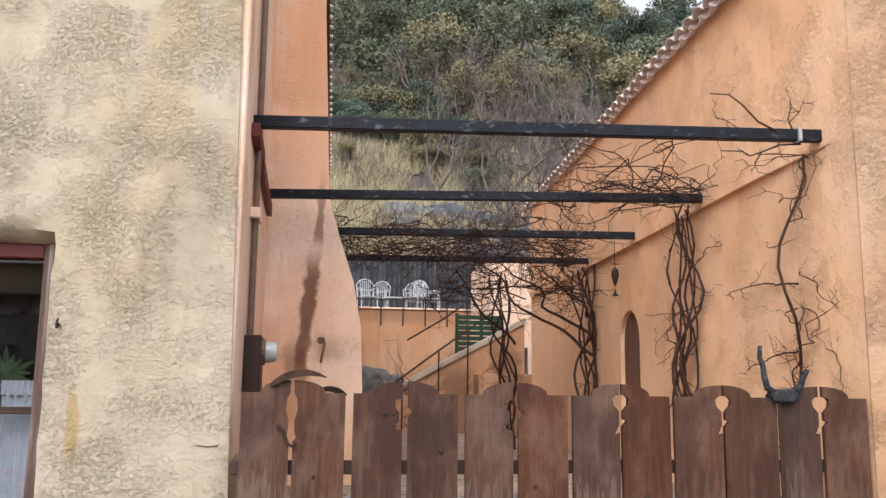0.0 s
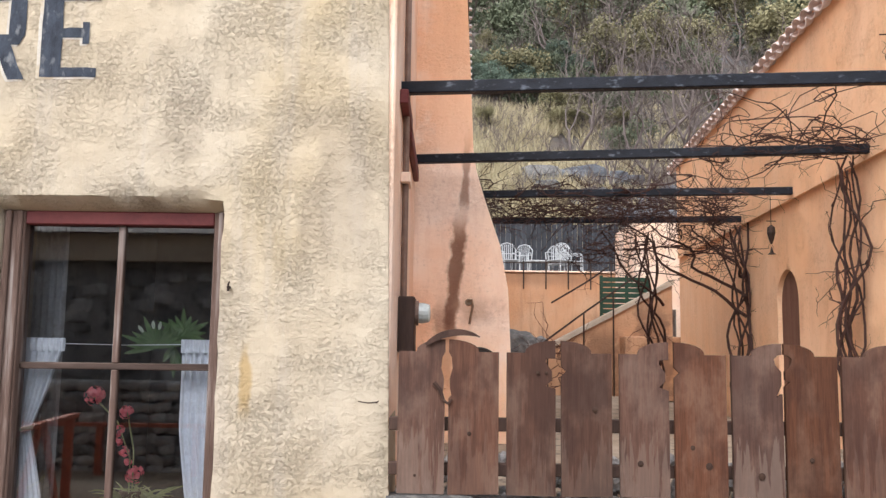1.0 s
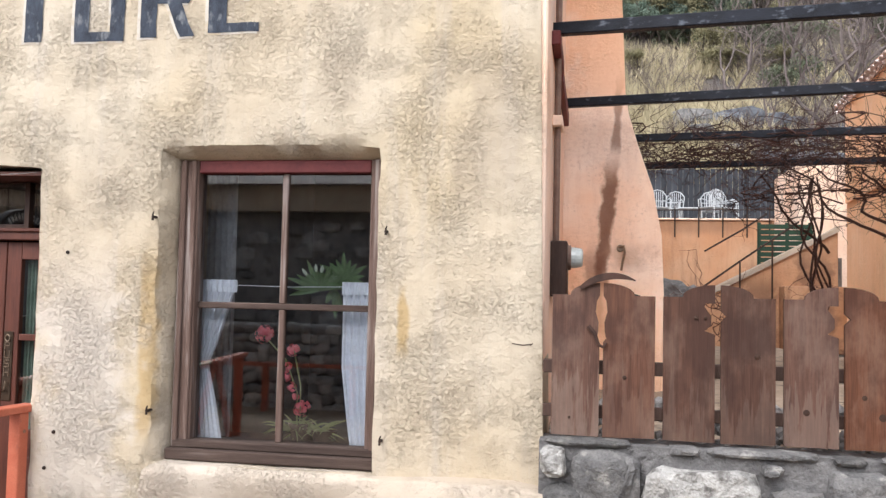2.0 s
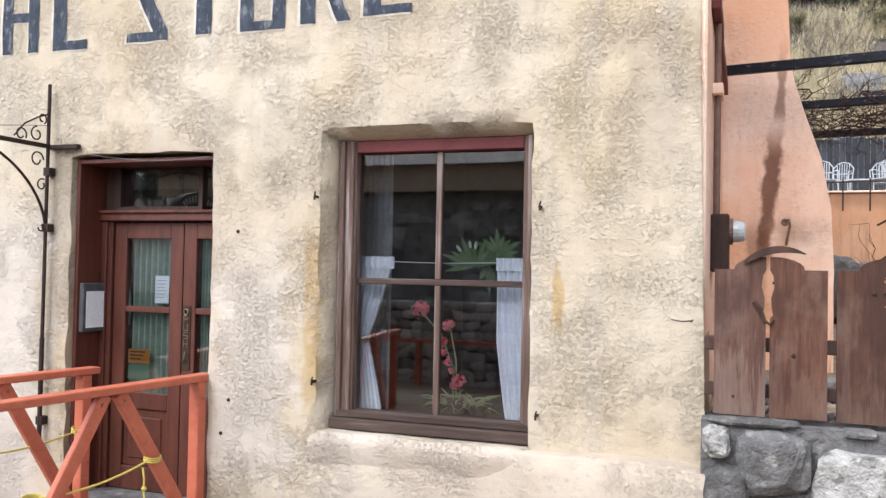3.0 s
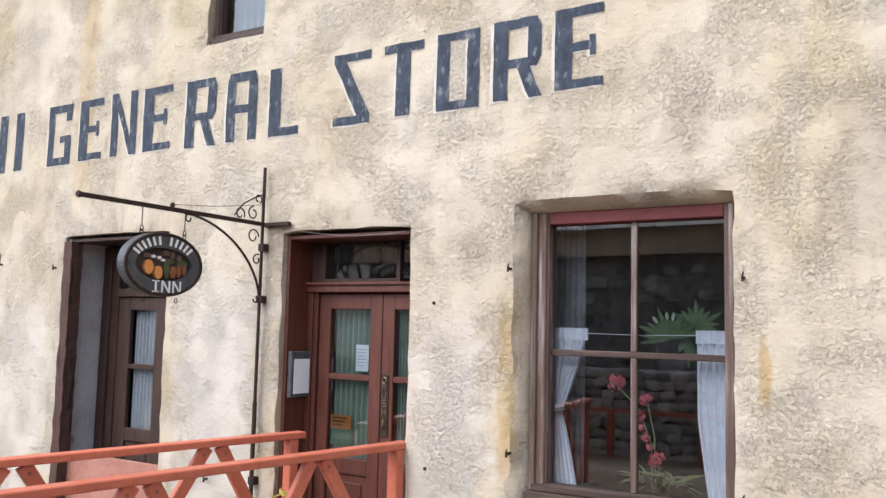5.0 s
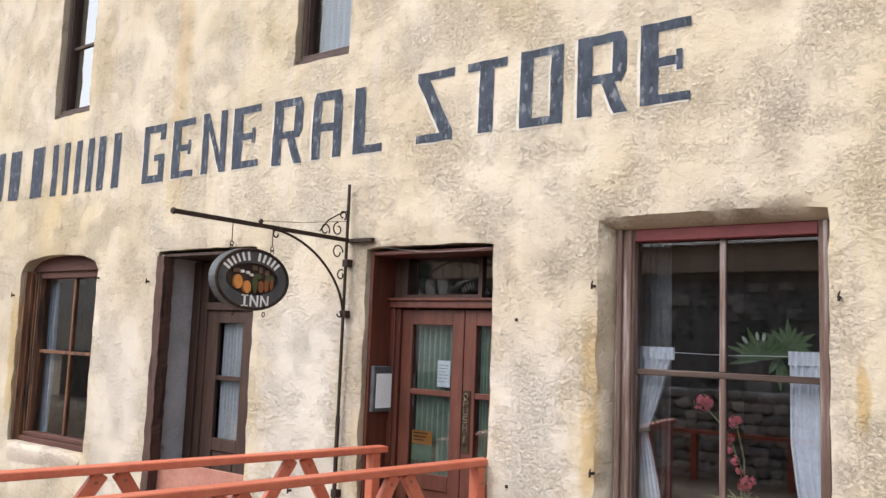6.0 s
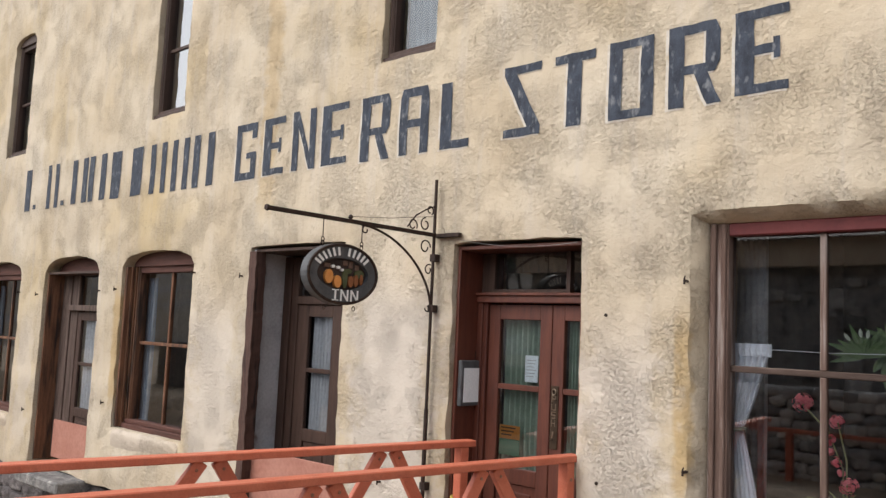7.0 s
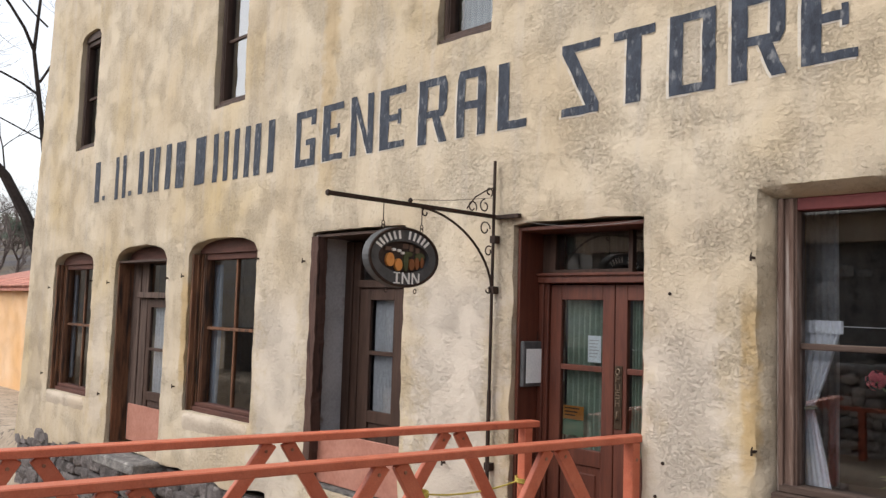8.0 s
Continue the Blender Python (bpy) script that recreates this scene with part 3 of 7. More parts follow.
def sash_window(name, label, x0, x1, z0, z1, y, wood, head, bars=1, mid=0.5, frame_w=0.09, sill=True, arch=0.0, left_w=None, label_head="", glass=None):
    """A framed window: jambs, head, sill, a glazing cross and its panes."""
    w = tagged(new(name), label, "window", "", "structure")
    w.location = ((x0 + x1) / 2, y, z0)
    f = frame_w
    fl = left_w or f
    sm = 0.045
    outer = z1 + arch
    part("jamb", boxes(((x0, y, z0), (x0 + fl, y + 0.12, z1)), ((x0 + 0.018, y - 0.022, z0), (x0 + 0.05, y, z1)), ((x0 + fl - 0.045, y - 0.014, z0), (x0 + fl - 0.012, y, z1)), bevel=0.006), wood, w)
    part("jamb", boxes(((x1 - f, y, z0), (x1, y + 0.12, z1)), ((x1 - 0.05, y - 0.022, z0), (x1 - 0.018, y, z1)), bevel=0.006), wood, w)
    part("head", boxes(((x0 + fl, y + 0.003, z1 - f), (x1 - f, y + 0.117, z1)), bevel=0.006), head, w, label_head)
    if arch:
        u = [(x0 + (x1 - x0) * i / 14, z1 + arch * math.sqrt(max(0, 1 - abs(2 * i / 14 - 1) ** 2.4)) + 0.03) for i in range(15)]
        part("head_board", prism(bmesh.new(), [(x0, z1)] + u + [(x1, z1)], "y", y - 0.03, y + 0.04), head, w)
    if sill:
        part("sill", boxes(((x0 - 0.01, y - 0.06, z0 - 0.07), (x1 + 0.01, y + 0.11, z0)), ((x0 + 0.02, y - 0.025, z0), (x1 - 0.02, y + 0.10, z0 + 0.05)), bevel=0.008), GREYWOOD_ACROSS if wood is GREYWOOD else (REDWARM if wood is WARMWOOD else wood), w)
        z0 += 0.05
    xa, xb, za, zb = x0 + fl, x1 - f, z0, z1 - f
    ys = y + 0.045
    zm = za + (zb - za) * mid
    part("glazing_bar", boxes(((xa, ys, zm - 0.02), (xb, ys + 0.045, zm + 0.02)), bevel=0.005), GREYWOOD_ACROSS if wood is GREYWOOD else wood, w)
    cross = []
    edges = [xa + (xb - xa) * i / (bars + 1) for i in range(bars + 2)]
    for e in edges[1:-1]:
        cross.append(((e - 0.019, ys - 0.004, za), (e + 0.019, ys + 0.041, zm - 0.02)))
        cross.append(((e - 0.019, ys - 0.004, zm + 0.02), (e + 0.019, ys + 0.041, zb)))
    for c in cross:
        part("glazing_bar", boxes(c, bevel=0.005), wood, w)
    for lo, hi in ((za, zm - 0.02), (zm + 0.02, zb)):
        for a, b in zip(edges, edges[1:]):
            pane(w, a + 0.005, b - 0.005, ys + 0.02, lo + 0.002, hi - 0.002, glass)
    return w


REDWARM = mat("red_brown_weathered_head", (0.055, 0.022, 0.016), (0.105, 0.042, 0.031), 3, 0.75, 0.002, 30, stretch=(0.6, 6, 6))


def lined_window(name, x0, x1, z0, z1, deep):
    """Warm boards lining the sides of an arched window's reveal."""
    r = tagged(new(name), "warm brown boards lining the arched window's reveal", "window frame", "", "structure")
    r.location = ((x0 + x1) / 2, 0.05, z0)
    part("side_board", boxes(((x0 + 0.003, 0.045, z0), (x0 + 0.045, deep - 0.03, z1)), bevel=0.006), WARMWOOD, r)
    part("stop_bead", boxes(((x0 + 0.045, deep - 0.07, z0), (x0 + 0.065, deep - 0.03, z1)), bevel=0.005), WARMWOOD, r)
    part("side_board", boxes(((x1 - 0.022, 0.05, z0), (x1 - 0.003, deep - 0.03, z1)), bevel=0.004), WARMWOOD, r)
    return r


sash_window("window_1", "large four-pane store window in weathered wood with a red head", -3.185, -1.848, 0.725, 2.535, 0.14, GREYWOOD, REDWOOD, 1, 0.501, 0.08, True, left_w=0.127, label_head="dull red painted head")
sash_window("window_2", "arched four-pane window in brown wood", -10.755, -9.19, 0.50, 2.41, 0.17, WARMWOOD, REDWARM, 1, 0.52, 0.08, True, 0.14, left_w=0.12)
lined_window("window_lining_2", -10.79, -9.19, 0.45, 2.40, 0.17)
sash_window("window_3", "arched four-pane window in brown wood", -15.54, -13.94, 0.36, 2.36, 0.17, WARMWOOD, REDWARM, 1, 0.52, 0.08, True, 0.15, left_w=0.12)
lined_window("window_lining_3", -15.57, -13.94, 0.31, 2.36, 0.17)
sash_window("window_4", "upper sash window in dark wood", -6.28, -5.61, 4.20, 6.02, 0.10, DARKWOOD, DARKWOOD, 0, 0.5, 0.07, True, 0.10, glass=UPPERGLASS)
sash_window("window_5", "upper sash window in dark wood reflecting the sky", -10.375, -9.635, 4.25, 6.02, 0.10, DARKWOOD, DARKWOOD, 0, 0.47, 0.07, True, 0.10, glass=BRIGHTGLASS)
sash_window("window_6", "upper arched sash window in dark wood", -14.96, -14.20, 4.25, 6.02, 0.10, DARKWOOD, DARKWOOD, 0, 0.47, 0.07, True, 0.11, glass=UPPERGLASS)

GREYPLASTER = mat("grey_plastered_reveal", (0.34, 0.335, 0.34), (0.46, 0.455, 0.465), 4, 0.9, 0.003, 30, c3=(0.17, 0.13, 0.11), c3scale=3, c3lo=0.6)
LACE = mat("pale_lace_cloth", (0.50, 0.50, 0.52), (0.66, 0.66, 0.68), 30, 0.9, 0.001, 90)
GREENCLOTH = mat("pale_green_pleated_cloth", (0.21, 0.28, 0.22), (0.31, 0.38, 0.31), 6, 0.9, 0.001, 60)
PINKPANEL = mat("faded_salmon_panel", (0.30, 0.125, 0.09), (0.38, 0.18, 0.135), 3, 0.7, 0.001, 30)


def pleats(x0, x1, z0, z1, y, n, deep=0.02, gather=None):
    """A hanging cloth with n folds; gather: (height, narrowed share, side) where it is tied back."""
    bm = bmesh.new()
    cols, rows = n * 6, 16
    grid = []
    for i in range(cols + 1):
        u = i / cols
        col = []
        for j in range(rows + 1):
            v = j / rows
            z = z0 + (z1 - z0) * v
            k = 1.0
            if gather:
                zt, share, side = gather
                d = abs(z - zt)
                k = share + (1 - share) * min(1, (d / (0.55 if z > zt else 0.9)) ** 0.8)
                x = (x0 if side < 0 else x1) + (u if side < 0 else u - 1) * (x1 - x0) * k
            else:
                x = x0 + (x1 - x0) * u
            col.append(bm.verts.new((x, y + deep * math.sin(u * n * 2 * math.pi + 0.6 * math.sin(3 * v)) * (0.5 + 0.5 * k), z)))
        grid.append(col)
    for i in range(cols):
        for j in range(rows):
            bm.faces.new((grid[i][j], grid[i + 1][j], grid[i + 1][j + 1], grid[i][j + 1]))
    return bm


def panel_door(name, label, x0, x1, z0, z1, y, wood, cloth, glass_from=0.45, mid=0.5, leafs=2, edges=None, stile=0.11):
    """A door of one or two leaves, each with two glazed lights over moulded panels."""
    d = tagged(new(name), label, "door", "", "structure")
    d.location = ((x0 + x1) / 2, y, z0)
    for k in range(leafs):
        a, b = (edges[k] + 0.003, edges[k + 1] - 0.003) if edges else (x0 + (x1 - x0) * k / leafs + 0.003, x0 + (x1 - x0) * (k + 1) / leafs - 0.003)
        leaf = part("leaf", boxes(((a, y, z0), (a + stile, y + 0.045, z1)), ((b - stile, y, z0), (b, y + 0.045, z1)), ((a + stile, y, z1 - 0.12), (b - stile, y + 0.045, z1)), ((a + stile, y, z0), (b - stile, y + 0.045, z0 + 0.17)), ((a + stile, y, z0 + 0.60), (b - stile, y + 0.045, z0 + 0.72)), bevel=0.004), wood, d)
        part("lower_panel", boxes(((a + stile, y + 0.018, z0 + 0.17), (b - stile, y + 0.035, z0 + 0.60)), ((a + stile + 0.05, y + 0.006, z0 + 0.23), (b - stile - 0.05, y + 0.02, z0 + 0.54)), bevel=0.008), wood, leaf)
        zm = z0 + 0.72 + (z1 - 0.12 - z0 - 0.72) * mid
        part("glazing_bar", boxes(((a + stile, y + 0.002, zm - 0.022), (b - stile, y + 0.043, zm + 0.022)), bevel=0.004), wood, leaf)
        for lo, hi in ((z0 + 0.72, zm - 0.022), (zm + 0.022, z1 - 0.12)):
            pane(leaf, a + stile + 0.002, b - stile - 0.002, y + 0.02, lo + 0.001, hi - 0.001)
        if cloth:
            part("curtain", pleats(a + stile - 0.01, b - stile + 0.01, z0 + 0.70, z1 - 0.10, y + 0.085, 8, 0.026), cloth, leaf, "pleated cloth behind the glass", True)
    return d


def lined_reveal(name, label, x0, x1, z0, z1, y0, y1, left, right, top):
    """Boards lining the sides and head of a doorway."""
    r = tagged(new(name), label, "door frame", "", "structure")
    r.location = ((x0 + x1) / 2, y0, z0)
    part("side_board", boxes(((x0 + 0.004, y0, z0), (x0 + 0.034, y1, z1)), bevel=0.004), left, r)
    part("side_board", boxes(((x1 - 0.034, y0, z0), (x1 - 0.004, y1, z1)), bevel=0.004), right, r)
    part("head_board", boxes(((x0 + 0.034, y0, z1 - 0.034), (x1 - 0.034, y1, z1 - 0.004)), bevel=0.004), top, r)
    return r


lined_reveal("door_lining_1", "brown boards lining the store doorway", -5.29, -4.075, 0.0, 2.46, 0.06, 0.62, BROWNWOOD, BROWNWOOD, BROWNWOOD)
panel_door("door_1", "brown double door with pleated curtains behind glass", -5.16, -4.10, 0.02, 2.01, 0.33, BROWNWOOD, GREENCLOTH, mid=0.54, edges=(-5.16, -4.535, -4.11))
fr = structure("door_frame_1", boxes(((-5.255, 0.29, 0.0), (-5.205, 0.41, 2.02)), ((-5.205, 0.305, 0.0), (-5.163, 0.41, 2.02)), ((-5.255, 0.27, 2.02), (-4.112, 0.42, 2.095)), ((-5.255, 0.25, 2.075), (-4.112, 0.27, 2.10)), bevel=0.006), BROWNWOOD, "brown frame and transom bar of the store door", "door frame")
BROWNLACE = mat("dim_brown_lace", (0.065, 0.046, 0.040), (0.11, 0.082, 0.072), 30, 0.9, 0.001, 90)
trw = tagged(new("transom_window"), "dark transom window above the store door", "window", "", "structure")
trw.location = (-4.7, 0.36, 2.15)
part("transom_frame", boxes(((-5.25, 0.33, 2.095), (-5.12, 0.39, 2.42)), ((-4.42, 0.33, 2.095), (-4.385, 0.39, 2.42)), ((-4.17, 0.33, 2.095), (-4.115, 0.39, 2.42)), ((-5.12, 0.33, 2.095), (-4.42, 0.39, 2.13))), DARKWOOD, trw)
pane(trw, -5.12, -4.42, 0.355, 2.13, 2.42)
pane(trw, -4.385, -4.17, 0.355, 2.13, 2.42)
part("curtain", pleats(-5.12, -4.17, 2.27, 2.43, 0.45, 12, 0.012), BROWNLACE, trw, "dim brown lace strip behind the glass", True)

POSTWOOD = mat("split_red_brown_post_wood", (0.050, 0.026, 0.020), (0.105, 0.055, 0.042), 3, 0.8, 0.003, 30, c3=(0.02, 0.012, 0.01), c3scale=3, c3lo=0.52, stretch=(6, 6, 0.6))
lined_reveal("door_lining_2", "dark posts and grey lining of the second doorway", -8.09, -6.62, 0.0, 2.53, 0.05, 0.60, GREYPLASTER, DARKWOOD, DARKWOOD)
def ragged_post(x0, x1, y0, y1, z0, z1):
    """A squared post whose edges are chipped and worn."""
    rows = 60
    bm = bmesh.new()
    rings = []
    for k in range(rows + 1):
        z = z0 + (z1 - z0) * k / rows
        rings.append([bm.verts.new((x + 0.014 * wave(x * 9, y * 9, z, 7) + 0.008 * wave(x, y, z, 23), y + 0.010 * wave(y * 9, x * 9, z, 8), z)) for x, y in ((x0, y0), (x1, y0), (x1, y1), (x0, y1))])
    for p, q in zip(rings, rings[1:]):
        for k in range(4):
            bm.faces.new((p[k], p[(k + 1) % 4], q[(k + 1) % 4], q[k]))
    bm.faces.new(rings[0][::-1])
    bm.faces.new(rings[-1])
    return bm


structure("door_post", ragged_post(-8.085, -7.975, -0.004, 0.12, 0.0, 2.50), POSTWOOD, "weathered dark corner post of the doorway", "door frame")
panel_door("door_2", "dark wooden door with lace curtains behind its glass", -7.82, -7.09, 0.02, 1.985, 0.45, DARKWOOD, LACE, mid=0.52, leafs=1, stile=0.175)
structure("door_frame_2", boxes(((-8.05, 0.42, 0.0), (-7.93, 0.52, 2.48)), ((-7.93, 0.44, 0.0), (-7.825, 0.52, 2.48)), ((-7.085, 0.42, 0.0), (-6.66, 0.52, 2.48)), ((-7.825, 0.42, 1.99), (-7.085, 0.52, 2.07)), bevel=0.006), DARKWOOD, "dark wooden frame of the second door", "door frame")
tagged(pane(None, -7.825, -7.085, 0.47, 2.07, 2.50), "dark transom glass above the second door", "window", "", "structure").name = "transom_window_2"
structure("door_board", boxes(((-8.05, 0.10, 0.02), (-6.66, 0.13, 0.52)), bevel=0.006), PINKPANEL, "faded salmon board across the doorway's foot", "panel")

lined_reveal("door_lining_3", "brown boards lining the arched doorway", -13.09, -11.43, -0.24, 2.37, 0.06, 0.62, WARMWOOD, DARKWOOD, DARKWOOD)
panel_door("door_3", "brown single door with pale curtains behind glass", -12.59, -11.70, -0.2, 1.83, 0.31, DARKWOOD, LACE, mid=0.5, leafs=1)
BROWNGREY = mat("grey_brown_weathered_wood", (0.065, 0.042, 0.034), (0.12, 0.082, 0.068), 3, 0.8, 0.002, 30, c3=(0.045, 0.028, 0.022), c3scale=2.5, c3lo=0.52, stretch=(6, 6, 0.6))
structure("door_frame_3", boxes(((-13.055, 0.28, -0.2), (-12.80, 0.36, 2.36)), ((-12.80, 0.30, -0.2), (-12.595, 0.36, 2.36)), ((-11.695, 0.29, -0.2), (-11.47, 0.36, 2.36)), ((-12.80, 0.24, 1.84), (-11.695, 0.36, 1.92)), bevel=0.006), BROWNGREY, "brown frame of the arched doorway", "door frame")
tagged(pane(None, -12.595, -11.695, 0.33, 1.92, 2.36), "dark transom glass above the arched doorway", "window", "", "structure").name = "transom_window_3"
structure("door_head_3", prism(bmesh.new(), [(-13.08, 2.33)] + [(-13.08 + 1.64 * i / 14, 2.36 + 0.20 * math.sqrt(max(0, 1 - abs(2 * i / 14 - 1) ** 2.4))) for i in range(15)] + [(-11.44, 2.33)], "y", 0.20, 0.24), REDWARM, "brown arched head board of the doorway", "door frame")
structure("door_foot_board", boxes(((-12.93, 0.245, -0.2), (-11.5, 0.275, 0.315)), bevel=0.005), PINKPANEL, "faded salmon board at the door's foot", "panel")

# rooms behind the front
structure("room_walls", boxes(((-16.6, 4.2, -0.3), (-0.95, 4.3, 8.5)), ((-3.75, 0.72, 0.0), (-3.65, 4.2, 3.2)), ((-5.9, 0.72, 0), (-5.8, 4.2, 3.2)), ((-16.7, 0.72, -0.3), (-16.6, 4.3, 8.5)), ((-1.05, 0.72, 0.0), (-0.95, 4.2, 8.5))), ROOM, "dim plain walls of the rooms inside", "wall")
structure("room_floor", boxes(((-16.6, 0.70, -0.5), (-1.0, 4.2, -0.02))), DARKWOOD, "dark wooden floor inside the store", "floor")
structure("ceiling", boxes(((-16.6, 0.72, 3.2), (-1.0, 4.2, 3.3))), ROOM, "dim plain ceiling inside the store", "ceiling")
structure("roof", boxes(((-16.7, 0.0, 8.6), (-0.8, 9.5, 8.8))), MORTAR, "plain flat roof over the store", "roof")

# ---- the store's side, its chimney and the pergola court ----
structure("wall_east", boxes(((-1.25, 0.04, -1.5), (-0.857, 14.5, 8.6)), bevel=0.012), PEACH, "peach stucco side wall of the store", "wall")


def stained_peach():
    """Peach stucco with the run-off stain down the chimney breast."""
    m = PEACH.copy()
    m.name = "stained_peach_stucco"
    soot = (0.15, 0.06, 0.035)
    return stained(m, [(-0.66, 0.085, 0.085, 1.7, 2.0, 2.75, 3.15, soot, 0.85), (-0.53, 0.05, 0.05, 3.05, 3.2, 3.5, 3.95, soot, 0.65), (-0.55, 0.0, 0.14, 1.3, 1.6, 2.0, 2.3, soot, 0.55), (-0.25, 0.0, 0.25, 1.95, 2.05, 2.12, 2.3, (0.45, 0.27, 0.18), 0.5), (-0.45, 0.0, 0.6, 3.45, 3.75, 9.0, 9.5, (0.86, 0.45, 0.23), 0.5), (-0.3, 0.0, 0.6, 0.5, 0.6, 1.7, 2.0, (0.86, 0.48, 0.25), 0.4)])


def chimney():
    right = [(0.05, 0.6), (0.045, 1.74), (0.02, 2.28), (-0.055, 2.68), (-0.19, 3.08), (-0.27, 3.35), (-0.30, 3.54), (-0.33, 4.2), (-0.38, 5.2), (-0.40, 8.9)]
    k = 1.079
    right = [(-0.482 + (x + 0.482) * k, 1.778 + (z - 1.778) * k) for x, z in right]
    bm = bmesh.new()
    prism(bm, [(-0.86, right[0][1])] + right + [(-0.86, right[-1][1])], "y", 3.3, 4.1)
    bmesh.ops.bevel(bm, geom=[e for e in bm.edges if all(abs(v.co.y - 3.3) < 1e-4 for v in e.verts) and max(v.co.x for v in e.verts) > -0.5], offset=0.05, segments=3, affect="EDGES")
    return structure("chimney", bm, stained_peach(), "peach stucco chimney with a flared foot and soot stain", "chimney")


chimney()


def right_x(y):
    """The pergola court's east wall runs slightly askew."""
    return 2.955 + 0.072 * y


# Brown for an added panel that stands in for the niche's inner shade.
NICHEDARK = mat("dark_niche_brown", (0.13, 0.062, 0.042), (0.20, 0.105, 0.075), 3, 0.85, 0.002, 30, stretch=(6, 6, 0.6))


def house():
    arch = [(4.30, 0.3), (4.30, 2.32)] + [(4.665 - 0.365 * math.cos(t), 2.32 + 0.36 * math.sin(t)) for t in [math.pi * i / 12 for i in range(1, 12)]] + [(5.03, 2.32), (5.03, 0.3)]
    bm = prism(bmesh.new(), [(-0.09, 0.3)] + arch + [(10.6, 0.3), (10.6, 3.42), (-0.09, 3.42)], "x", 2.955, 3.55)
    for v in bm.verts:
        v.co.x += 0.072 * v.co.y
    structure("wall_house", bm, ORANGE, "orange stucco wall of the neighbouring house with an arched niche", "wall")
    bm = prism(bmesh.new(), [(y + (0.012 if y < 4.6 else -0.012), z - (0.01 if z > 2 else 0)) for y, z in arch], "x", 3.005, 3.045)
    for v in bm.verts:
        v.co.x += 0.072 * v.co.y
    structure("niche_shutter", bm, NICHEDARK, "dark brown panel added to stand for the shade inside the arched niche", "shutter")
    bm = prism(bmesh.new(), [(right_x(-0.02) + 1.3, -0.02), (6.5, -0.02), (6.5, 10.6), (right_x(10.6) + 1.3, 10.6)], "z", 0.3, 3.42)
    structure("wall_house_core", bm, ORANGE, "orange stucco body of the neighbouring house", "wall")
    bm = prism(bmesh.new(), [(right_x(-0.09), -0.09), (right_x(-0.09) + 0.015, -0.09), (right_x(-0.02) + 0.015, -0.02), (6.5, -0.02), (6.5, 10.5), (right_x(10.5) - 0.045, 10.5), (right_x(1.2) - 0.045, 1.2), (right_x(0.1), 0.1)], "z", 3.42, 5.32)
    structure("wall_house_upper", bm, ORANGE, "orange stucco upper wall set back on a ledge", "wall")
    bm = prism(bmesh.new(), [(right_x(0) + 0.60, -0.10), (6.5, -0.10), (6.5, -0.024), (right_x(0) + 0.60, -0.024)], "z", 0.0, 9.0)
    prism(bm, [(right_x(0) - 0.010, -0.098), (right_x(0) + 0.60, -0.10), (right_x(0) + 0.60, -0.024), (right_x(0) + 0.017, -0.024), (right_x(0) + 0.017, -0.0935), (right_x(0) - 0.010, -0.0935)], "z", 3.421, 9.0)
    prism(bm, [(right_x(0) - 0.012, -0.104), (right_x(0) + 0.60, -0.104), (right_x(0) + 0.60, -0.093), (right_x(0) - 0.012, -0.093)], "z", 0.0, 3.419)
    structure("wall_house_front", bm, HOUSEFRONT, "tan stucco front of the neighbouring house, coloured darker to offset the sun", "wall")
    bm = prism(bmesh.new(), [(right_x(0) + 0.03, 5.32), (6.6, 5.32), (6.6, 7.2)], "y", -0.13, 10.5)
    for v in bm.verts:
        v.co.x += 0.072 * v.co.y
    structure("gable_house", bm, ORANGE, "orange stucco under the roof of the neighbouring house", "wall")


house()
BEAM_ENDS = ((-0.865, 0.69, 2.97, 0.295), (-0.83, 2.86, 3.115, 2.28), (-0.75, 4.72, 3.25, 4.26), (-0.7, 6.75, 3.39, 6.3))
for x0, y0, x1, y1 in BEAM_ENDS:
    tagged(part("pergola_beam", strut(bmesh.new(), (x0 - 0.03, y0, 3.484), (x1 + 0.08, y1, 3.504), 0.082, 0.07, (0, 0, 1), 0.006), BEAM), "black-painted timber pergola beam spanning the court", "beam", "pergola beams")

structure("court_ground", boxes(((-0.85, -0.02, 0.3), (3.4, 30, 0.86))), GROUND, "bare earth of the court behind the fence", "ground")

# ---- the ground ----
def ground():
    bm = bmesh.new()
    def height(x, y):
        if y < -4.3:
            return 0.06 + 0.01 * wave(x, y, 0, 0.7)
        if y < 0.3 and x < 9:
            f = min(1, max(0, (y + 4.3) / 0.7)) * min(1, max(0, (4.0 - x) / 5))
            return 0.06 * (1 - f) - 1.5 * f + 0.08 * wave(x, y, 0, 1.1)
        if y < 24:
            return -0.8
        return 0
    xs = [-400, -200, -100, -60, -40, -28] + [-22 + i * 0.6 for i in range(58)] + [16, 20, 28, 40, 60, 100, 200, 400]
    ys = [-400, -200, -100, -60, -30, -20] + [-14 + i * 0.5 for i in range(30)] + [3, 6, 12, 20, 28, 60]
    grid = [[bm.verts.new((x, y, height(x, y))) for y in ys] for x in xs]
    for i in range(len(xs) - 1):
        for j in range(len(ys) - 1):
            bm.faces.new((grid[i][j], grid[i + 1][j], grid[i + 1][j + 1], grid[i][j + 1]))
    return structure("ground", bm, GROUND, "bare earth street edge and shallow dry ditch before the store", "ground", True)


ground()

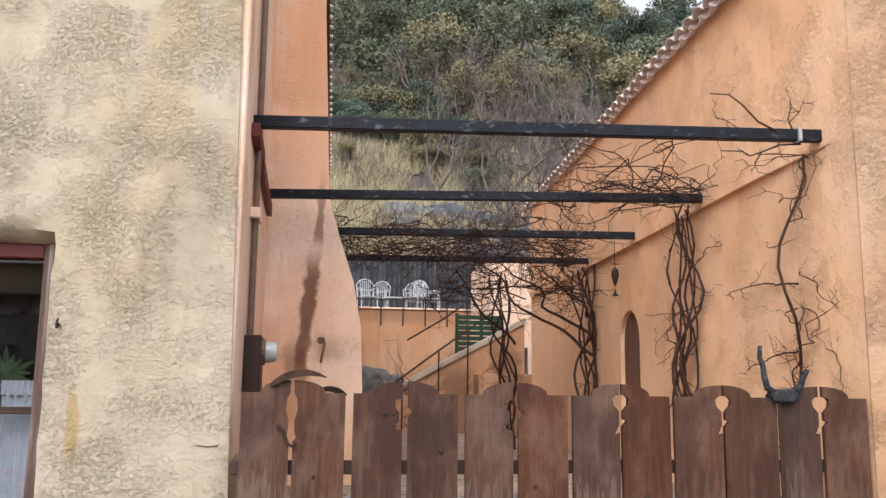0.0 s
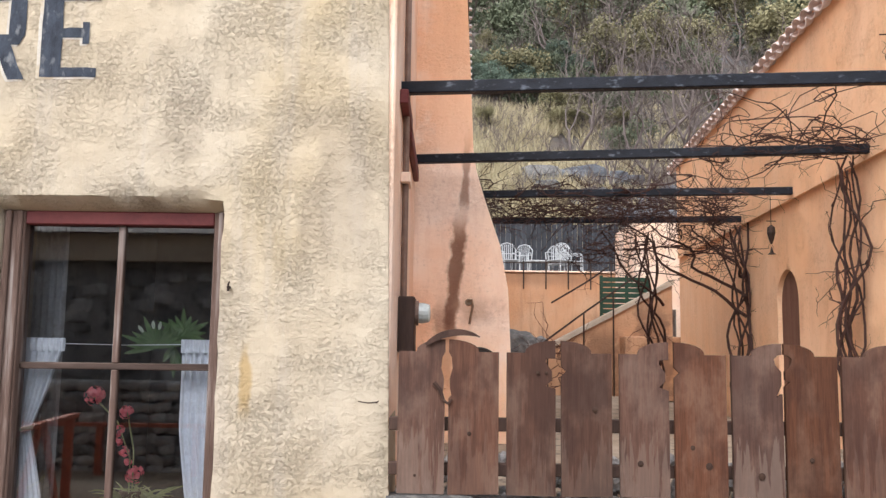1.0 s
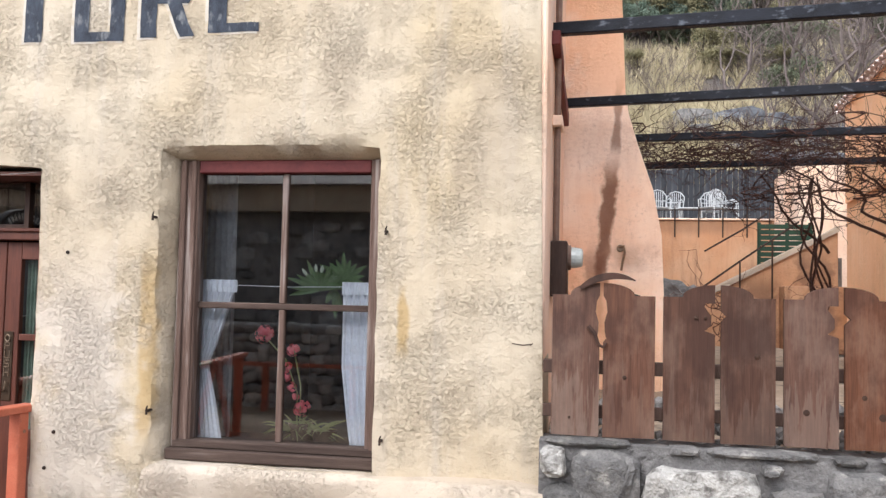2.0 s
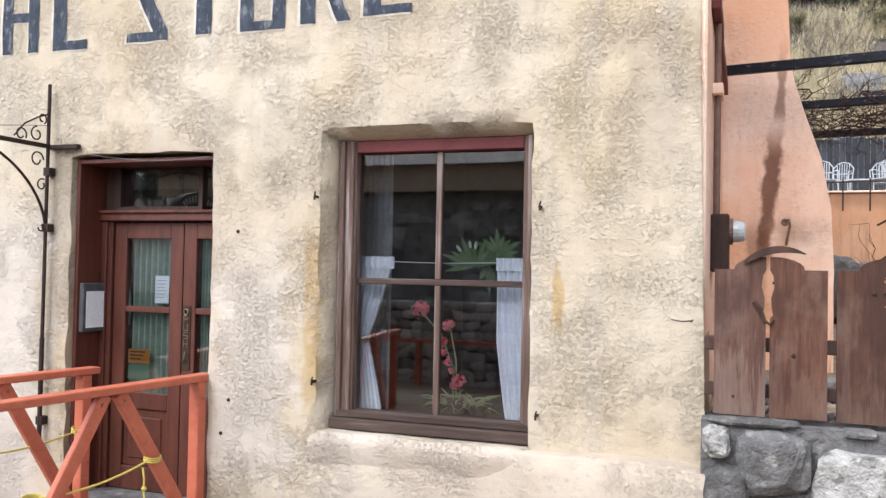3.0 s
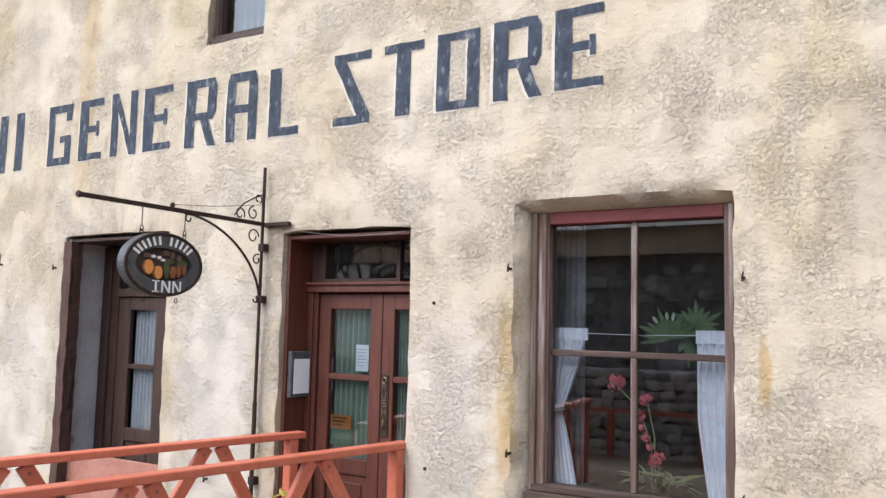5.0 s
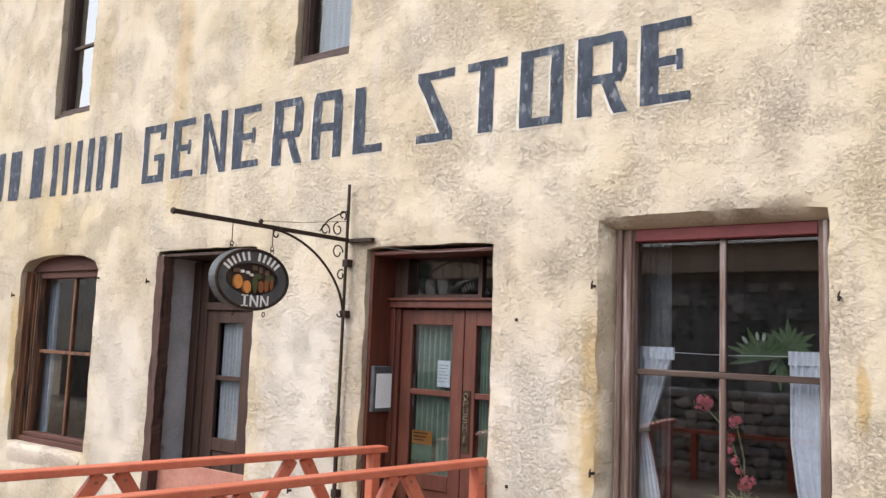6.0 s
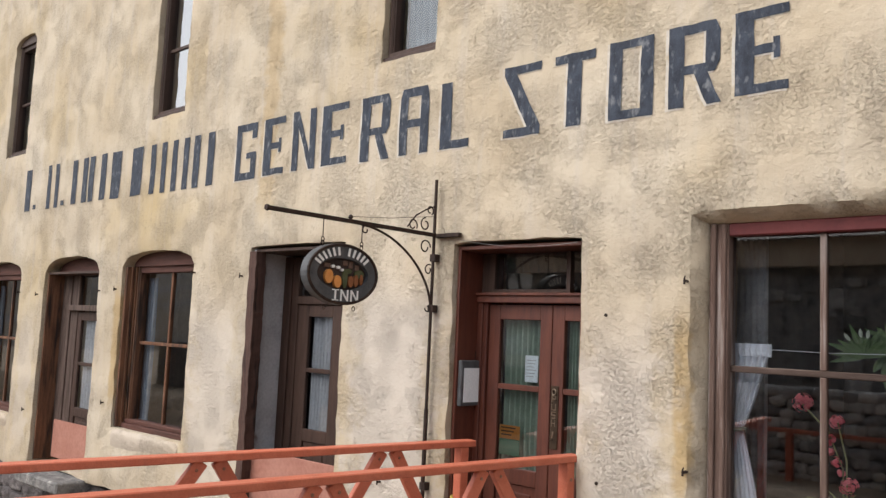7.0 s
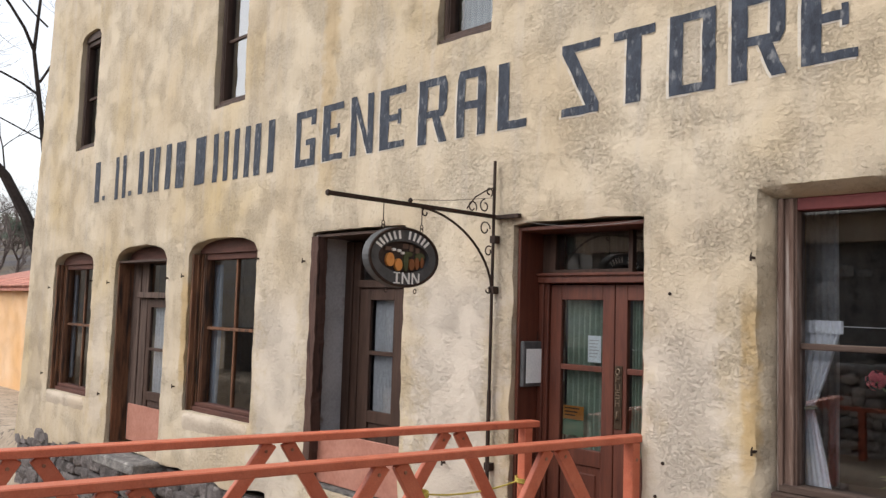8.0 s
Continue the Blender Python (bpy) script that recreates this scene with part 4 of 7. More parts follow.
crack = bmesh.new()
tube(crack, [(-1.03, front(-1.03, 1.445) - 0.001, 1.445), (-0.97, front(-0.97, 1.44) - 0.001, 1.437), (-0.92, front(-0.92, 1.44), 1.443), (-0.885, 0.03, 1.47)], 0.0028, 5, 1.4)
tube(crack, [(-0.93, front(-0.93, 1.44), 1.44), (-0.90, 0.012, 1.425), (-0.885, 0.03, 1.415)], 0.0022, 5)
structure("wall_crack", crack, DARKWOOD, "dark crack in the stucco near the corner", "crack")


# ---- fence and stone wall beside the store ----
def notch(kind, z, side):
    """Half of a sawn ornament along a board's edge: (inset, height) pairs from the top down."""
    if kind == 0:
        return [(0.0, 1.73), (0.016, 1.70), (0.022, 1.64), (0.006, 1.58), (0.008, 1.53), (0.016, 1.49), (0.0, 1.47)]
    if kind == 1:
        return [(0.0, 1.70), (0.05, 1.70), (0.055, 1.68), (0.02, 1.63), (0.02, 1.58), (0.055, 1.55), (0.0, 1.53)] if side > 0 else [(0.0, 1.66), (0.03, 1.63), (0.0, 1.60)]
    return [(0.0, 1.74), (0.024, 1.735), (0.044, 1.715), (0.036, 1.68), (0.004, 1.645), (0.004, 1.60), (0.03, 1.59), (0.0, 1.56)] if side < 0 else [(0.0, 1.74), (0.024, 1.735), (0.044, 1.715), (0.036, 1.68), (0.004, 1.645), (0.004, 1.57), (0.035, 1.50), (0.0, 1.52)]


def picket(x0, x1, joint, kind, foot):
    """A wide board whose top rises in a hump towards its partner's edge."""
    side = 1 if abs(joint - x1) < abs(joint - x0) else -1
    inner, outer = (x1, x0) if side > 0 else (x0, x1)
    hump = min(0.17, abs(x1 - x0) * 0.62)
    top = [(outer, 1.732), (inner - side * hump, 1.732)]
    top += [(inner - side * hump * math.cos(a), 1.735 + 0.066 * math.sin(a)) for a in [math.pi / 2 * i / 6 for i in range(1, 7)]]
    edge = [(inner - side * d, z) for d, z in notch(kind, 1.7, side)]
    outline = [(outer, foot)] + top + edge + [(inner, foot - 0.004)]
    bm = prism(bmesh.new(), outline, "y", -0.072, -0.042)
    return bm


FENCE = thing("wooden_fence", "reddish-brown weathered board fence with sawn ornaments on a stone wall", "fence", at=(1.0, -0.05, 0.95))
EDGES = [(-0.80, -0.538), (-0.518, -0.237), (-0.192, 0.081), (0.113, 0.395), (0.438, 0.713), (0.745, 1.034), (1.068, 1.35), (1.365, 1.66), (1.685, 1.985), (2.0, 2.335), (2.363, 2.615), (2.64, 2.93)]
for k in range(0, 12, 2):
    joint = (EDGES[k][1] + EDGES[k + 1][0]) / 2
    for a, b in EDGES[k : k + 2]:
        p = part("board", picket(a, b, joint, (0, 1, 1, 2, 2, 2)[k // 2], 0.945 + 0.01 * random.random()), WOOD, FENCE)
        me = p.data
        for v in me.vertices:
            v.co.y += 0.010 * wave(a * 3, 0, v.co.z, 1.2) + (0.004 if k % 4 else 0)
for z0, z1 in ((1.29, 1.365), (1.045, 1.115)):
    part("fence_rail", boxes(((-0.85, -0.03, z0), (2.96, 0.02, z1)), bevel=0.005), DARKWOOD, FENCE)
KNOT = mat("dark_knot_wood", (0.03, 0.015, 0.01), (0.05, 0.025, 0.015), 20, 0.8, 0.001, 60)
for kx, kz, r in ((-0.40, 1.28, 0.012), (0.55, 1.13, 0.018), (0.84, 1.22, 0.015), (0.93, 1.12, 0.022), (0.30, 1.42, 0.016), (-0.70, 1.05, 0.008), (1.22, 1.07, 0.02), (1.5, 1.16, 0.014), (-0.02, 1.62, 0.011), (0.03, 1.62, 0.009)):
    part("knot", lathe(bmesh.new(), [(r, 0), (r * 0.9, 0.004), (r * 0.3, 0.007)], (0, 0, 0), 10, pose(kx, -0.073, kz, 90)), KNOT, FENCE)

STONEWALL = thing("stone_wall", "low wall of rough field stones in grey mortar under the fence", "wall", "structure", at=(1.0, 0.1, 0))
# Dark grey mortar; its tone also carries the shade between the stones.
DARKMORTAR = mat("dark_grey_mortar", (0.10, 0.095, 0.095), (0.19, 0.18, 0.175), 7, 0.95, 0.02, 24, c3=(0.06, 0.056, 0.055), c3scale=4, c3lo=0.55)
core = bmesh.new()
prism(core, [(-0.86, -0.2), (2.97, -0.2), (2.97, 0.915), (2.0, 0.92), (0.9, 0.905), (-0.1, 0.915), (-0.86, 0.925)], "y", -0.13, 0.14)
part("mortar", core, DARKMORTAR, STONEWALL)


def rock(cx, cy, cz, w, d, h, seed, lumps=0.16, sub=2):
    bm = bmesh.new()
    bmesh.ops.create_icosphere(bm, subdivisions=sub, radius=1)
    for v in bm.verts:
        p = v.co.copy()
        q = Vector([math.copysign(abs(c) ** 0.55, c) for c in p])
        k = 1 + lumps * noise.noise(p * 1.3 + Vector((seed * 7.1, seed * 3.3, 0))) + lumps * 0.6 * noise.noise(p * 3.7 + Vector((seed, 0, 9)))
        v.co = Vector((cx + q.x * k * w / 2, cy + q.y * k * d / 2, cz + q.z * k * h / 2))
    return bm


for i, (a, b, c, d, m) in enumerate(((-0.85, -0.705, 0.74, 0.90, PALESTONE), (-0.68, -0.32, 0.56, 0.885, STONE), (-0.30, 0.30, 0.40, 0.83, PALESTONE), (0.31, 0.41, 0.80, 0.86, STONE), (0.33, 0.62, 0.44, 0.74, STONE), (0.65, 0.98, 0.52, 0.85, STONE), (-0.84, -0.60, 0.40, 0.70, STONE), (1.02, 1.50, 0.42, 0.84, STONE), (1.54, 1.9, 0.5, 0.86, PALESTONE), (1.95, 2.5, 0.45, 0.85, STONE), (2.54, 2.95, 0.5, 0.86, STONE), (-0.8, -0.3, 0.05, 0.42, STONE), (-0.26, 0.3, 0.0, 0.38, STONE), (0.35, 0.95, 0.02, 0.42, PALESTONE), (1.0, 1.7, 0.05, 0.4, STONE), (1.8, 2.6, 0.05, 0.42, STONE))):
    part("stone", rock((a + b) / 2, -0.13, (c + d) / 2, b - a, 0.20, d - c, i, 0.20, 3), m, STONEWALL, "", False)
for i, (a, b, z) in enumerate(((-0.83, -0.36, 0.925), (-0.17, 0.0, 0.905), (0.02, 0.62, 0.905), (0.66, 0.84, 0.89), (0.9, 1.5, 0.9), (1.55, 2.2, 0.9), (2.25, 2.9, 0.9))):
    part("slate", rock((a + b) / 2, -0.09, z, b - a, 0.17, 0.045, 40 + i, 0.10, 2), STONE, STONEWALL)


def plinth():
    """The stucco foot that swells out from the store's corner."""
    bm = bmesh.new()
    rows = []
    cols = 72
    for i in range(cols + 1):
        u = i / cols
        x = -3.42 + (-0.62 + 3.42) * u
        rise = min(1, max(0, (u - 0.45) / 0.35))
        rise = rise * rise * (3 - 2 * rise)
        top = 0.635 + 0.035 * rise - 0.07 * max(0, u - 0.86) / 0.14 - 0.12 * max(0, 0.08 - u) / 0.08 + 0.010 * wave(x, 0, 4, 4)
        swell = (0.10 + 0.90 * rise) * min(1, u / 0.08 + 0.02) ** 0.6
        row = []
        for j in range(15):
            v = j / 14
            y = 0.02 - (0.26 * swell) * math.sin(v * math.pi / 2) ** 0.75 - 0.05 * v * swell + 0.01 * wave(x, v * 2, 0, 3)
            z = top - 0.03 * v - (top + 0.3) * max(0, v - 0.35) / 0.65
            row.append(bm.verts.new((x, y, z)))
        rows.append(row)
    for a, b in zip(rows, rows[1:]):
        for j in range(14):
            bm.faces.new((a[j], b[j], b[j + 1], a[j + 1]))
    end = [bm.verts.new((-0.62, 0.02, z.co.z)) for z in rows[-1][1:]]
    for j in range(14):
        bm.faces.new([rows[-1][j], rows[-1][j + 1], end[j]] if j == 0 else [rows[-1][j], rows[-1][j + 1], end[j], end[j - 1]])
    return structure("plinth", bm, PLINTH, "pale cracked stucco foot swelling out at the store's corner", "plinth", True)


plinth()


def soft_sill(name, x0, x1, z, label):
    """A rounded stucco sill below a window."""
    bm = bmesh.new()
    rows = []
    for i in range(31):
        u = i / 30
        x = x0 + (x1 - x0) * u
        e = min(1, min(u, 1 - u) / 0.08) ** 0.5
        row = []
        for j in range(11):
            v = j / 10
            y = 0.16 - 0.175 * min(1, v * 2.2) - 0.022 * e * math.sin(min(1, v * 1.1) * math.pi) + 0.006 * wave(x, v, 0, 5)
            zz = z - 0.015 * v - 0.34 * max(0, v - 0.4) / 0.6 * (1 if v > 0.4 else 0) + 0.01 * wave(x, 1, 0, 3) - 0.05 * (1 - e)
            if v > 0.4:
                y += 0.06 * ((v - 0.4) / 0.6) ** 1.3
            row.append(bm.verts.new((x, y, zz)))
        rows.append(row)
    for a, b in zip(rows, rows[1:]):
        for j in range(10):
            bm.faces.new((a[j], b[j], b[j + 1], a[j + 1]))
    return structure(name, bm, PLINTH, label, "sill", True)


soft_sill("window_sill_1", -3.30, -1.80, 0.650, "rounded pale stucco sill under the store window")
soft_sill("window_sill_2", -10.75, -9.22, 0.44, "rounded pale stucco sill under the arched window")
soft_sill("window_sill_3", -15.55, -13.95, 0.30, "rounded pale stucco sill under the arched window")

FOUNDSTONE = mat("dark_foundation_stone", (0.060, 0.052, 0.052), (0.15, 0.132, 0.130), 7, 0.9, 0.03, 16, c3=(0.22, 0.20, 0.19), c3scale=9, c3lo=0.60, rand=0.35)
FOUNDATION = thing("foundation", "dark rubble stone foundation under the stucco front", "wall", "structure", at=(-12, 0.1, -0.9))
part("mortar", boxes(((-17.1, 0.09, -1.7), (-8.7, 0.6, -0.34))), FOUNDSTONE, FOUNDATION)
rng = random.Random(5)
z = -1.5
while z < -0.42:
    x, h = -17.0, rng.uniform(0.15, 0.28)
    while x < -8.8:
        w = rng.uniform(0.14, 0.55)
        hh = h * rng.uniform(0.7, 1.25)
        part("stone", rock(x + w / 2, 0.10 + rng.uniform(-0.03, 0.03), min(z + h / 2, -0.36 - hh / 2) + rng.uniform(-0.04, 0.0), w * 1.12, 0.2, hh * 1.15, rng.random() * 50, 0.2, 2), FOUNDSTONE, FOUNDATION)
        x += w
    z += h

# ---- footbridge to the store door ----
NEAR0, NEAR1 = Vector((-4.12, 0.0, 0)), Vector((-4.72, -4.5, 0))
FAR0, FAR1 = Vector((-5.02, -0.07, 0)), Vector((-5.78, -4.5, 0))
DECKWOOD = mat("grey_deck_board", (0.16, 0.13, 0.12), (0.25, 0.21, 0.20), 4, 0.85, 0.002, 40, c3=(0.24, 0.09, 0.06), c3scale=3, c3lo=0.6, rand=0.2)
BRIDGE = thing("footbridge", "short timber footbridge of grey boards to the store door", "bridge", at=(-4.9, -2.2, 0))
for k in range(31):
    y = 0.02 - k * 0.148
    f = (0.0 - y) / 4.5
    a, b = FAR0.x + (FAR1.x - FAR0.x) * f - 0.12, NEAR0.x + (NEAR1.x - NEAR0.x) * f + 0.12
    part("deck_board", boxes(((a, y - 0.14, -0.045 + 0.004 * rng.random()), (b, y, -0.004 * rng.random())), bevel=0.004), DECKWOOD, BRIDGE)
for a, b in ((FAR0, FAR1), (NEAR0, NEAR1)):
    part("joist", strut(bmesh.new(), a + Vector((0, 0, -0.15)), b + Vector((0, 0, -0.15)), 0.09, 0.2, (1, 0, 0), 0.005), RAILRED, BRIDGE)
structure("door_step", boxes(((-5.28, 0.03, -0.3), (-4.085, 0.62, 0.012)), bevel=0.01), STONE, "grey stone step in the store doorway", "step")
structure("door_step_2", boxes(((-8.08, 0.03, -0.3), (-6.63, 0.62, 0.012)), bevel=0.01), STONE, "grey stone step in the second doorway", "step")
structure("door_step_3", boxes(((-12.6, -0.36, -0.42), (-11.3, 0.62, -0.275)), bevel=0.02), STONE, "grey stone step before the arched doorway", "step")
YELLOW = mat("yellow_rope", (0.52, 0.40, 0.06), (0.60, 0.50, 0.14), 60, 0.7, 0.001, 120)
BOLT = mat("dull_bolt_steel", (0.25, 0.12, 0.08), (0.35, 0.2, 0.14), 30, 0.5, 0.0, metal=0.6)


def railing(start, end, apexes, label):
    run = (end - start).normalized()
    out = Vector((-run.y, run.x, 0))
    length = (end - start).length
    r = thing("railing", label, "railing", group="footbridge railings", at=tuple(start))
    part("top_rail", strut(bmesh.new(), start + Vector((0, 0, 0.938)) - run * 0.07, end + Vector((0, 0, 0.938)), 0.105, 0.048, tuple(out), 0.006), RAILRED, r)
    for d in (0.03, length - 0.2):
        p = start + run * d
        post = part("post", strut(bmesh.new(), p + Vector((0, 0, -0.05)), p + Vector((0, 0, 0.914)), 0.088, 0.075, tuple(out), 0.006), RAILRED, r)
        for z in (0.12, 0.80):
            part("bolt", lathe(bmesh.new(), [(0.012, 0), (0.011, 0.006)], (0, 0, 0), 8, Matrix.Translation(p + out * 0.044 + Vector((0, 0, z))) @ pose(0, 0, 0, 0, 90, 0)), BOLT, post)
    feet = [0.10] + [(a + b) / 2 for a, b in zip(apexes, apexes[1:])] + [apexes[-1] + 0.62]
    for k, d in enumerate(apexes):
        top = start + run * d + Vector((0, 0, 0.914))
        for side, foot in ((-1, feet[k]), (1, feet[k + 1])):
            low = start + run * foot + Vector((0, 0, 0.0)) + out * 0.004 * side
            hi = top + run * side * 0.055 + out * 0.004 * side
            brace = part("brace", strut(bmesh.new(), low, hi, 0.045, 0.088, tuple(out), 0.005), RAILRED, r)
            part("bolt", lathe(bmesh.new(), [(0.011, 0), (0.010, 0.006)], (0, 0, 0), 8, Matrix.Translation(hi + (low - hi).normalized() * 0.06 + out * 0.023) @ pose(0, 0, 0, 0, 90, 0)), BOLT, brace)
    return run, out


n_run, n_out = railing(NEAR0, NEAR1, [0.76, 1.98, 3.42], "rust-red painted timber railing with slanted braces and bolts")
f_run, f_out = railing(FAR0, FAR1, [0.70, 2.02, 3.46], "rust-red painted timber railing with slanted braces beside the store wall")


def rope(start, run, marks, label, tail):
    """A slack cord tied from brace to brace, with wraps at the ties."""
    bm = bmesh.new()
    for (d0, z0), (d1, z1) in zip(marks, marks[1:]):
        pts = []
        for i in range(13):
            u = i / 12
            pts.append(start + run * (d0 + (d1 - d0) * u) + Vector((0, 0, z0 + (z1 - z0) * u - 0.05 * 4 * u * (1 - u) * abs(d1 - d0))))
        tube(bm, pts, 0.0065, 6)
    ob = tagged(part("rope", bm, YELLOW), label, "rope", "yellow ropes")
    for d, z in marks[:-1]:
        c = start + run * d + Vector((0, 0, z))
        for s in (-0.012, 0.0, 0.012):
            bm = bmesh.new()
            tube(bm, [c + run * 0.058 * math.cos(a) + Vector((run.y, -run.x, 0)) * 0.040 * math.sin(a) + Vector((0, 0, s + 0.01 * math.sin(a))) for a in [2 * math.pi * i / 14 for i in range(15)]], 0.006, 5)
            part("wrap", bm, YELLOW, ob)
    if tail:
        c = start + run * tail[0] + Vector((0, 0, tail[1]))
        bm = bmesh.new()
        tube(bm, [c + Vector((0.05, 0, -0.01)), c + Vector((0.07, -0.01, -0.08)), c + Vector((0.06, 0.0, -0.16)), c + Vector((0.08, -0.01, -0.24))], 0.006, 5)
        part("tail", bm, YELLOW, ob)
        part("knot", lathe(bmesh.new(), [(0.006, -0.02), (0.018, 0), (0.006, 0.02)], tuple(c + Vector((0.06, 0, -0.14))), 8), YELLOW, ob)
    return ob


rope(NEAR0, n_run, [(0.42, 0.47), (1.28, 0.40), (2.3, 0.46), (3.6, 0.40)], "frayed yellow cord tied along the near footbridge railing", (0.55, 0.45))
rope(FAR0, f_run, [(0.05, 0.53), (0.95, 0.50), (1.9, 0.47), (3.3, 0.45)], "slack yellow cord tied along the footbridge railing", None)

# ---- hanging sign ----
BX = -5.46


def arc(cy, cz, r, a0, a1, n=14, grow=0.0):
    """Points of a scroll in the bracket's plane; grow: how the radius changes."""
    return [(BX, cy + (r + grow * i / n) * math.cos(radians(a0 + (a1 - a0) * i / n)), cz + (r + grow * i / n) * math.sin(radians(a0 + (a1 - a0) * i / n))) for i in range(n + 1)]


BRACKET = thing("sign_bracket", "rusty wrought-iron wall bracket with scrolls for a hanging sign", "bracket", at=(BX, -0.05, 2.54))
part("pole", tube(tube(bmesh.new(), [(BX, -0.05, 0.25), (BX, -0.05, 1.15)], 0.017, 8), [(BX, -0.05, 1.15), (BX, -0.05, 3.0)], 0.013, 8), IRON, BRACKET)
part("arm", strut(bmesh.new(), (BX, 0.0, 2.545), (BX, -1.70, 2.545), 0.03, 0.03, (1, 0, 0), 0.003), IRON, BRACKET)
part("tip", lathe(bmesh.new(), [(0.02, -0.012), (0.024, 0), (0.02, 0.012)], (0, 0, 0), 8, pose(BX, -1.69, 2.545, 90)), IRON, BRACKET)
part("wall_bar", boxes(((-5.47, -0.045, 2.525), (-5.20, -0.004, 2.557)), bevel=0.003), IRON, BRACKET)
for z in (0.3, 0.55, 1.95, 2.36):
    part("clip", boxes(((BX - 0.03, -0.062, z - 0.03), (BX + 0.03, 0.0, z + 0.03)), bevel=0.004), IRON, BRACKET)
part("curved_brace", tube(bmesh.new(), [(BX, -0.06, 1.98)] + [(BX, -0.06 - 0.78 * u ** 1.5, 1.98 + 0.555 * (1 - (1 - u) ** 1.7)) for u in [i / 14 for i in range(1, 15)]], 0.010, 6), IRON, BRACKET)
for cy, cz, r, a0, a1, g in ((-0.16, 2.62, 0.055, 90, 450, -0.03), (-0.30, 2.60, 0.05, -30, 330, -0.025), (-0.15, 2.44, 0.06, 0, 360, -0.03), (-0.10, 2.26, 0.045, 60, 400, -0.025), (-0.80, 2.50, 0.03, 90, 380, -0.012), (-0.09, 1.95, 0.03, 180, 460, -0.015), (-0.11, 2.74, 0.04, -60, 280, -0.02)):
    part("scroll", tube(bmesh.new(), arc(cy, cz, r, a0, a1, 16, g), 0.006, 5), IRON, BRACKET)
part("scroll", tube(bmesh.new(), [(BX, -0.06, 2.78), (BX, -0.16, 2.74), (BX, -0.27, 2.68), (BX, -0.36, 2.58)], 0.006, 5), IRON, BRACKET)
part("stay_wire", tube(bmesh.new(), [(BX, -0.05, 2.70), (BX, -0.55, 2.62), (BX, -0.95, 2.58)], 0.0025, 4), IRON, BRACKET)
part("finial", lathe(bmesh.new(), [(0.008, 0), (0.02, 0.012), (0.012, 0.03), (0.003, 0.035)], (BX, -0.95, 2.56), 8), IRON, BRACKET)

SIGNGREY = mat("dark_slate_sign_paint", (0.05, 0.052, 0.056), (0.095, 0.096, 0.10), 10, 0.6, 0.001, 40)
SIGNWHITE = mat("chalky_white_sign_paint", (0.72, 0.72, 0.71), (0.82, 0.82, 0.81), 30, 0.8, 0.0)
POTORANGE = mat("orange_sign_paint", (0.62, 0.24, 0.06), (0.66, 0.30, 0.09), 20, 0.7, 0.001, 60)
POTGREEN = mat("olive_sign_paint", (0.06, 0.07, 0.03), (0.09, 0.10, 0.05), 20, 0.7, 0.0)
POTBROWN = mat("brown_sign_paint", (0.20, 0.075, 0.03), (0.26, 0.10, 0.04), 20, 0.7, 0.0)
SY, SZ, SA, SB = -1.02, 2.148, 0.335, 0.222
oval = thing("hanging_sign", "dark oval hanging inn sign with white lettering and painted pots", "sign", at=(BX, SY, SZ + SB))


def ellipse(a, b, n=40, cy=SY, cz=SZ):
    return [(cy + a * math.cos(2 * math.pi * i / n), cz + b * math.sin(2 * math.pi * i / n)) for i in range(n)]


HA, HB = 0.242, 0.116
bm = bmesh.new()
loops = [[bm.verts.new((x, y, z)) for y, z in ellipse(a, b)] for x, a, b in ((BX - 0.035, SA, SB), (BX + 0.035, SA, SB), (BX + 0.035, HA, HB), (BX - 0.035, HA, HB))]
for k in range(4):
    p, q = loops[k], loops[(k + 1) % 4]
    for i in range(40):
        bm.faces.new((p[i], p[(i + 1) % 40], q[(i + 1) % 40], q[i]))
part("board", bm, SIGNGREY, oval)
SIGNDARK = mat("dark_recessed_sign_paint", (0.022, 0.016, 0.015), (0.06, 0.042, 0.036), 12, 0.8, 0.002, 40)
part("back_panel", prism(bmesh.new(), ellipse(HA + 0.004, HB + 0.004), "x", BX - 0.012, BX), SIGNDARK, oval, "dark recessed panel behind the cut-out shapes")
SIGNBROWN = mat("faded_brown_sign_paint", (0.10, 0.06, 0.045), (0.17, 0.11, 0.085), 14, 0.8, 0.001, 60)
for cy, cz, w, h in ((-0.985, 2.232, 0.05, 0.035), (-0.93, 2.222, 0.035, 0.05), (-1.15, 2.205, 0.06, 0.03), (-0.87, 2.205, 0.04, 0.04)):
    part("house_shape", boxes(((BX, cy - w / 2, cz - h / 2), (BX + 0.012, cy + w / 2, cz + h / 2)), bevel=0.003), SIGNBROWN, oval)
bm = bmesh.new()
outer = [[bm.verts.new((x, y, z)) for y, z in ellipse(a, b)] for x, a, b in ((BX + 0.036, SA, SB), (BX + 0.046, SA - 0.004, SB - 0.004), (BX + 0.046, SA - 0.020, SB - 0.018), (BX + 0.036, SA - 0.024, SB - 0.021))]
for p, q in zip(outer, outer[1:]):
    for i in range(40):
        bm.faces.new((p[i], p[(i + 1) % 40], q[(i + 1) % 40], q[i]))
part("rim", bm, IRON, oval)
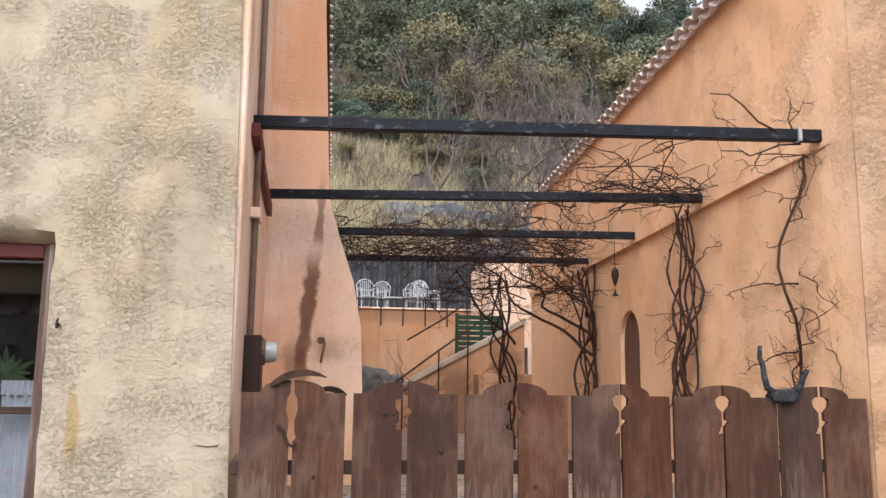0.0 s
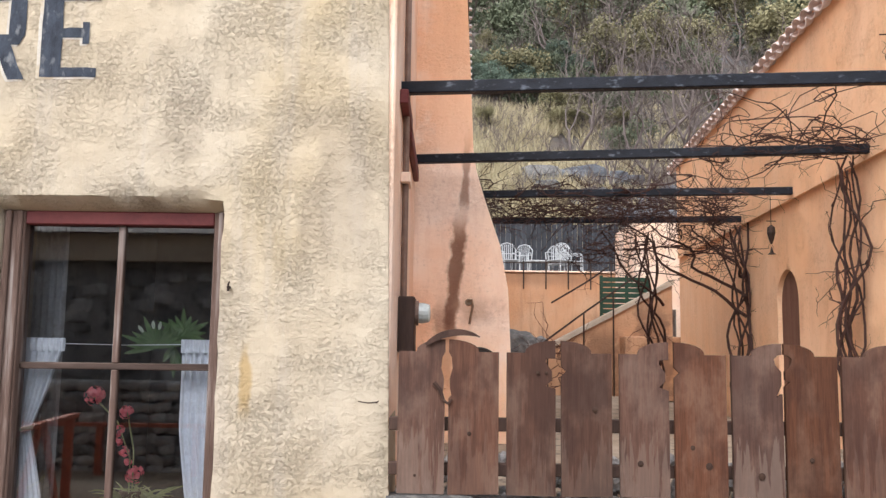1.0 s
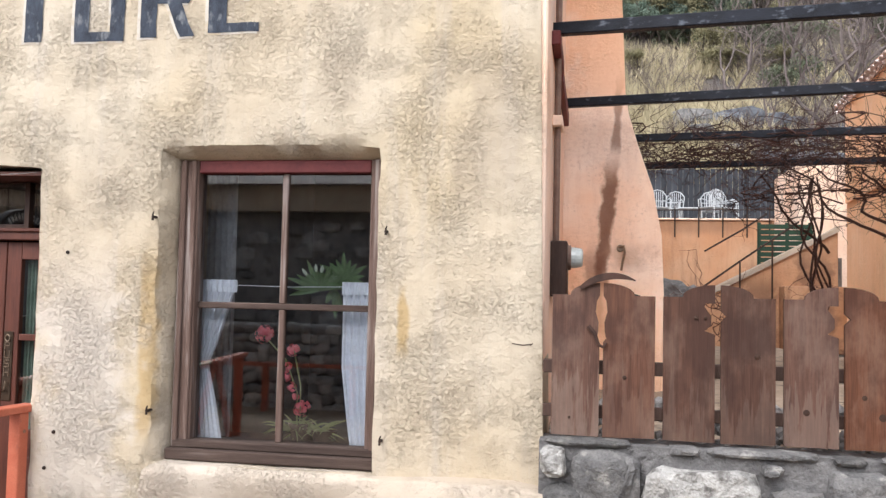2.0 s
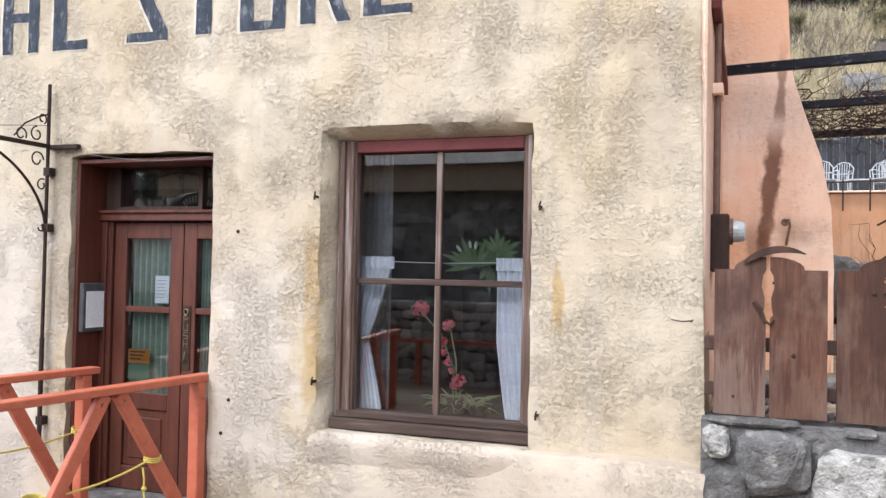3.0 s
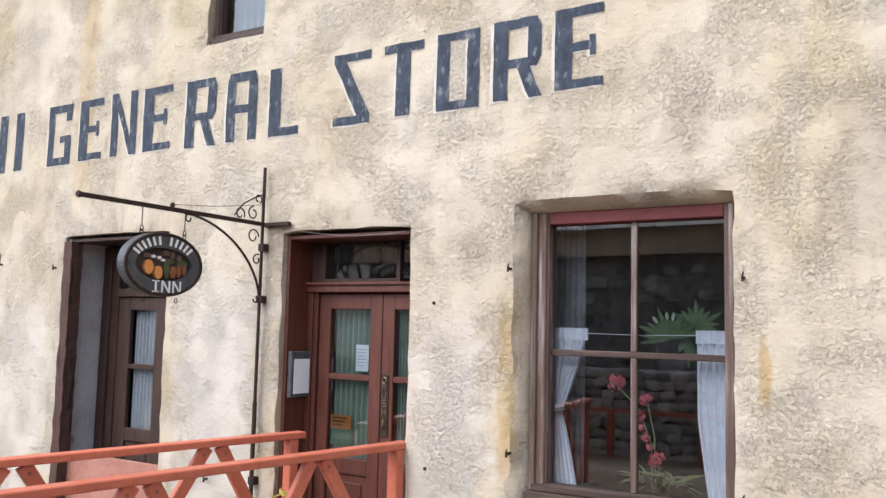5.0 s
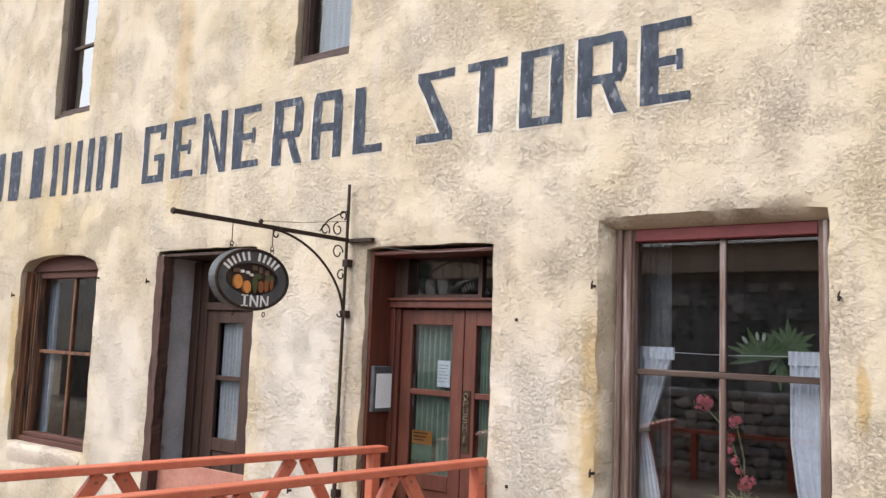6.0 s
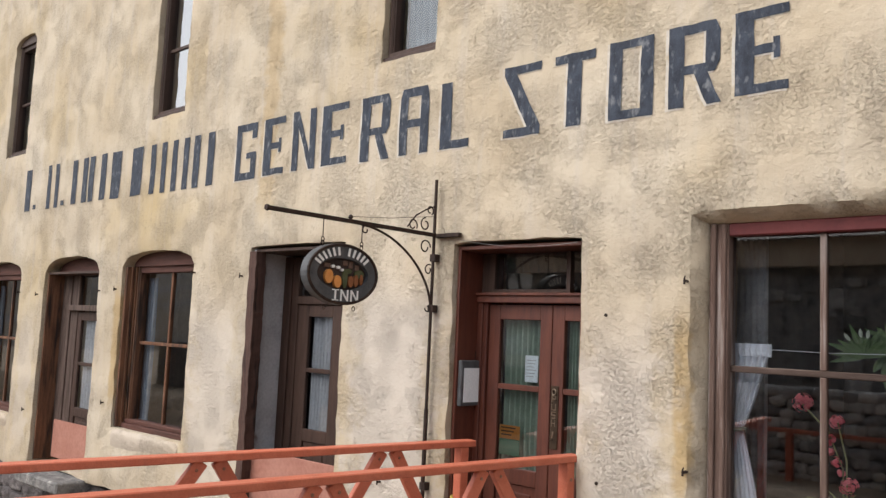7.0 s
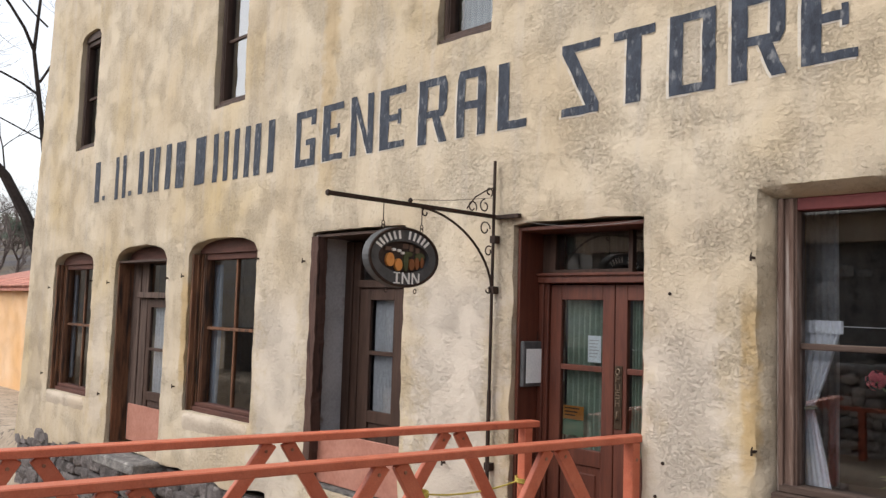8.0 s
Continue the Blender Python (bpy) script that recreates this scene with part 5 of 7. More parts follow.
for cy, cz, a, b, m, d in ((-1.14, 2.125, 0.038, 0.050, POTORANGE, 0.012), (-1.06, 2.092, 0.034, 0.045, POTORANGE, 0.014), (-0.93, 2.10, 0.026, 0.042, POTBROWN, 0.008), (-0.88, 2.11, 0.02, 0.045, POTBROWN, 0.008), (-0.985, 2.12, 0.022, 0.070, POTGREEN, 0.006), (-0.955, 2.175, 0.030, 0.018, POTGREEN, 0.005), (-0.85, 2.16, 0.045, 0.030, POTGREEN, 0.004), (-1.10, 2.20, 0.016, 0.011, SIGNWHITE, 0.006), (-1.05, 2.195, 0.016, 0.011, SIGNWHITE, 0.006), (-1.015, 2.18, 0.014, 0.010, SIGNWHITE, 0.006), (-0.83, 2.12, 0.016, 0.04, POTBROWN, 0.007)):
    part("painted_shape", prism(bmesh.new(), ellipse(a, b, 16, cy, cz), "x", BX + 0.001, BX + 0.012 + d), m, oval)
for i in range(12):
    # a word and a word of plain bars along the upper rim
    if i == 6:
        continue
    a = radians(152 - i * 10.2)
    c = Vector((BX + 0.036, SY + (SA - 0.062) * math.cos(a), SZ + (SB - 0.058) * math.sin(a)))
    bm = box(bmesh.new(), (0, -0.009, -0.030), (0.005, 0.009, 0.030), 0, Matrix.Translation(c) @ Matrix.Rotation(a - math.pi / 2, 4, "X"))
    part("bar", bm, SIGNWHITE, oval)


def stroke_letter(shape, y, z, w, h, x):
    bm = bmesh.new()
    for q in ([((0.4, 0), (0.6, 0), (0.6, 1), (0.4, 1)), ((0.1, 0), (0.9, 0), (0.9, 0.1), (0.1, 0.1)), ((0.1, 0.9), (0.9, 0.9), (0.9, 1), (0.1, 1))] if shape == "I" else [((0, 0), (0.17, 0), (0.17, 1), (0, 1)), ((0.17, 1), (0.17, 0.75), (0.83, 0), (0.83, 0.25)), ((0.83, 0), (1, 0), (1, 1), (0.83, 1))]):
        prism(bm, [(y + u * w, z + v * h) for u, v in q], "x", x, x + 0.005)
    return bm


for shape, y in (("I", -1.125), ("N", -1.04), ("N", -0.945)):
    part("letter", stroke_letter(shape, y, 1.955, 0.074, 0.082, BX + 0.036), SIGNWHITE, oval)
for y in (-1.20, -0.83):
    bm = bmesh.new()
    tube(bm, [(BX, y, 2.535), (BX, y, 2.40)], 0.004, 5)
    for z in (2.385, 2.36):
        tube(bm, [(BX, y + 0.014 * math.cos(a), z + 0.018 * math.sin(a)) for a in [2 * math.pi * i / 10 for i in range(11)]], 0.0035, 5)
    part("hook", bm, IRON, oval)
    bm = bmesh.new()
    tube(bm, [(BX, y * 0.75 - 0.255 + 0.013 * math.cos(a), 1.905 + 0.017 * math.sin(a)) for a in [2 * math.pi * i / 10 for i in range(11)]], 0.0035, 5)
    part("ring", bm, IRON, oval)

# ---- small things on the store front ----
def wall_hook(x, z):
    h = thing("shutter_hook", "small rusty iron shutter hook in the stucco", "hook", group="shutter hooks", at=(x, 0, z))
    part("pin", tube(bmesh.new(), [(x, 0.03, z), (x, -0.035, z)], 0.010, 6), IRON, h)
    part("catch", tube(bmesh.new(), [(x, -0.035, z - 0.022), (x, -0.035, z + 0.015), (x + 0.008, -0.04, z + 0.032)], 0.008, 6, 0.5), IRON, h)


for x, z in ((-3.27, 2.157), (-1.785, 2.08), (-3.26, 0.964), (-1.79, 0.853), (-10.9, 2.12), (-9.12, 2.30), (-11.0, 0.72), (-13.25, 2.05), (-11.33, 2.10), (-15.7, 1.98), (-13.9, 2.08), (-13.35, 0.42), (-15.78, 0.55), (-8.2, 2.25), (-6.0, 0.50)):
    wall_hook(x, z)
for x, z in ((-3.958, 0.573), (-3.86, 1.93), (-3.9, 0.80)):
    tagged(part("nail", lathe(bmesh.new(), [(0.013, 0), (0.011, 0.01), (0.003, 0.014)], (0, 0, 0), 8, pose(x, front(x, z) + 0.002, z, 90)), IRON), "dark nail head in the stucco", "nail", "nail heads")

menu = thing("menu_case", "black glazed menu case on the doorway's brown lining", "notice case", at=(-5.25, 0.2, 1.36))
part("case", boxes(((-5.256, 0.08, 1.19), (-5.215, 0.33, 1.55)), bevel=0.006), SIGNGREY, menu)
PAPER = mat("white_paper", (0.74, 0.79, 0.81), (0.80, 0.84, 0.86), 8, 0.8, 0.0)
part("sheet", boxes(((-5.216, 0.11, 1.22), (-5.211, 0.30, 1.49))), PAPER, menu)
part("wire", tube(bmesh.new(), [(-5.235, 0.26, 1.55), (-5.235, 0.26, 1.63)], 0.003, 5), IRON, menu)
notice = thing("paper_notice", "white printed paper notice taped inside the door glass", "notice", at=(-4.75, 0.34, 1.5))
part("sheet", boxes(((-4.80, 0.356, 1.41), (-4.675, 0.358, 1.615))), PAPER, notice)
for i in range(6):
    part("bar", boxes(((-4.785, 0.3545, 1.575 - i * 0.025), (-4.695 - 0.01 * (i % 3), 0.356, 1.581 - i * 0.025))), GREYPLASTER, notice)
STICKO = mat("orange_sticker", (0.40, 0.15, 0.015), (0.46, 0.20, 0.03), 10, 0.6, 0.0)
STICKG = mat("green_sticker", (0.012, 0.12, 0.07), (0.025, 0.16, 0.10), 10, 0.6, 0.0)
st = thing("door_sticker", "orange sticker with dark print on the door glass", "sticker", at=(-4.95, 0.34, 1.0))
part("sheet", boxes(((-5.03, 0.356, 0.955), (-4.83, 0.358, 1.06))), STICKO, st)
for i in range(3):
    part("bar", boxes(((-5.015, 0.3545, 1.035 - i * 0.027), (-4.87 - 0.02 * i, 0.356, 1.045 - i * 0.027))), KNOT, st)
tagged(part("door_sticker", boxes(((-5.03, 0.356, 0.83), (-4.83, 0.358, 0.95))), STICKG), "green sticker on the door glass", "sticker")
plate = thing("push_plate", "embossed brass push plate on the door's meeting stile", "push plate", at=(-4.5, 0.32, 1.2))
BRASS = mat("dark_tarnished_brass", (0.05, 0.035, 0.025), (0.09, 0.06, 0.04), 20, 0.45, 0.001, 80, metal=0.7)
BRASSHI = mat("worn_brass_edge", (0.20, 0.15, 0.11), (0.28, 0.21, 0.15), 20, 0.4, 0.0, metal=0.7)
part("plate", boxes(((-4.525, 0.322, 0.93), (-4.455, 0.33, 1.40)), bevel=0.003), BRASS, plate)
for ch, z in (("P", 1.28), ("U", 1.22), ("S", 1.16), ("H", 1.10)):
    seg = {"P": ((0, 0, 0, 1), (0, 1, 1, 1), (1, 1, 1, 0.5), (0, 0.5, 1, 0.5)), "U": ((0, 0, 0, 1), (0, 0, 1, 0), (1, 0, 1, 1)), "S": ((0, 1, 1, 1), (0, 0.5, 0, 1), (0, 0.5, 1, 0.5), (1, 0, 1, 0.5), (0, 0, 1, 0)), "H": ((0, 0, 0, 1), (1, 0, 1, 1), (0, 0.5, 1, 0.5))}[ch]
    bm = bmesh.new()
    for a, b, c, d in seg:
        box(bm, (-4.508 + 0.034 * min(a, c) - 0.003, 0.317, z + 0.045 * min(b, d) - 0.003), (-4.508 + 0.034 * max(a, c) + 0.003, 0.322, z + 0.045 * max(b, d) + 0.003))
    part("letter", bm, BRASSHI, plate)
part("ring", tube(bmesh.new(), [(-4.49 + 0.018 * math.cos(a), 0.315, 1.355 + 0.022 * math.sin(a)) for a in [2 * math.pi * i / 12 for i in range(13)]], 0.004, 5), BRASSHI, plate)
part("pull", tube(bmesh.new(), [(-4.505, 0.315, 1.0), (-4.48, 0.29, 1.015), (-4.475, 0.29, 1.04), (-4.49, 0.315, 1.06)], 0.006, 6), BRASSHI, plate)
GALVWIRE = mat("dull_wire", (0.2, 0.19, 0.18), (0.28, 0.27, 0.26), 10, 0.6, 0.0)
tagged(part("slack_wire", tube(bmesh.new(), [(-5.2 + 1.1 * u, -0.012, 2.50 - 0.06 * u - 0.10 * 4 * u * (1 - u) * 0.4) for u in [i / 14 for i in range(15)]], 0.0016, 4), GALVWIRE), "thin slack wire across the doorway head", "wire")

# ---- behind the store window ----
WY = 0.29
curt = thing("cafe_curtain", "white cotton half curtain tied back on a wire", "curtain", group="cafe curtains", at=(-3.0, WY, 1.3))
part("cloth", pleats(-3.105, -2.835, 0.76, 1.725, WY, 6, 0.016, (1.235, 0.30, -1)), CLOTH, curt, "", True)
part("frill", pleats(-3.105, -2.835, 1.70, 1.78, WY - 0.012, 7, 0.012), CLOTH, curt, "", True)
part("tie_back", tube(bmesh.new(), [(-3.062 + 0.055 * math.cos(a), WY + 0.035 * math.sin(a), 1.235 + 0.01 * math.cos(a)) for a in [2 * math.pi * i / 12 for i in range(13)]], 0.014, 6), GREENCLOTH, curt)
curt = thing("cafe_curtain", "white cotton half curtain hanging straight on a wire", "curtain", group="cafe curtains", at=(-2.0, WY, 1.3))
part("cloth", pleats(-2.13, -1.91, 0.76, 1.725, WY, 5, 0.016, (0.70, 0.62, 1)), CLOTH, curt, "", True)
part("frill", pleats(-2.135, -1.91, 1.70, 1.78, WY - 0.012, 7, 0.012), CLOTH, curt, "", True)
tagged(part("curtain_wire", tube(bmesh.new(), [(-3.12, WY, 1.75), (-2.5, WY, 1.742), (-1.89, WY, 1.755)], 0.0025, 5), CLOTH), "white stretched curtain wire", "wire")
tall = thing("tall_curtain", "grey-green long curtain at the window's side", "curtain", at=(-3.05, 0.5, 1.5))
part("cloth", pleats(-3.16, -2.95, 0.70, 2.62, 0.50, 5, 0.02), GREYPLASTER, tall, "", True)
structure("window_shelf", boxes(((-3.2, 0.33, 0.66), (-1.85, 0.70, 0.74)), bevel=0.006), DARKWOOD, "dark wooden shelf inside the store window", "shelf")

LEAF = mat("deep_green_leaf", (0.062, 0.11, 0.042), (0.12, 0.18, 0.078), 12, 0.5, 0.001, 60, spec=0.4)
PALELEAF = mat("yellow_green_grass_leaf", (0.17, 0.21, 0.07), (0.34, 0.36, 0.19), 12, 0.6, 0.001, 60)
PETAL = mat("coral_pink_petal", (0.78, 0.10, 0.15), (0.84, 0.24, 0.27), 30, 0.6, 0.0)


def blade(bm, base, tip, width, droop=0.0, n=6):
    """One narrow leaf, folded slightly along its midrib."""
    base, tip = Vector(base), Vector(tip)
    d = tip - base
    side = d.cross(Vector((0, 1, 0.2))).normalized()
    rows = []
    for i in range(n + 1):
        u = i / n
        c = base + d * u + Vector((0, 0, -droop * u * u))
        w = width * math.sin(math.pi * min(0.98, 0.08 + u * 0.92)) ** 0.8
        rows.append([bm.verts.new(c - side * w / 2), bm.verts.new(c + Vector((0, 0.15 * w, 0))), bm.verts.new(c + side * w / 2)])
    for a, b in zip(rows, rows[1:]):
        for k in (0, 1):
            bm.faces.new((a[k], a[k + 1], b[k + 1], b[k]))


palm = thing("fan_palm", "potted fan palm with broad split green leaves", "plant", at=(-2.15, 0.75, 0.0))
part("stem", tube(bmesh.new(), [(-2.12, 0.80, 0.25), (-2.14, 0.76, 1.0), (-2.16, 0.70, 1.66)], 0.012, 6), LEAF, palm)
PALETIP = mat("pale_leaf_tip", (0.34, 0.38, 0.30), (0.46, 0.50, 0.42), 12, 0.6, 0.0)
for cx, cy, cz, spread, tilt, size in ((-2.36, 0.50, 1.725, 170, 100, 0.23), (-2.20, 0.55, 1.80, 200, 80, 0.20), (-2.26, 0.53, 1.74, 150, 88, 0.16)):
    for i in range(12):
        a = radians(tilt - spread / 2 + spread * i / 11)
        ln = size * (0.86 + 0.14 * math.cos(i * 2.1))
        tip = Vector((cx + ln * math.cos(a), cy - 0.05, cz + ln * math.sin(a)))
        bm = bmesh.new()
        blade(bm, (cx, cy, cz), tip, 0.036, 0.02)
        leaflet = part("leaflet", bm, LEAF, palm)
        if i in (4, 5, 7) and size > 0.22:
            bm = bmesh.new()
            blade(bm, tip + (Vector((cx, cy, cz)) - tip) * 0.30 + Vector((0, -0.008, -0.008)), tip + Vector((0, -0.008, -0.01)), 0.024, 0.0)
            part("pale_tip", bm, PALETIP, leaflet)
for dx, dz in ((0.02, -0.20), (0.07, -0.16), (-0.05, -0.10)):
    bm = bmesh.new()
    blade(bm, (-2.26, 0.53, 1.74), (-2.26 + dx, 0.50, 1.74 + dz), 0.045)
    part("drooping_leaf", bm, LEAF, palm)
POTCLAY = mat("clay_pot", (0.20, 0.08, 0.05), (0.28, 0.12, 0.08), 6, 0.8, 0.001, 40)
part("pot", lathe(bmesh.new(), [(0.13, -0.02), (0.17, 0.28), (0.18, 0.28), (0.18, 0.32), (0.15, 0.32), (0.14, 0.27)], (-2.12, 0.82, 0.0), 18), POTCLAY, palm)

flower = thing("geranium", "leggy geranium with coral pink flower heads on the window shelf", "plant", at=(-2.45, 0.5, 0.74))
for pts in ([(-2.48, 0.5, 0.80), (-2.47, 0.46, 1.05), (-2.55, 0.44, 1.27), (-2.70, 0.43, 1.42)], [(-2.46, 0.5, 0.80), (-2.45, 0.46, 1.1), (-2.50, 0.45, 1.34)], [(-2.44, 0.5, 0.78), (-2.42, 0.45, 0.92)]):
    part("stalk", tube(bmesh.new(), pts, 0.005, 5), PALELEAF, flower)
rng = random.Random(11)
for cx, cz, r, n in ((-2.70, 1.43, 0.062, 54), (-2.50, 1.332, 0.042, 30), (-2.535, 1.22, 0.034, 15), (-2.54, 1.15, 0.028, 9), (-2.50, 1.09, 0.032, 10), (-2.47, 1.03, 0.024, 7), (-2.43, 0.965, 0.062, 30)):
    bm = bmesh.new()
    for i in range(n):
        d = Vector((rng.gauss(0, 1), rng.gauss(0, 1), rng.gauss(0, 1))).normalized()
        c = Vector((cx, 0.44, cz)) + d * r * rng.uniform(0.6, 1)
        u = d.orthogonal().normalized()
        w = d.cross(u)
        s = 0.016
        bm.faces.new([bm.verts.new(c + (u * math.cos(a) + w * math.sin(a)) * s + d * 0.004 * (k % 2)) for k, a in enumerate([2 * math.pi * j / 6 for j in range(6)])])
    part("flower_head", bm, PETAL, flower)
part("pot", lathe(bmesh.new(), [(0.06, 0), (0.08, 0.09), (0.085, 0.09), (0.085, 0.11), (0.07, 0.11), (0.065, 0.09)], (-2.46, 0.52, 0.742), 16), DARKWOOD, flower)
grass = thing("spider_plant", "trailing spider plant with striped narrow leaves on the window shelf", "plant", at=(-2.35, 0.48, 0.75))
for i in range(80):
    a = rng.uniform(0, 2 * math.pi)
    bm = bmesh.new()
    cx = -2.44 + rng.uniform(-0.14, 0.16)
    blade(bm, (cx, 0.48, 0.80), (cx + 0.26 * math.cos(a) * rng.uniform(0.4, 1), 0.48 + 0.08 * math.sin(a), 0.80 + rng.uniform(0.04, 0.17)), 0.013, rng.uniform(0.04, 0.16))
    part("leaf", bm, PALELEAF, grass)
part("pot", lathe(bmesh.new(), [(0.07, 0), (0.09, 0.07), (0.08, 0.07), (0.07, 0.05)], (-2.3, 0.52, 0.742), 16), DARKWOOD, grass)
UPPERCLOTH = mat("dim_blue_cloth", (0.10, 0.14, 0.17), (0.18, 0.23, 0.27), 6, 0.9, 0.001, 60)
BLUECLOTH = mat("dim_blue_grey_cloth", (0.30, 0.34, 0.40), (0.42, 0.47, 0.54), 6, 0.9, 0.001, 60)
for x0, x1, zt in ((-10.80, -10.50, 2.28), (-15.5, -15.36, 2.2)):
    c = thing("long_curtain", "pale blue-grey long curtain inside the arched window", "curtain", group="long curtains", at=(x0, 0.4, 1.4))
    part("cloth", pleats(x0, x1, 0.5, zt, 0.33, 5, 0.03), BLUECLOTH, c, "", True)
for x0, x1 in ((-6.22, -5.66), (-14.9, -14.26)):
    c = thing("upper_curtain", "dim pale curtain inside the upper window", "curtain", group="upper curtains", at=(x0, 0.4, 5))
    part("cloth", pleats(x0, x1, 4.3, 6.0, 0.28, 7, 0.03), UPPERCLOTH, c, "", True)


# ---- things on the store's side wall ----
led = thing("ledger", "dark red boards bolted to the side wall under the beams", "ledger", at=(-0.84, 1.5, 3.4))
part("board", boxes(((-0.857, 0.50, 3.33), (-0.80, 1.25, 3.425)), bevel=0.006), REDWOOD, led)
part("board", boxes(((-0.857, 1.36, 3.31), (-0.81, 3.05, 3.425)), bevel=0.006), REDWOOD, led)
GALV = mat("dull_grey_conduit", (0.16, 0.10, 0.08), (0.26, 0.17, 0.13), 10, 0.6, 0.001, 60, metal=0.4)
pipes = thing("conduit", "brown-painted conduits running down the side wall to the meter", "pipe", at=(-0.82, 0.9, 2.0))
part("pipe", tube(bmesh.new(), [(-0.825, 0.84, 2.08), (-0.825, 0.84, 3.0), (-0.83, 0.80, 8.5)], 0.022, 8), GALV, pipes)
part("pipe", tube(bmesh.new(), [(-0.83, 0.98, 2.08), (-0.83, 0.98, 3.25), (-0.832, 1.10, 3.6), (-0.832, 1.10, 8.5)], 0.014, 8), GALV, pipes)
part("strap", boxes(((-0.857, 0.76, 2.86), (-0.79, 1.03, 2.93)), bevel=0.006), PEACH, pipes)
meter = thing("electric_meter", "brown meter box with a glass-domed meter on the side wall", "meter", at=(-0.8, 0.9, 1.95))
part("box", boxes(((-0.857, 0.76, 1.72), (-0.745, 1.08, 2.09)), bevel=0.008), DARKWOOD, meter)
METERGLASS = mat("pale_meter_glass", (0.42, 0.45, 0.43), (0.52, 0.55, 0.53), 10, 0.25, 0.0, spec=0.6)
part("dome", lathe(bmesh.new(), [(0.07, 0), (0.07, 0.05), (0.062, 0.09), (0.05, 0.10), (0.0001, 0.103)], (0, 0, 0), 18, pose(-0.745, 0.92, 1.985, 0, 90, 0)), METERGLASS, meter)
part("collar", lathe(bmesh.new(), [(0.085, 0), (0.085, 0.02), (0.073, 0.024)], (0, 0, 0), 18, pose(-0.745, 0.92, 1.985, 0, 90, 0)), GALV, meter)
hookt = thing("garden_hook", "pale metal hook on the chimney breast", "hook", at=(-0.32, 3.28, 2.15))
part("plate", lathe(bmesh.new(), [(0.035, 0), (0.03, 0.015)], (0, 0, 0), 10, pose(-0.32, 3.30, 2.19, 90)), BRASSHI, hookt)
part("hook", tube(bmesh.new(), [(-0.33, 3.27, 2.20), (-0.29, 3.25, 2.21), (-0.28, 3.24, 2.15), (-0.30, 3.25, 2.05), (-0.31, 3.26, 1.98)], 0.012, 6), BRASSHI, hookt)
RUBBER = mat("black_hose_rubber", (0.015, 0.012, 0.012), (0.03, 0.025, 0.022), 10, 0.6, 0.0)
hose = thing("garden_hose", "coiled black garden hose hung before the chimney", "hose", at=(-0.45, 3.2, 1.7))
for cx, cz, r, a0, a1 in ((-0.22, 1.55, 0.2, 40, 140), (-0.24, 1.53, 0.2, 40, 150)):
    part("coil", tube(bmesh.new(), [(cx + r * math.cos(radians(a0 + (a1 - a0) * i / 16)), 3.22, cz + r * math.sin(radians(a0 + (a1 - a0) * i / 16))) for i in range(17)], 0.016, 6), RUBBER, hose)

# ---- roof tiles of the neighbouring house ----
def tile_mesh(r0, r1, length, up=True, flat=1.0):
    bm = bmesh.new()
    seg, t = 7, 0.014
    rows = []
    for k, (r, x) in enumerate(((r0, 0.0), (r1, length))):
        for rr in (r, r - t):
            rows.append([bm.verts.new((x, rr * math.cos(math.pi * i / seg), (flat if up else -flat) * rr * math.sin(math.pi * i / seg))) for i in range(seg + 1)])
    a0, b0, a1, b1 = rows
    for i in range(seg):
        bm.faces.new((a0[i], a0[i + 1], a1[i + 1], a1[i]))
        bm.faces.new((b0[i + 1], b0[i], b1[i], b1[i + 1]))
        bm.faces.new((a0[i + 1], a0[i], b0[i], b0[i + 1]))
    for p, q, r, s in ((a0[0], a1[0], b1[0], b0[0]), (a0[-1], b0[-1], b1[-1], a1[-1])):
        bm.faces.new((p, q, r, s))
    return mesh_of(bm, TERRA, True, "tile")


COVER, PAN = tile_mesh(0.112, 0.100, 0.48, True, 0.62), tile_mesh(0.116, 0.104, 0.48, False, 0.62)


def tiled_edge(name, label, start, step, count, rows, pitch, heading):
    """Barrel tiles laid up a slope from an eave that runs along step."""
    roof = tagged(new(name), label, "roof", "", "structure")
    for r in range(rows):
        for i in range(count):
            for data, off, dz in ((COVER, 0.0, 0.012), (PAN, 0.5, 0.0)):
                ob = new("tile", data)
                p = Vector(start) + Vector(step) * (i + off)
                m = Matrix.Translation(p) @ Matrix.Rotation(heading, 4, "Z") @ Matrix.Rotation(-pitch, 4, "Y") @ Matrix.Translation((0.40 * r + 0.02 * noise.noise((i * 3.1, r, off)), 0, dz + 0.014 * r + 0.008 * noise.noise((i * 1.7, r * 5, off))))
                ob.matrix_basis = m
                ob.parent = roof
    return roof


tiled_edge("roof_house", "weathered terracotta barrel tiles along the house eave", (2.78, -0.2, 5.12), (0.0765 * 0.24, 0.24, 0), 47, 3, radians(28), radians(-4))
slab = prism(bmesh.new(), [(2.95, 5.235), (7.2, 7.49), (7.2, 7.57), (2.95, 5.275)], "y", -0.2, 10.7)
for v in slab.verts:
    v.co.x += 0.076 * v.co.y
structure("roof_slab_house", slab, DARKWOOD, "dark boarding under the roof tiles", "roof")
edge = tagged(new("roof_rear_wing"), "dark eave with small pale tile ends along the store's rear wing", "roof", "", "structure")
part("eave_board", prism(bmesh.new(), [(-0.86, 4.12), (-0.345, 4.12), (-0.015, 14.4), (-0.86, 14.4)], "z", 6.53, 6.57), DARKWOOD, edge)
SMALLTILE = tile_mesh(0.035, 0.04, 0.22)
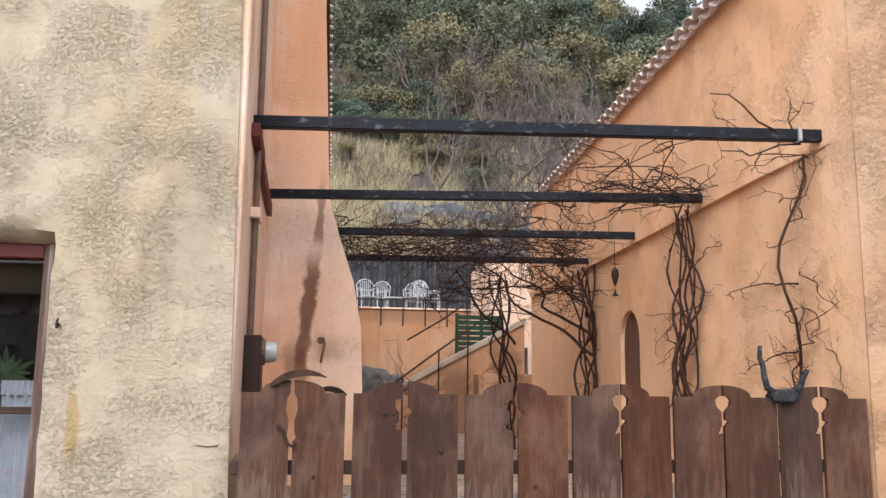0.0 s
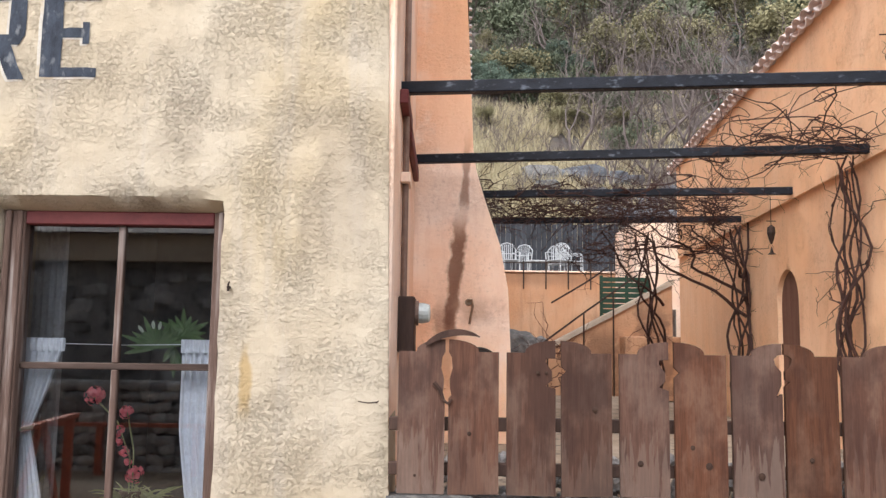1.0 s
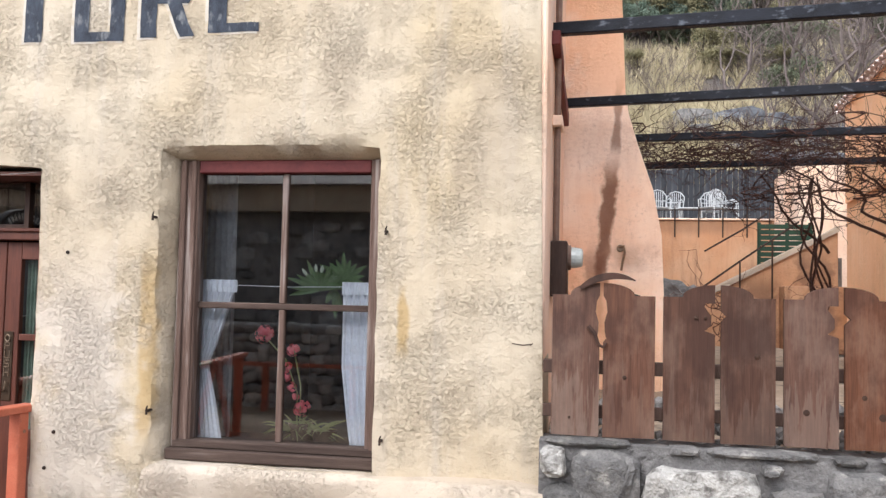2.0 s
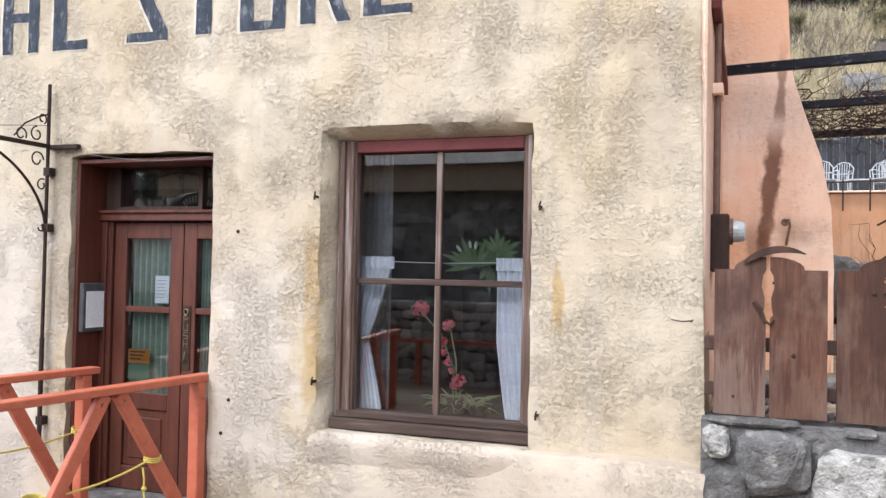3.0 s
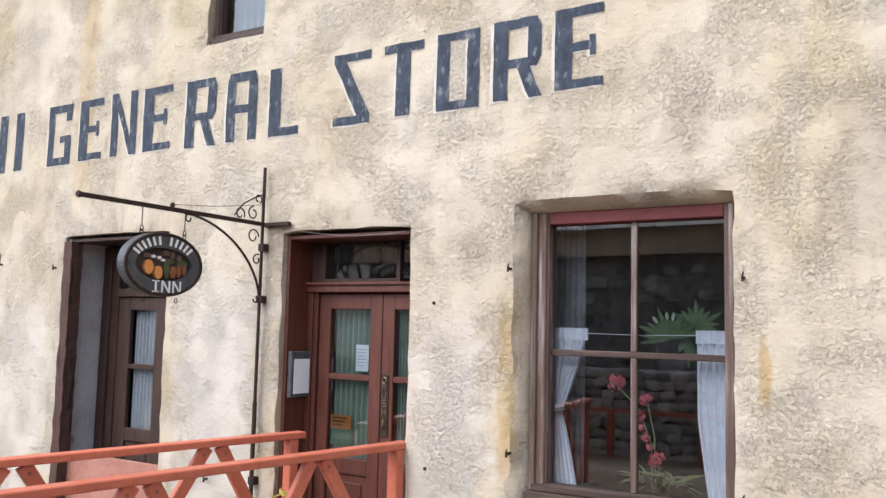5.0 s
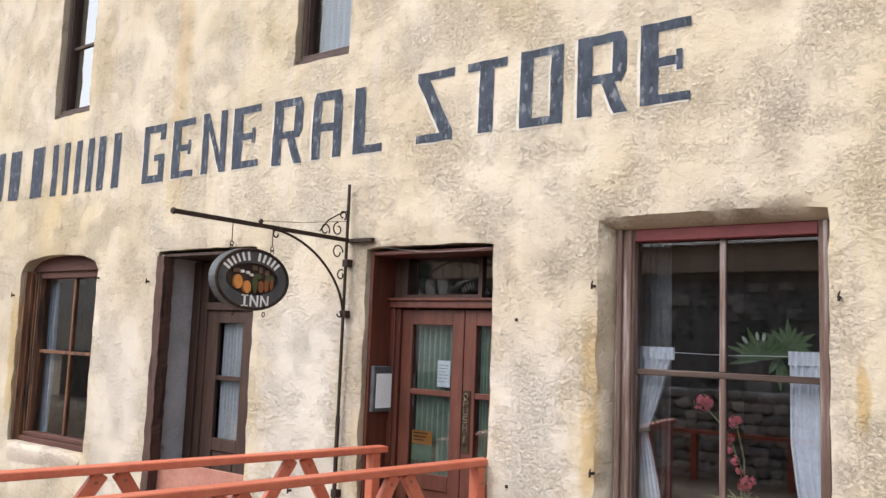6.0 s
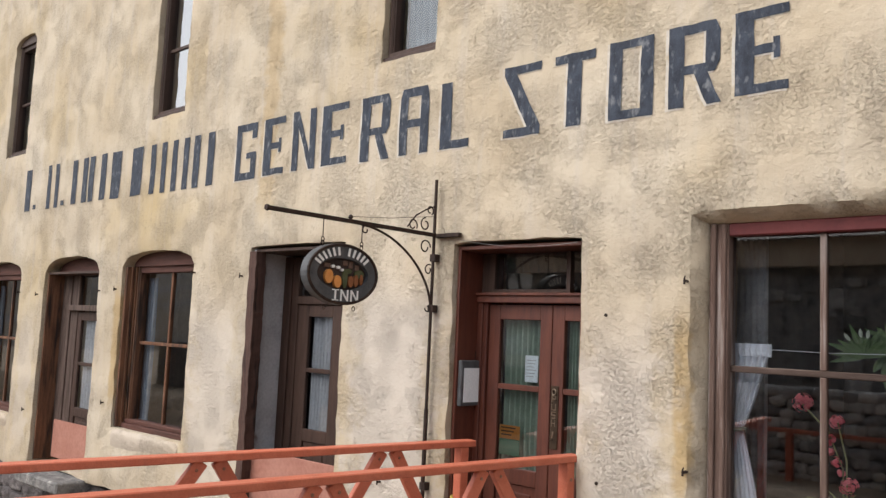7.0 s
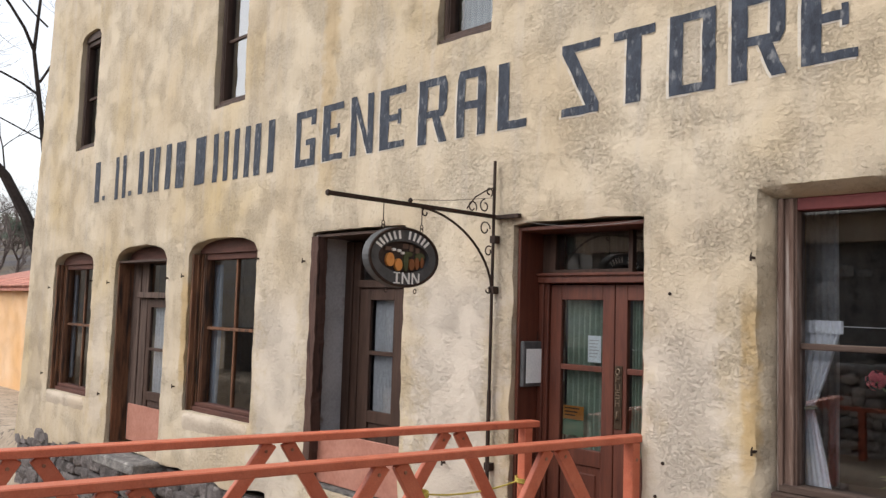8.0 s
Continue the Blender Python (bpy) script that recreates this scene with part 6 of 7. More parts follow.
for i in range(32):
    ob = new("tile", SMALLTILE)
    y = 4.2 + i * 0.32
    ob.matrix_basis = Matrix.Translation((-0.309 + 0.0322 * (y - 4.1), y, 6.52)) @ Matrix.Rotation(math.pi, 4, "Z") @ Matrix.Rotation(radians(-14), 4, "Y")
    ob.parent = edge

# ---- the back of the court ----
structure("terrace_wall", boxes(((0.2, 18.0, 0.8), (4.30, 18.25, 3.80)), bevel=0.03), SHADEORANGE, "orange stucco retaining wall of the terrace", "wall")
structure("terrace_floor", boxes(((-1.5, 18.25, 0.8), (8.0, 22.6, 3.77))), MORTAR, "plain paved terrace behind the court", "floor")
structure("terrace_coping", boxes(((0.15, 17.95, 3.80), (4.35, 18.3, 3.85)), bevel=0.015), PEACH, "pale coping along the terrace wall", "coping")
DARKBOARD = mat("dark_blue_grey_boards", (0.022, 0.024, 0.03), (0.045, 0.047, 0.055), 3, 0.8, 0.001, 30, stretch=(6, 6, 0.6), rand=0.3)
back = thing("board_fence", "dark weathered board fence behind the terrace", "fence", at=(2.5, 22.4, 3.8))
for i in range(34):
    x = -0.6 + i * 0.165
    part("board", boxes(((x, 22.35, 3.77), (x + 0.152, 22.38, 5.75 + 0.06 * rng.random()))), DARKBOARD, back)
for z in (4.1, 4.9):
    part("fence_rail", boxes(((-0.6, 22.38, z), (5.0, 22.44, z + 0.1))), DARKBOARD, back)
posts = thing("terrace_railing", "thin black iron posts and rail along the terrace edge", "railing", at=(2, 18.1, 3.8))
for x in (0.95, 1.55, 2.15, 2.75, 3.35, 3.9):
    part("post", tube(bmesh.new(), [(x, 17.93, 3.35), (x, 17.93, 4.15)], 0.018, 6), IRON, posts)
part("rail", tube(bmesh.new(), [(0.6, 17.93, 4.05), (4.3, 17.93, 4.08)], 0.016, 6), IRON, posts)

WHITEMETAL = mat("white_painted_iron", (0.38, 0.39, 0.40), (0.52, 0.53, 0.54), 8, 0.5, 0.0, spec=0.4)


def garden_chair():
    c = thing("garden_chair", "white wrought-iron garden chair on the terrace", "chair", group="garden chairs")
    part("seat", boxes(((-0.24, -0.22, 0.43), (0.24, 0.22, 0.45)), bevel=0.005), WHITEMETAL, c)
    for x in (-0.22, 0.22):
        for y in (-0.2, 0.2):
            part("leg", tube(bmesh.new(), [(x, y, 0.43), (x * 1.08, y * 1.1, 0.0)], 0.016, 6), WHITEMETAL, c)
        part("arm", tube(bmesh.new(), [(x, 0.22, 0.68), (x * 1.12, 0.0, 0.70), (x * 1.1, -0.2, 0.66), (x, -0.2, 0.44)], 0.014, 6), WHITEMETAL, c)
    bm = tube(bmesh.new(), [(-0.22, 0.22, 0.43), (-0.25, 0.27, 0.80), (-0.15, 0.28, 0.93), (0, 0.28, 0.97), (0.15, 0.28, 0.93), (0.25, 0.27, 0.80), (0.22, 0.22, 0.43)], 0.016, 6)
    back_frame = part("backrest", bm, WHITEMETAL, c)
    for x in (-0.15, -0.09, -0.03, 0.03, 0.09, 0.15):
        part("spindle", tube(bmesh.new(), [(x * 0.9, 0.23, 0.45), (x, 0.27, 0.92)], 0.011, 5), WHITEMETAL, back_frame)
    part("cross_bar", tube(bmesh.new(), [(-0.24, 0.25, 0.66), (0.24, 0.25, 0.66)], 0.012, 5), WHITEMETAL, back_frame)
    return c


chair = garden_chair()
chair.matrix_basis = pose(1.25, 18.9, 3.77, 0, 0, 12)
for x, y, a in ((1.62, 19.3, -20), (2.55, 18.8, -35), (2.95, 19.0, 30), (3.2, 19.6, 80), (2.7, 19.9, 170)):
    copy_thing(chair, pose(x, y, 3.77, 0, 0, a))
tab = thing("garden_table", "low white iron table between the garden chairs", "table", at=(2.05, 19.0, 3.77))
part("tabletop", boxes(((1.75, 18.75, 4.18), (2.38, 19.25, 4.22)), bevel=0.01), WHITEMETAL, tab)
for x in (1.8, 2.33):
    for y in (18.8, 19.2):
        part("leg", tube(bmesh.new(), [(x, y, 4.18), (x, y, 3.77)], 0.018, 6), WHITEMETAL, tab)
GREENPAINT = mat("dark_green_slat_paint", (0.012, 0.034, 0.022), (0.022, 0.055, 0.032), 5, 0.6, 0.001, 30)
gate = thing("slatted_gate", "dark green slatted gate beside the terrace", "gate", at=(3.3, 13.52, 2.8))
for i in range(8):
    z = 2.42 + i * 0.115
    part("slat", boxes(((2.80, 13.53, z), (3.88, 13.55, z + 0.095))), GREENPAINT, gate)
for x in (2.80, 3.35, 3.80):
    part("stile", boxes(((x, 13.55, 0.86), (x + 0.07, 13.59, 3.36))), GREENPAINT, gate)
structure("annex", boxes(((3.62, 13.6, 0.8), (7.5, 16.0, 4.62)), bevel=0.04), PEACH, "peach stucco annex behind the house", "wall")
structure("stair_parapet", prism(bmesh.new(), [(1.35, 0.8), (1.35, 1.62), (1.62, 1.80), (3.95, 3.05), (3.95, 0.8)], "y", 12.0, 12.28), SHADEORANGE, "peach stucco parapet rising along the court stairs", "wall")
structure("stair_coping", prism(bmesh.new(), [(1.30, 1.62), (1.30, 1.72), (1.60, 1.90), (3.97, 3.16), (3.97, 3.06), (1.62, 1.805), (1.35, 1.63)], "y", 11.95, 12.33), PLINTH, "pale rounded coping on the stair parapet", "coping")
structure("stair_ledge", boxes(((2.9, 11.5, 0.8), (4.0, 12.0, 2.02)), bevel=0.02), SHADEORANGE, "low peach stucco ledge beside the stairs", "ledge")
steps = tagged(new("stairs"), "plain steps rising behind the stair parapet", "stairs", "", "structure")
for i in range(10):
    part("step", boxes(((1.5 + i * 0.26, 12.3, 0.8), (1.5 + (i + 1) * 0.26, 13.5, 1.05 + i * 0.17))), MORTAR, steps)
hand = thing("handrail", "thin rusty iron handrail slanting over the stairs", "railing", at=(2.3, 11, 2))
part("rail", tube(bmesh.new(), [(0.9, 10.6, 1.62), (2.1, 11.4, 2.45), (3.3, 12.2, 3.25)], 0.02, 6), IRON, hand)
part("rail", tube(bmesh.new(), [(1.75, 13.6, 2.75), (2.5, 13.6, 3.2), (3.0, 13.6, 3.55)], 0.02, 6), IRON, hand)
for x, y, z in ((1.35, 10.9, 1.93), (2.1, 11.4, 2.43), (2.75, 11.83, 2.86)):
    part("post", tube(bmesh.new(), [(x, y, 0.86), (x, y, z)], 0.016, 6), IRON, hand)
for i, (x, y, w, h) in enumerate(((0.75, 12.5, 1.1, 1.3), (0.4, 11.5, 0.8, 0.9), (1.3, 13.2, 0.7, 1.2))):
    tagged(part("boulder", rock(x, y, 0.86 + h / 2, w, w, h, 70 + i, 0.2, 3), STONE), "grey weathered boulder in the court", "rock", "boulders")

# ---- grapevines ----
VINE = mat("dark_vine_bark", (0.028, 0.014, 0.012), (0.07, 0.035, 0.028), 14, 0.9, 0.002, 60, stretch=(4, 4, 1))
TWIG = mat("red_brown_twig", (0.055, 0.022, 0.018), (0.11, 0.05, 0.038), 14, 0.8, 0.001, 60)
vr = random.Random(21)


def crooked(a, b, n, wander, seed, sag=0.0):
    """A wandering line of points from a to b."""
    a, b = Vector(a), Vector(b)
    pts = []
    for i in range(n + 1):
        u = i / n
        e = math.sin(math.pi * u) ** 0.6
        w = Vector((noise.noise((u * 3.1 + seed, 0.3, 0)), noise.noise((u * 3.1 + seed, 5.1, 0)), 0.4 * noise.noise((u * 3.1 + seed, 9.7, 0)))) * wander * e
        pts.append(a.lerp(b, u) + w + Vector((0, 0, -sag * 4 * u * (1 - u))))
    return pts


def twigs(bm, pts, count, length, r, flat=None):
    for _ in range(count):
        p = vr.choice(pts[1:])
        d = Vector((vr.gauss(0, 1), vr.gauss(0, 0.8), vr.gauss(0.1, 0.8))).normalized()
        if flat is not None:
            d = (d - flat * d.dot(flat) * 0.8).normalized()
        ln = length * vr.uniform(0.4, 1.0)
        line = crooked(p, p + d * ln, 6, ln * 0.35, vr.random() * 90, ln * 0.08)
        tube(bm, line, r, 4, 0.35)
        for _ in range(2):
            q = vr.choice(line[2:])
            e = (d + Vector((vr.gauss(0, 0.8), vr.gauss(0, 0.8), vr.gauss(0, 0.8)))).normalized()
            tube(bm, crooked(q, q + e * ln * 0.35, 3, ln * 0.08, vr.random() * 90), r * 0.55, 3, 0.4)


def grapevine(base, top, stems, spread, twig_count, thick, label):
    v = thing("grapevine", label, "vine", group="grapevines", at=tuple(base))
    lines = []
    for k in range(stems):
        a = Vector(base) + Vector((vr.uniform(-0.03, 0.03), vr.uniform(-0.08, 0.08), 0))
        b = Vector(top) + Vector((vr.uniform(-0.2, 0.05), vr.uniform(-spread, spread), vr.uniform(-0.05, 0.05)))
        pts = crooked(a, b, 16, 0.34 * vr.uniform(0.6, 1.2), vr.random() * 50)
        for p in pts:
            p.x = min(p.x, right_x(p.y) - 0.03)
        lines += pts
        part("stem", tube(bmesh.new(), pts, thick * vr.uniform(0.7, 1.1), 6, 0.6), VINE, v)
    bm = bmesh.new()
    twigs(bm, lines, twig_count, 0.6, 0.006, Vector((1, 0, 0)))
    for w in bm.verts:
        w.co.x = min(w.co.x, right_x(w.co.y) - 0.012)
    tagged(part("twig_spray", bm, TWIG, v), kind="stuff")
    return v


def on_wall(y, off=0.05):
    return right_x(y) - off


grapevine((on_wall(0.75), 0.75, 0.88), (on_wall(0.38), 0.38, 3.42), 1, 0.02, 14, 0.016, "thin bare grapevine climbing the orange wall to the first beam")
grapevine((on_wall(2.55), 2.55, 0.88), (on_wall(2.55), 2.62, 3.45), 8, 0.30, 26, 0.015, "many-stemmed bare grapevine twisting up the orange wall")
grapevine((on_wall(6.0, 0.12), 6.0, 0.88), (on_wall(6.2), 6.2, 3.4), 7, 0.2, 14, 0.022, "thick bare grapevine climbing beside the niche")
grapevine((2.62, 7.6, 0.88), (2.45, 7.3, 3.35), 6, 0.35, 16, 0.02, "bare grapevine trunk leaning under the pergola")
arms = thing("grapevine", "bare grapevine branch reaching across under the beams", "vine", group="grapevines", at=(3.3, 6.0, 2.4))
for a, b in (((3.3, 6.0, 2.2), (1.75, 6.1, 3.4)), ((3.3, 6.0, 2.45), (2.2, 6.4, 3.4)), ((2.6, 7.4, 2.4), (1.6, 6.8, 3.4)), ((3.3, 6.05, 2.7), (2.7, 6.3, 3.4))):
    part("stem", tube(bmesh.new(), crooked(a, b, 14, 0.35, vr.random() * 60), 0.022, 6, 0.5), VINE, arms)


def tangle(name, label, x0, x1, y0, y1, z0, z1, count, length, r, runs, hump=0.12):
    bm = bmesh.new()
    pts = []
    for _ in range(runs):
        y = vr.uniform(y0, y1)
        xa = vr.uniform(x0, x1)
        xb = xa + vr.choice((-1, 1)) * vr.uniform(0.5, 1.5)
        xb = min(max(xb, x0 - 0.2), x1 + 0.15)
        line = crooked((xa, y, vr.uniform(z0, z1)), (xb, y + vr.uniform(-0.9, 0.9), vr.uniform(z0, z1)), 14, 0.55, vr.random() * 70, -vr.uniform(-0.05, hump))
        tube(bm, line, r * vr.uniform(1.0, 2.0), 5, 0.5)
        pts += line
    twigs(bm, pts, count, length, r)
    for w in bm.verts:
        w.co.x = min(w.co.x, right_x(w.co.y) - 0.012)
    ob = tagged(part("vine_tangle", bm, VINE), label, "vine", "", "stuff")
    return ob


tangle("vine_tangle", "tangle of bare vine canes over the rear pergola beams", -0.1, 2.9, 4.1, 6.6, 3.42, 3.62, 420, 0.8, 0.0055, 46)
tangle("vine_tangle", "heap of bare vine canes over the second beam", 1.7, 3.05, 2.05, 2.7, 3.46, 3.56, 60, 0.55, 0.0042, 24, 0.40)
loose = thing("grapevine", "loose bare vine canes around the first beam's end", "vine", group="grapevines", at=(2.8, 0.33, 3.5))
for pts, r in (([(2.84, 0.33, 3.47), (2.66, 0.30, 3.52), (2.52, 0.30, 3.58), (2.42, 0.32, 3.70), (2.33, 0.33, 3.77), (2.20, 0.35, 3.775)], 0.009), ([(2.80, 0.34, 3.54), (2.76, 0.33, 3.62), (2.79, 0.33, 3.72), (2.78, 0.33, 3.76)], 0.006), ([(2.77, 0.33, 3.60), (2.85, 0.33, 3.68), (2.88, 0.33, 3.76)], 0.004), ([(2.86, 0.36, 3.46), (2.66, 0.28, 3.42), (2.52, 0.28, 3.36), (2.44, 0.28, 3.33), (2.38, 0.28, 3.36), (2.24, 0.3, 3.36)], 0.008), ([(2.52, 0.28, 3.36), (2.47, 0.28, 3.28), (2.49, 0.28, 3.22)], 0.005), ([(2.86, 0.36, 3.38), (2.70, 0.33, 3.37), (2.55, 0.33, 3.36)], 0.005), ([(2.38, 0.30, 3.52), (2.30, 0.32, 3.58), (2.22, 0.32, 3.60)], 0.004), ([(2.98, 0.25, 3.42), (2.90, 0.28, 3.36), (2.92, 0.28, 3.28)], 0.005)):
    part("cane", tube(bmesh.new(), pts, r, 5, 0.45), VINE, loose)
    bm = bmesh.new()
    twigs(bm, [Vector(p) for p in pts], 3, 0.16, 0.003, Vector((0, 1, 0)))
    tagged(part("twig_spray", bm, TWIG, loose), kind="stuff")
tangle("vine_tangle", "bare canes hanging below the rear beams", 1.5, 3.1, 5.6, 7.4, 2.7, 3.4, 130, 0.7, 0.006, 16)
shrub = tagged(part("dry_shrub", (lambda b: (twigs(b, [Vector((1.2, 8.2, 1.1 + 0.1 * i)) for i in range(8)], 26, 0.75, 0.008), b)[1])(bmesh.new()), TWIG), "bare reddish shrub in the court", "shrub")
side = thing("grapevine", "long thin side canes spreading flat over the orange wall", "vine", group="grapevines", at=(on_wall(0.7), 0.7, 2.3))
for (ya, za), (yb, zb), r in (((0.62, 2.52), (1.75, 2.58), 0.008), ((0.58, 2.60), (0.12, 2.30), 0.005), ((0.66, 2.05), (1.45, 1.93), 0.008), ((0.70, 1.75), (0.62, 2.08), 0.009), ((0.60, 2.36), (0.30, 2.05), 0.005), ((0.30, 2.05), (0.16, 1.72), 0.004), ((0.64, 2.35), (0.72, 2.16), 0.006), ((2.4, 2.55), (3.6, 2.25), 0.007), ((2.5, 2.9), (1.9, 3.05), 0.006), ((2.6, 2.1), (3.3, 1.95), 0.006), ((0.45, 3.40), (0.62, 2.95), 0.006)):
    line = crooked((on_wall(ya), ya, za), (on_wall(yb), yb, zb), 10, 0.16, vr.random() * 80, -0.02)
    for p in line:
        p.x = min(p.x, right_x(p.y) - 0.012)
    cane = part("cane", tube(bmesh.new(), line, r, 5, 0.4), VINE, side)
    bm = bmesh.new()
    twigs(bm, line, 6, 0.22, r * 0.45, Vector((1, 0, 0)))
    for w in bm.verts:
        w.co.x = min(w.co.x, right_x(w.co.y) - 0.012)
    tagged(part("twig_spray", bm, TWIG, cane), kind="stuff")
ch = thing("wind_chime", "small rusty wind chime hanging from the third beam", "wind chime", at=(2.96, 4.15, 3.4))
part("cord", tube(bmesh.new(), [(2.96, 4.22, 3.43), (2.96, 4.22, 3.12)], 0.004, 4), IRON, ch)
part("bell", lathe(bmesh.new(), [(0.006, 0.12), (0.04, 0.09), (0.045, 0.03), (0.025, -0.05), (0.008, -0.09)], (2.96, 4.22, 3.0), 10), IRON, ch)
part("vane", lathe(bmesh.new(), [(0.004, 0.08), (0.02, 0.02), (0.045, 0.0)], (2.96, 4.22, 2.80), 8), IRON, ch)
part("bar", tube(bmesh.new(), [(2.91, 4.22, 3.16), (3.01, 4.22, 3.16)], 0.006, 4), IRON, ch)
fork = thing("forked_post", "grey weathered forked branch and bracket fixed on the fence", "post", at=(2.36, -0.08, 1.75))
GREYBARK = mat("grey_weathered_bark", (0.012, 0.012, 0.015), (0.055, 0.055, 0.062), 24, 0.9, 0.012, 50, c3=(0.15, 0.15, 0.16), c3scale=18, c3lo=0.62)
part("prong", tube(bmesh.new(), [(2.34, -0.09, 1.74), (2.27, -0.09, 1.79), (2.255, -0.09, 1.85), (2.247, -0.09, 1.92), (2.228, -0.09, 1.97), (2.235, -0.09, 2.04)], 0.022, 6, 0.6), GREYBARK, fork)
part("prong", tube(bmesh.new(), [(2.38, -0.09, 1.74), (2.44, -0.09, 1.77), (2.49, -0.09, 1.81), (2.505, -0.09, 1.85), (2.535, -0.09, 1.90)], 0.026, 6, 0.6), GREYBARK, fork)
part("block", rock(2.37, -0.08, 1.745, 0.17, 0.09, 0.085, 7, 0.3, 2), GREYBARK, fork)
part("cleat", boxes(((2.335, -0.09, 0.95), (2.362, -0.073, 1.73)), bevel=0.004), KNOT, fork)

horn = thing("carved_horn", "dark weathered horn-shaped carving fixed over two fence boards", "ornament", at=(-0.62, -0.09, 1.75))
HORN = mat("dark_weathered_carving", (0.030, 0.016, 0.012), (0.070, 0.036, 0.026), 14, 0.85, 0.003, 50)
for centre, r, a0, a1, thick in (((-0.46, 1.56), 0.28, 132, 66, 0.020),):
    n = 22
    arc_pts = [(radians(a0 + (a1 - a0) * i / n), thick * math.sin(math.pi * min(0.97, 0.10 + 0.9 * i / n)) ** 0.7) for i in range(n + 1)]
    outline = [(centre[0] + (r + w) * math.cos(a), centre[1] + (r + w) * math.sin(a)) for a, w in arc_pts] + [(centre[0] + (r - w) * math.cos(a), centre[1] + (r - w) * math.sin(a)) for a, w in arc_pts[::-1]]
    part("prong", prism(bmesh.new(), outline, "y", -0.094, -0.079), HORN, horn)
part("hook", tube(bmesh.new(), [(-0.60, -0.088, 1.56), (-0.565, -0.09, 1.52), (-0.545, -0.09, 1.46), (-0.52, -0.09, 1.445), (-0.50, -0.09, 1.47)], 0.014, 6, 0.5), HORN, horn)
STRAP = mat("dull_grey_metal_strap", (0.30, 0.30, 0.31), (0.48, 0.48, 0.48), 12, 0.6, 0.001, 40, metal=0.3)
tagged(part("beam_strap", boxes(((2.80, 0.265, 3.455), (2.823, 0.352, 3.552)), bevel=0.003), STRAP), "white strap round the first beam's end", "strap")


def gravel_bank():
    """Loose pale stones heaped behind the fence."""
    gr = random.Random(51)
    bm = bmesh.new()
    for _ in range(420):
        x, y = gr.uniform(-0.8, 2.75), gr.uniform(0.10, 0.55)
        r = gr.uniform(0.018, 0.05)
        c = Vector((x, y, 0.86 + 0.42 * (y - 0.05) + gr.uniform(-0.01, 0.02)))
        made = bmesh.ops.create_icosphere(bm, subdivisions=1, radius=r, matrix=Matrix.Translation(c))
        for v in made["verts"]:
            v.co += Vector((noise.noise(v.co * 30), noise.noise(v.co * 30 + Vector((9, 0, 0))), noise.noise(v.co * 30 + Vector((0, 9, 0))))) * r * 0.5
            v.co.z = max(v.co.z, 0.85)
    return tagged(part("gravel", bm, mat("mixed_grey_gravel", (0.16, 0.15, 0.145), (0.42, 0.40, 0.385), 14, 0.9, 0.004, 60)), "loose grey and white stones heaped behind the fence", "gravel", "", "stuff")


gravel_bank()

# ---- the hillside and far trees ----
HILL = mat("dry_grass_hillside", (0.080, 0.068, 0.055), (0.15, 0.122, 0.092), 0.25, 0.95, 0.05, 2, c3=(0.105, 0.10, 0.108), c3scale=0.16, c3lo=0.5)


def slope_of(az):
    """How steeply the hills rise towards a bearing (degrees from +x)."""
    stops = ((-180, 0.10), (-120, 0.16), (-60, 0.17), (0, 0.30), (50, 0.52), (66, 0.54), (78, 0.60), (100, 0.66), (140, 0.30), (165, 0.13), (180, 0.10))
    for (a, p), (b, q) in zip(stops, stops[1:]):
        if a <= az <= b:
            return p + (q - p) * (az - a) / (b - a)


def hill_height(x, y):
    r, az = math.hypot(x, y), math.degrees(math.atan2(y, x))
    north = max(0.0, math.sin(math.radians(az)))
    r0 = 40 - 15.5 * north ** 3
    rise = max(0.0, r - r0)
    h = slope_of(az) * rise * (1 - 0.0007 * rise)
    return -0.85 + (4.2 * min(1, max(0, (r - r0 + 6) / 6)) if north > 0.85 else 0) + h + min(rise, 20) / 20 * (1.5 * noise.noise((x * 0.05, y * 0.05, 0)) + 0.5 * noise.noise((x * 0.2, y * 0.2, 4)))


def hillside():
    bm = bmesh.new()
    rs = [24, 26, 28, 30, 33, 36, 40, 45, 50, 56, 63, 70, 80, 90, 100, 115, 130, 150, 170, 200, 240]
    azs = [-180 + i * 4 for i in range(45)] + [i * 3 for i in range(60)]
    grid = [[bm.verts.new((r * math.cos(radians(a)), r * math.sin(radians(a)), hill_height(r * math.cos(radians(a)), r * math.sin(radians(a))))) for r in rs] for a in azs]
    for i in range(len(azs)):
        for j in range(len(rs) - 1):
            k = (i + 1) % len(azs)
            bm.faces.new((grid[i][j], grid[k][j], grid[k][j + 1], grid[i][j + 1]))
    return structure("hillside", bm, HILL, "steep dry grass hillside with dark rocky patches", "hill", True)


hillside()
BARK = mat("grey_brown_bark", (0.05, 0.038, 0.03), (0.10, 0.08, 0.065), 6, 0.95, 0.01, 20)
PALEBARK = mat("pale_grey_twig_bark", (0.098, 0.077, 0.071), (0.175, 0.142, 0.132), 6, 0.95, 0.0)
OAK = mat("dark_oak_leaf", (0.064, 0.078, 0.046), (0.14, 0.155, 0.096), 0.9, 0.7, 0.0, rand=0.3)
OLIVE = mat("olive_oak_leaf", (0.135, 0.125, 0.065), (0.25, 0.22, 0.12), 0.9, 0.7, 0.0, rand=0.25)
PINE = mat("blue_green_pine_leaf", (0.058, 0.084, 0.062), (0.112, 0.145, 0.108), 0.9, 0.7, 0.0, rand=0.25)
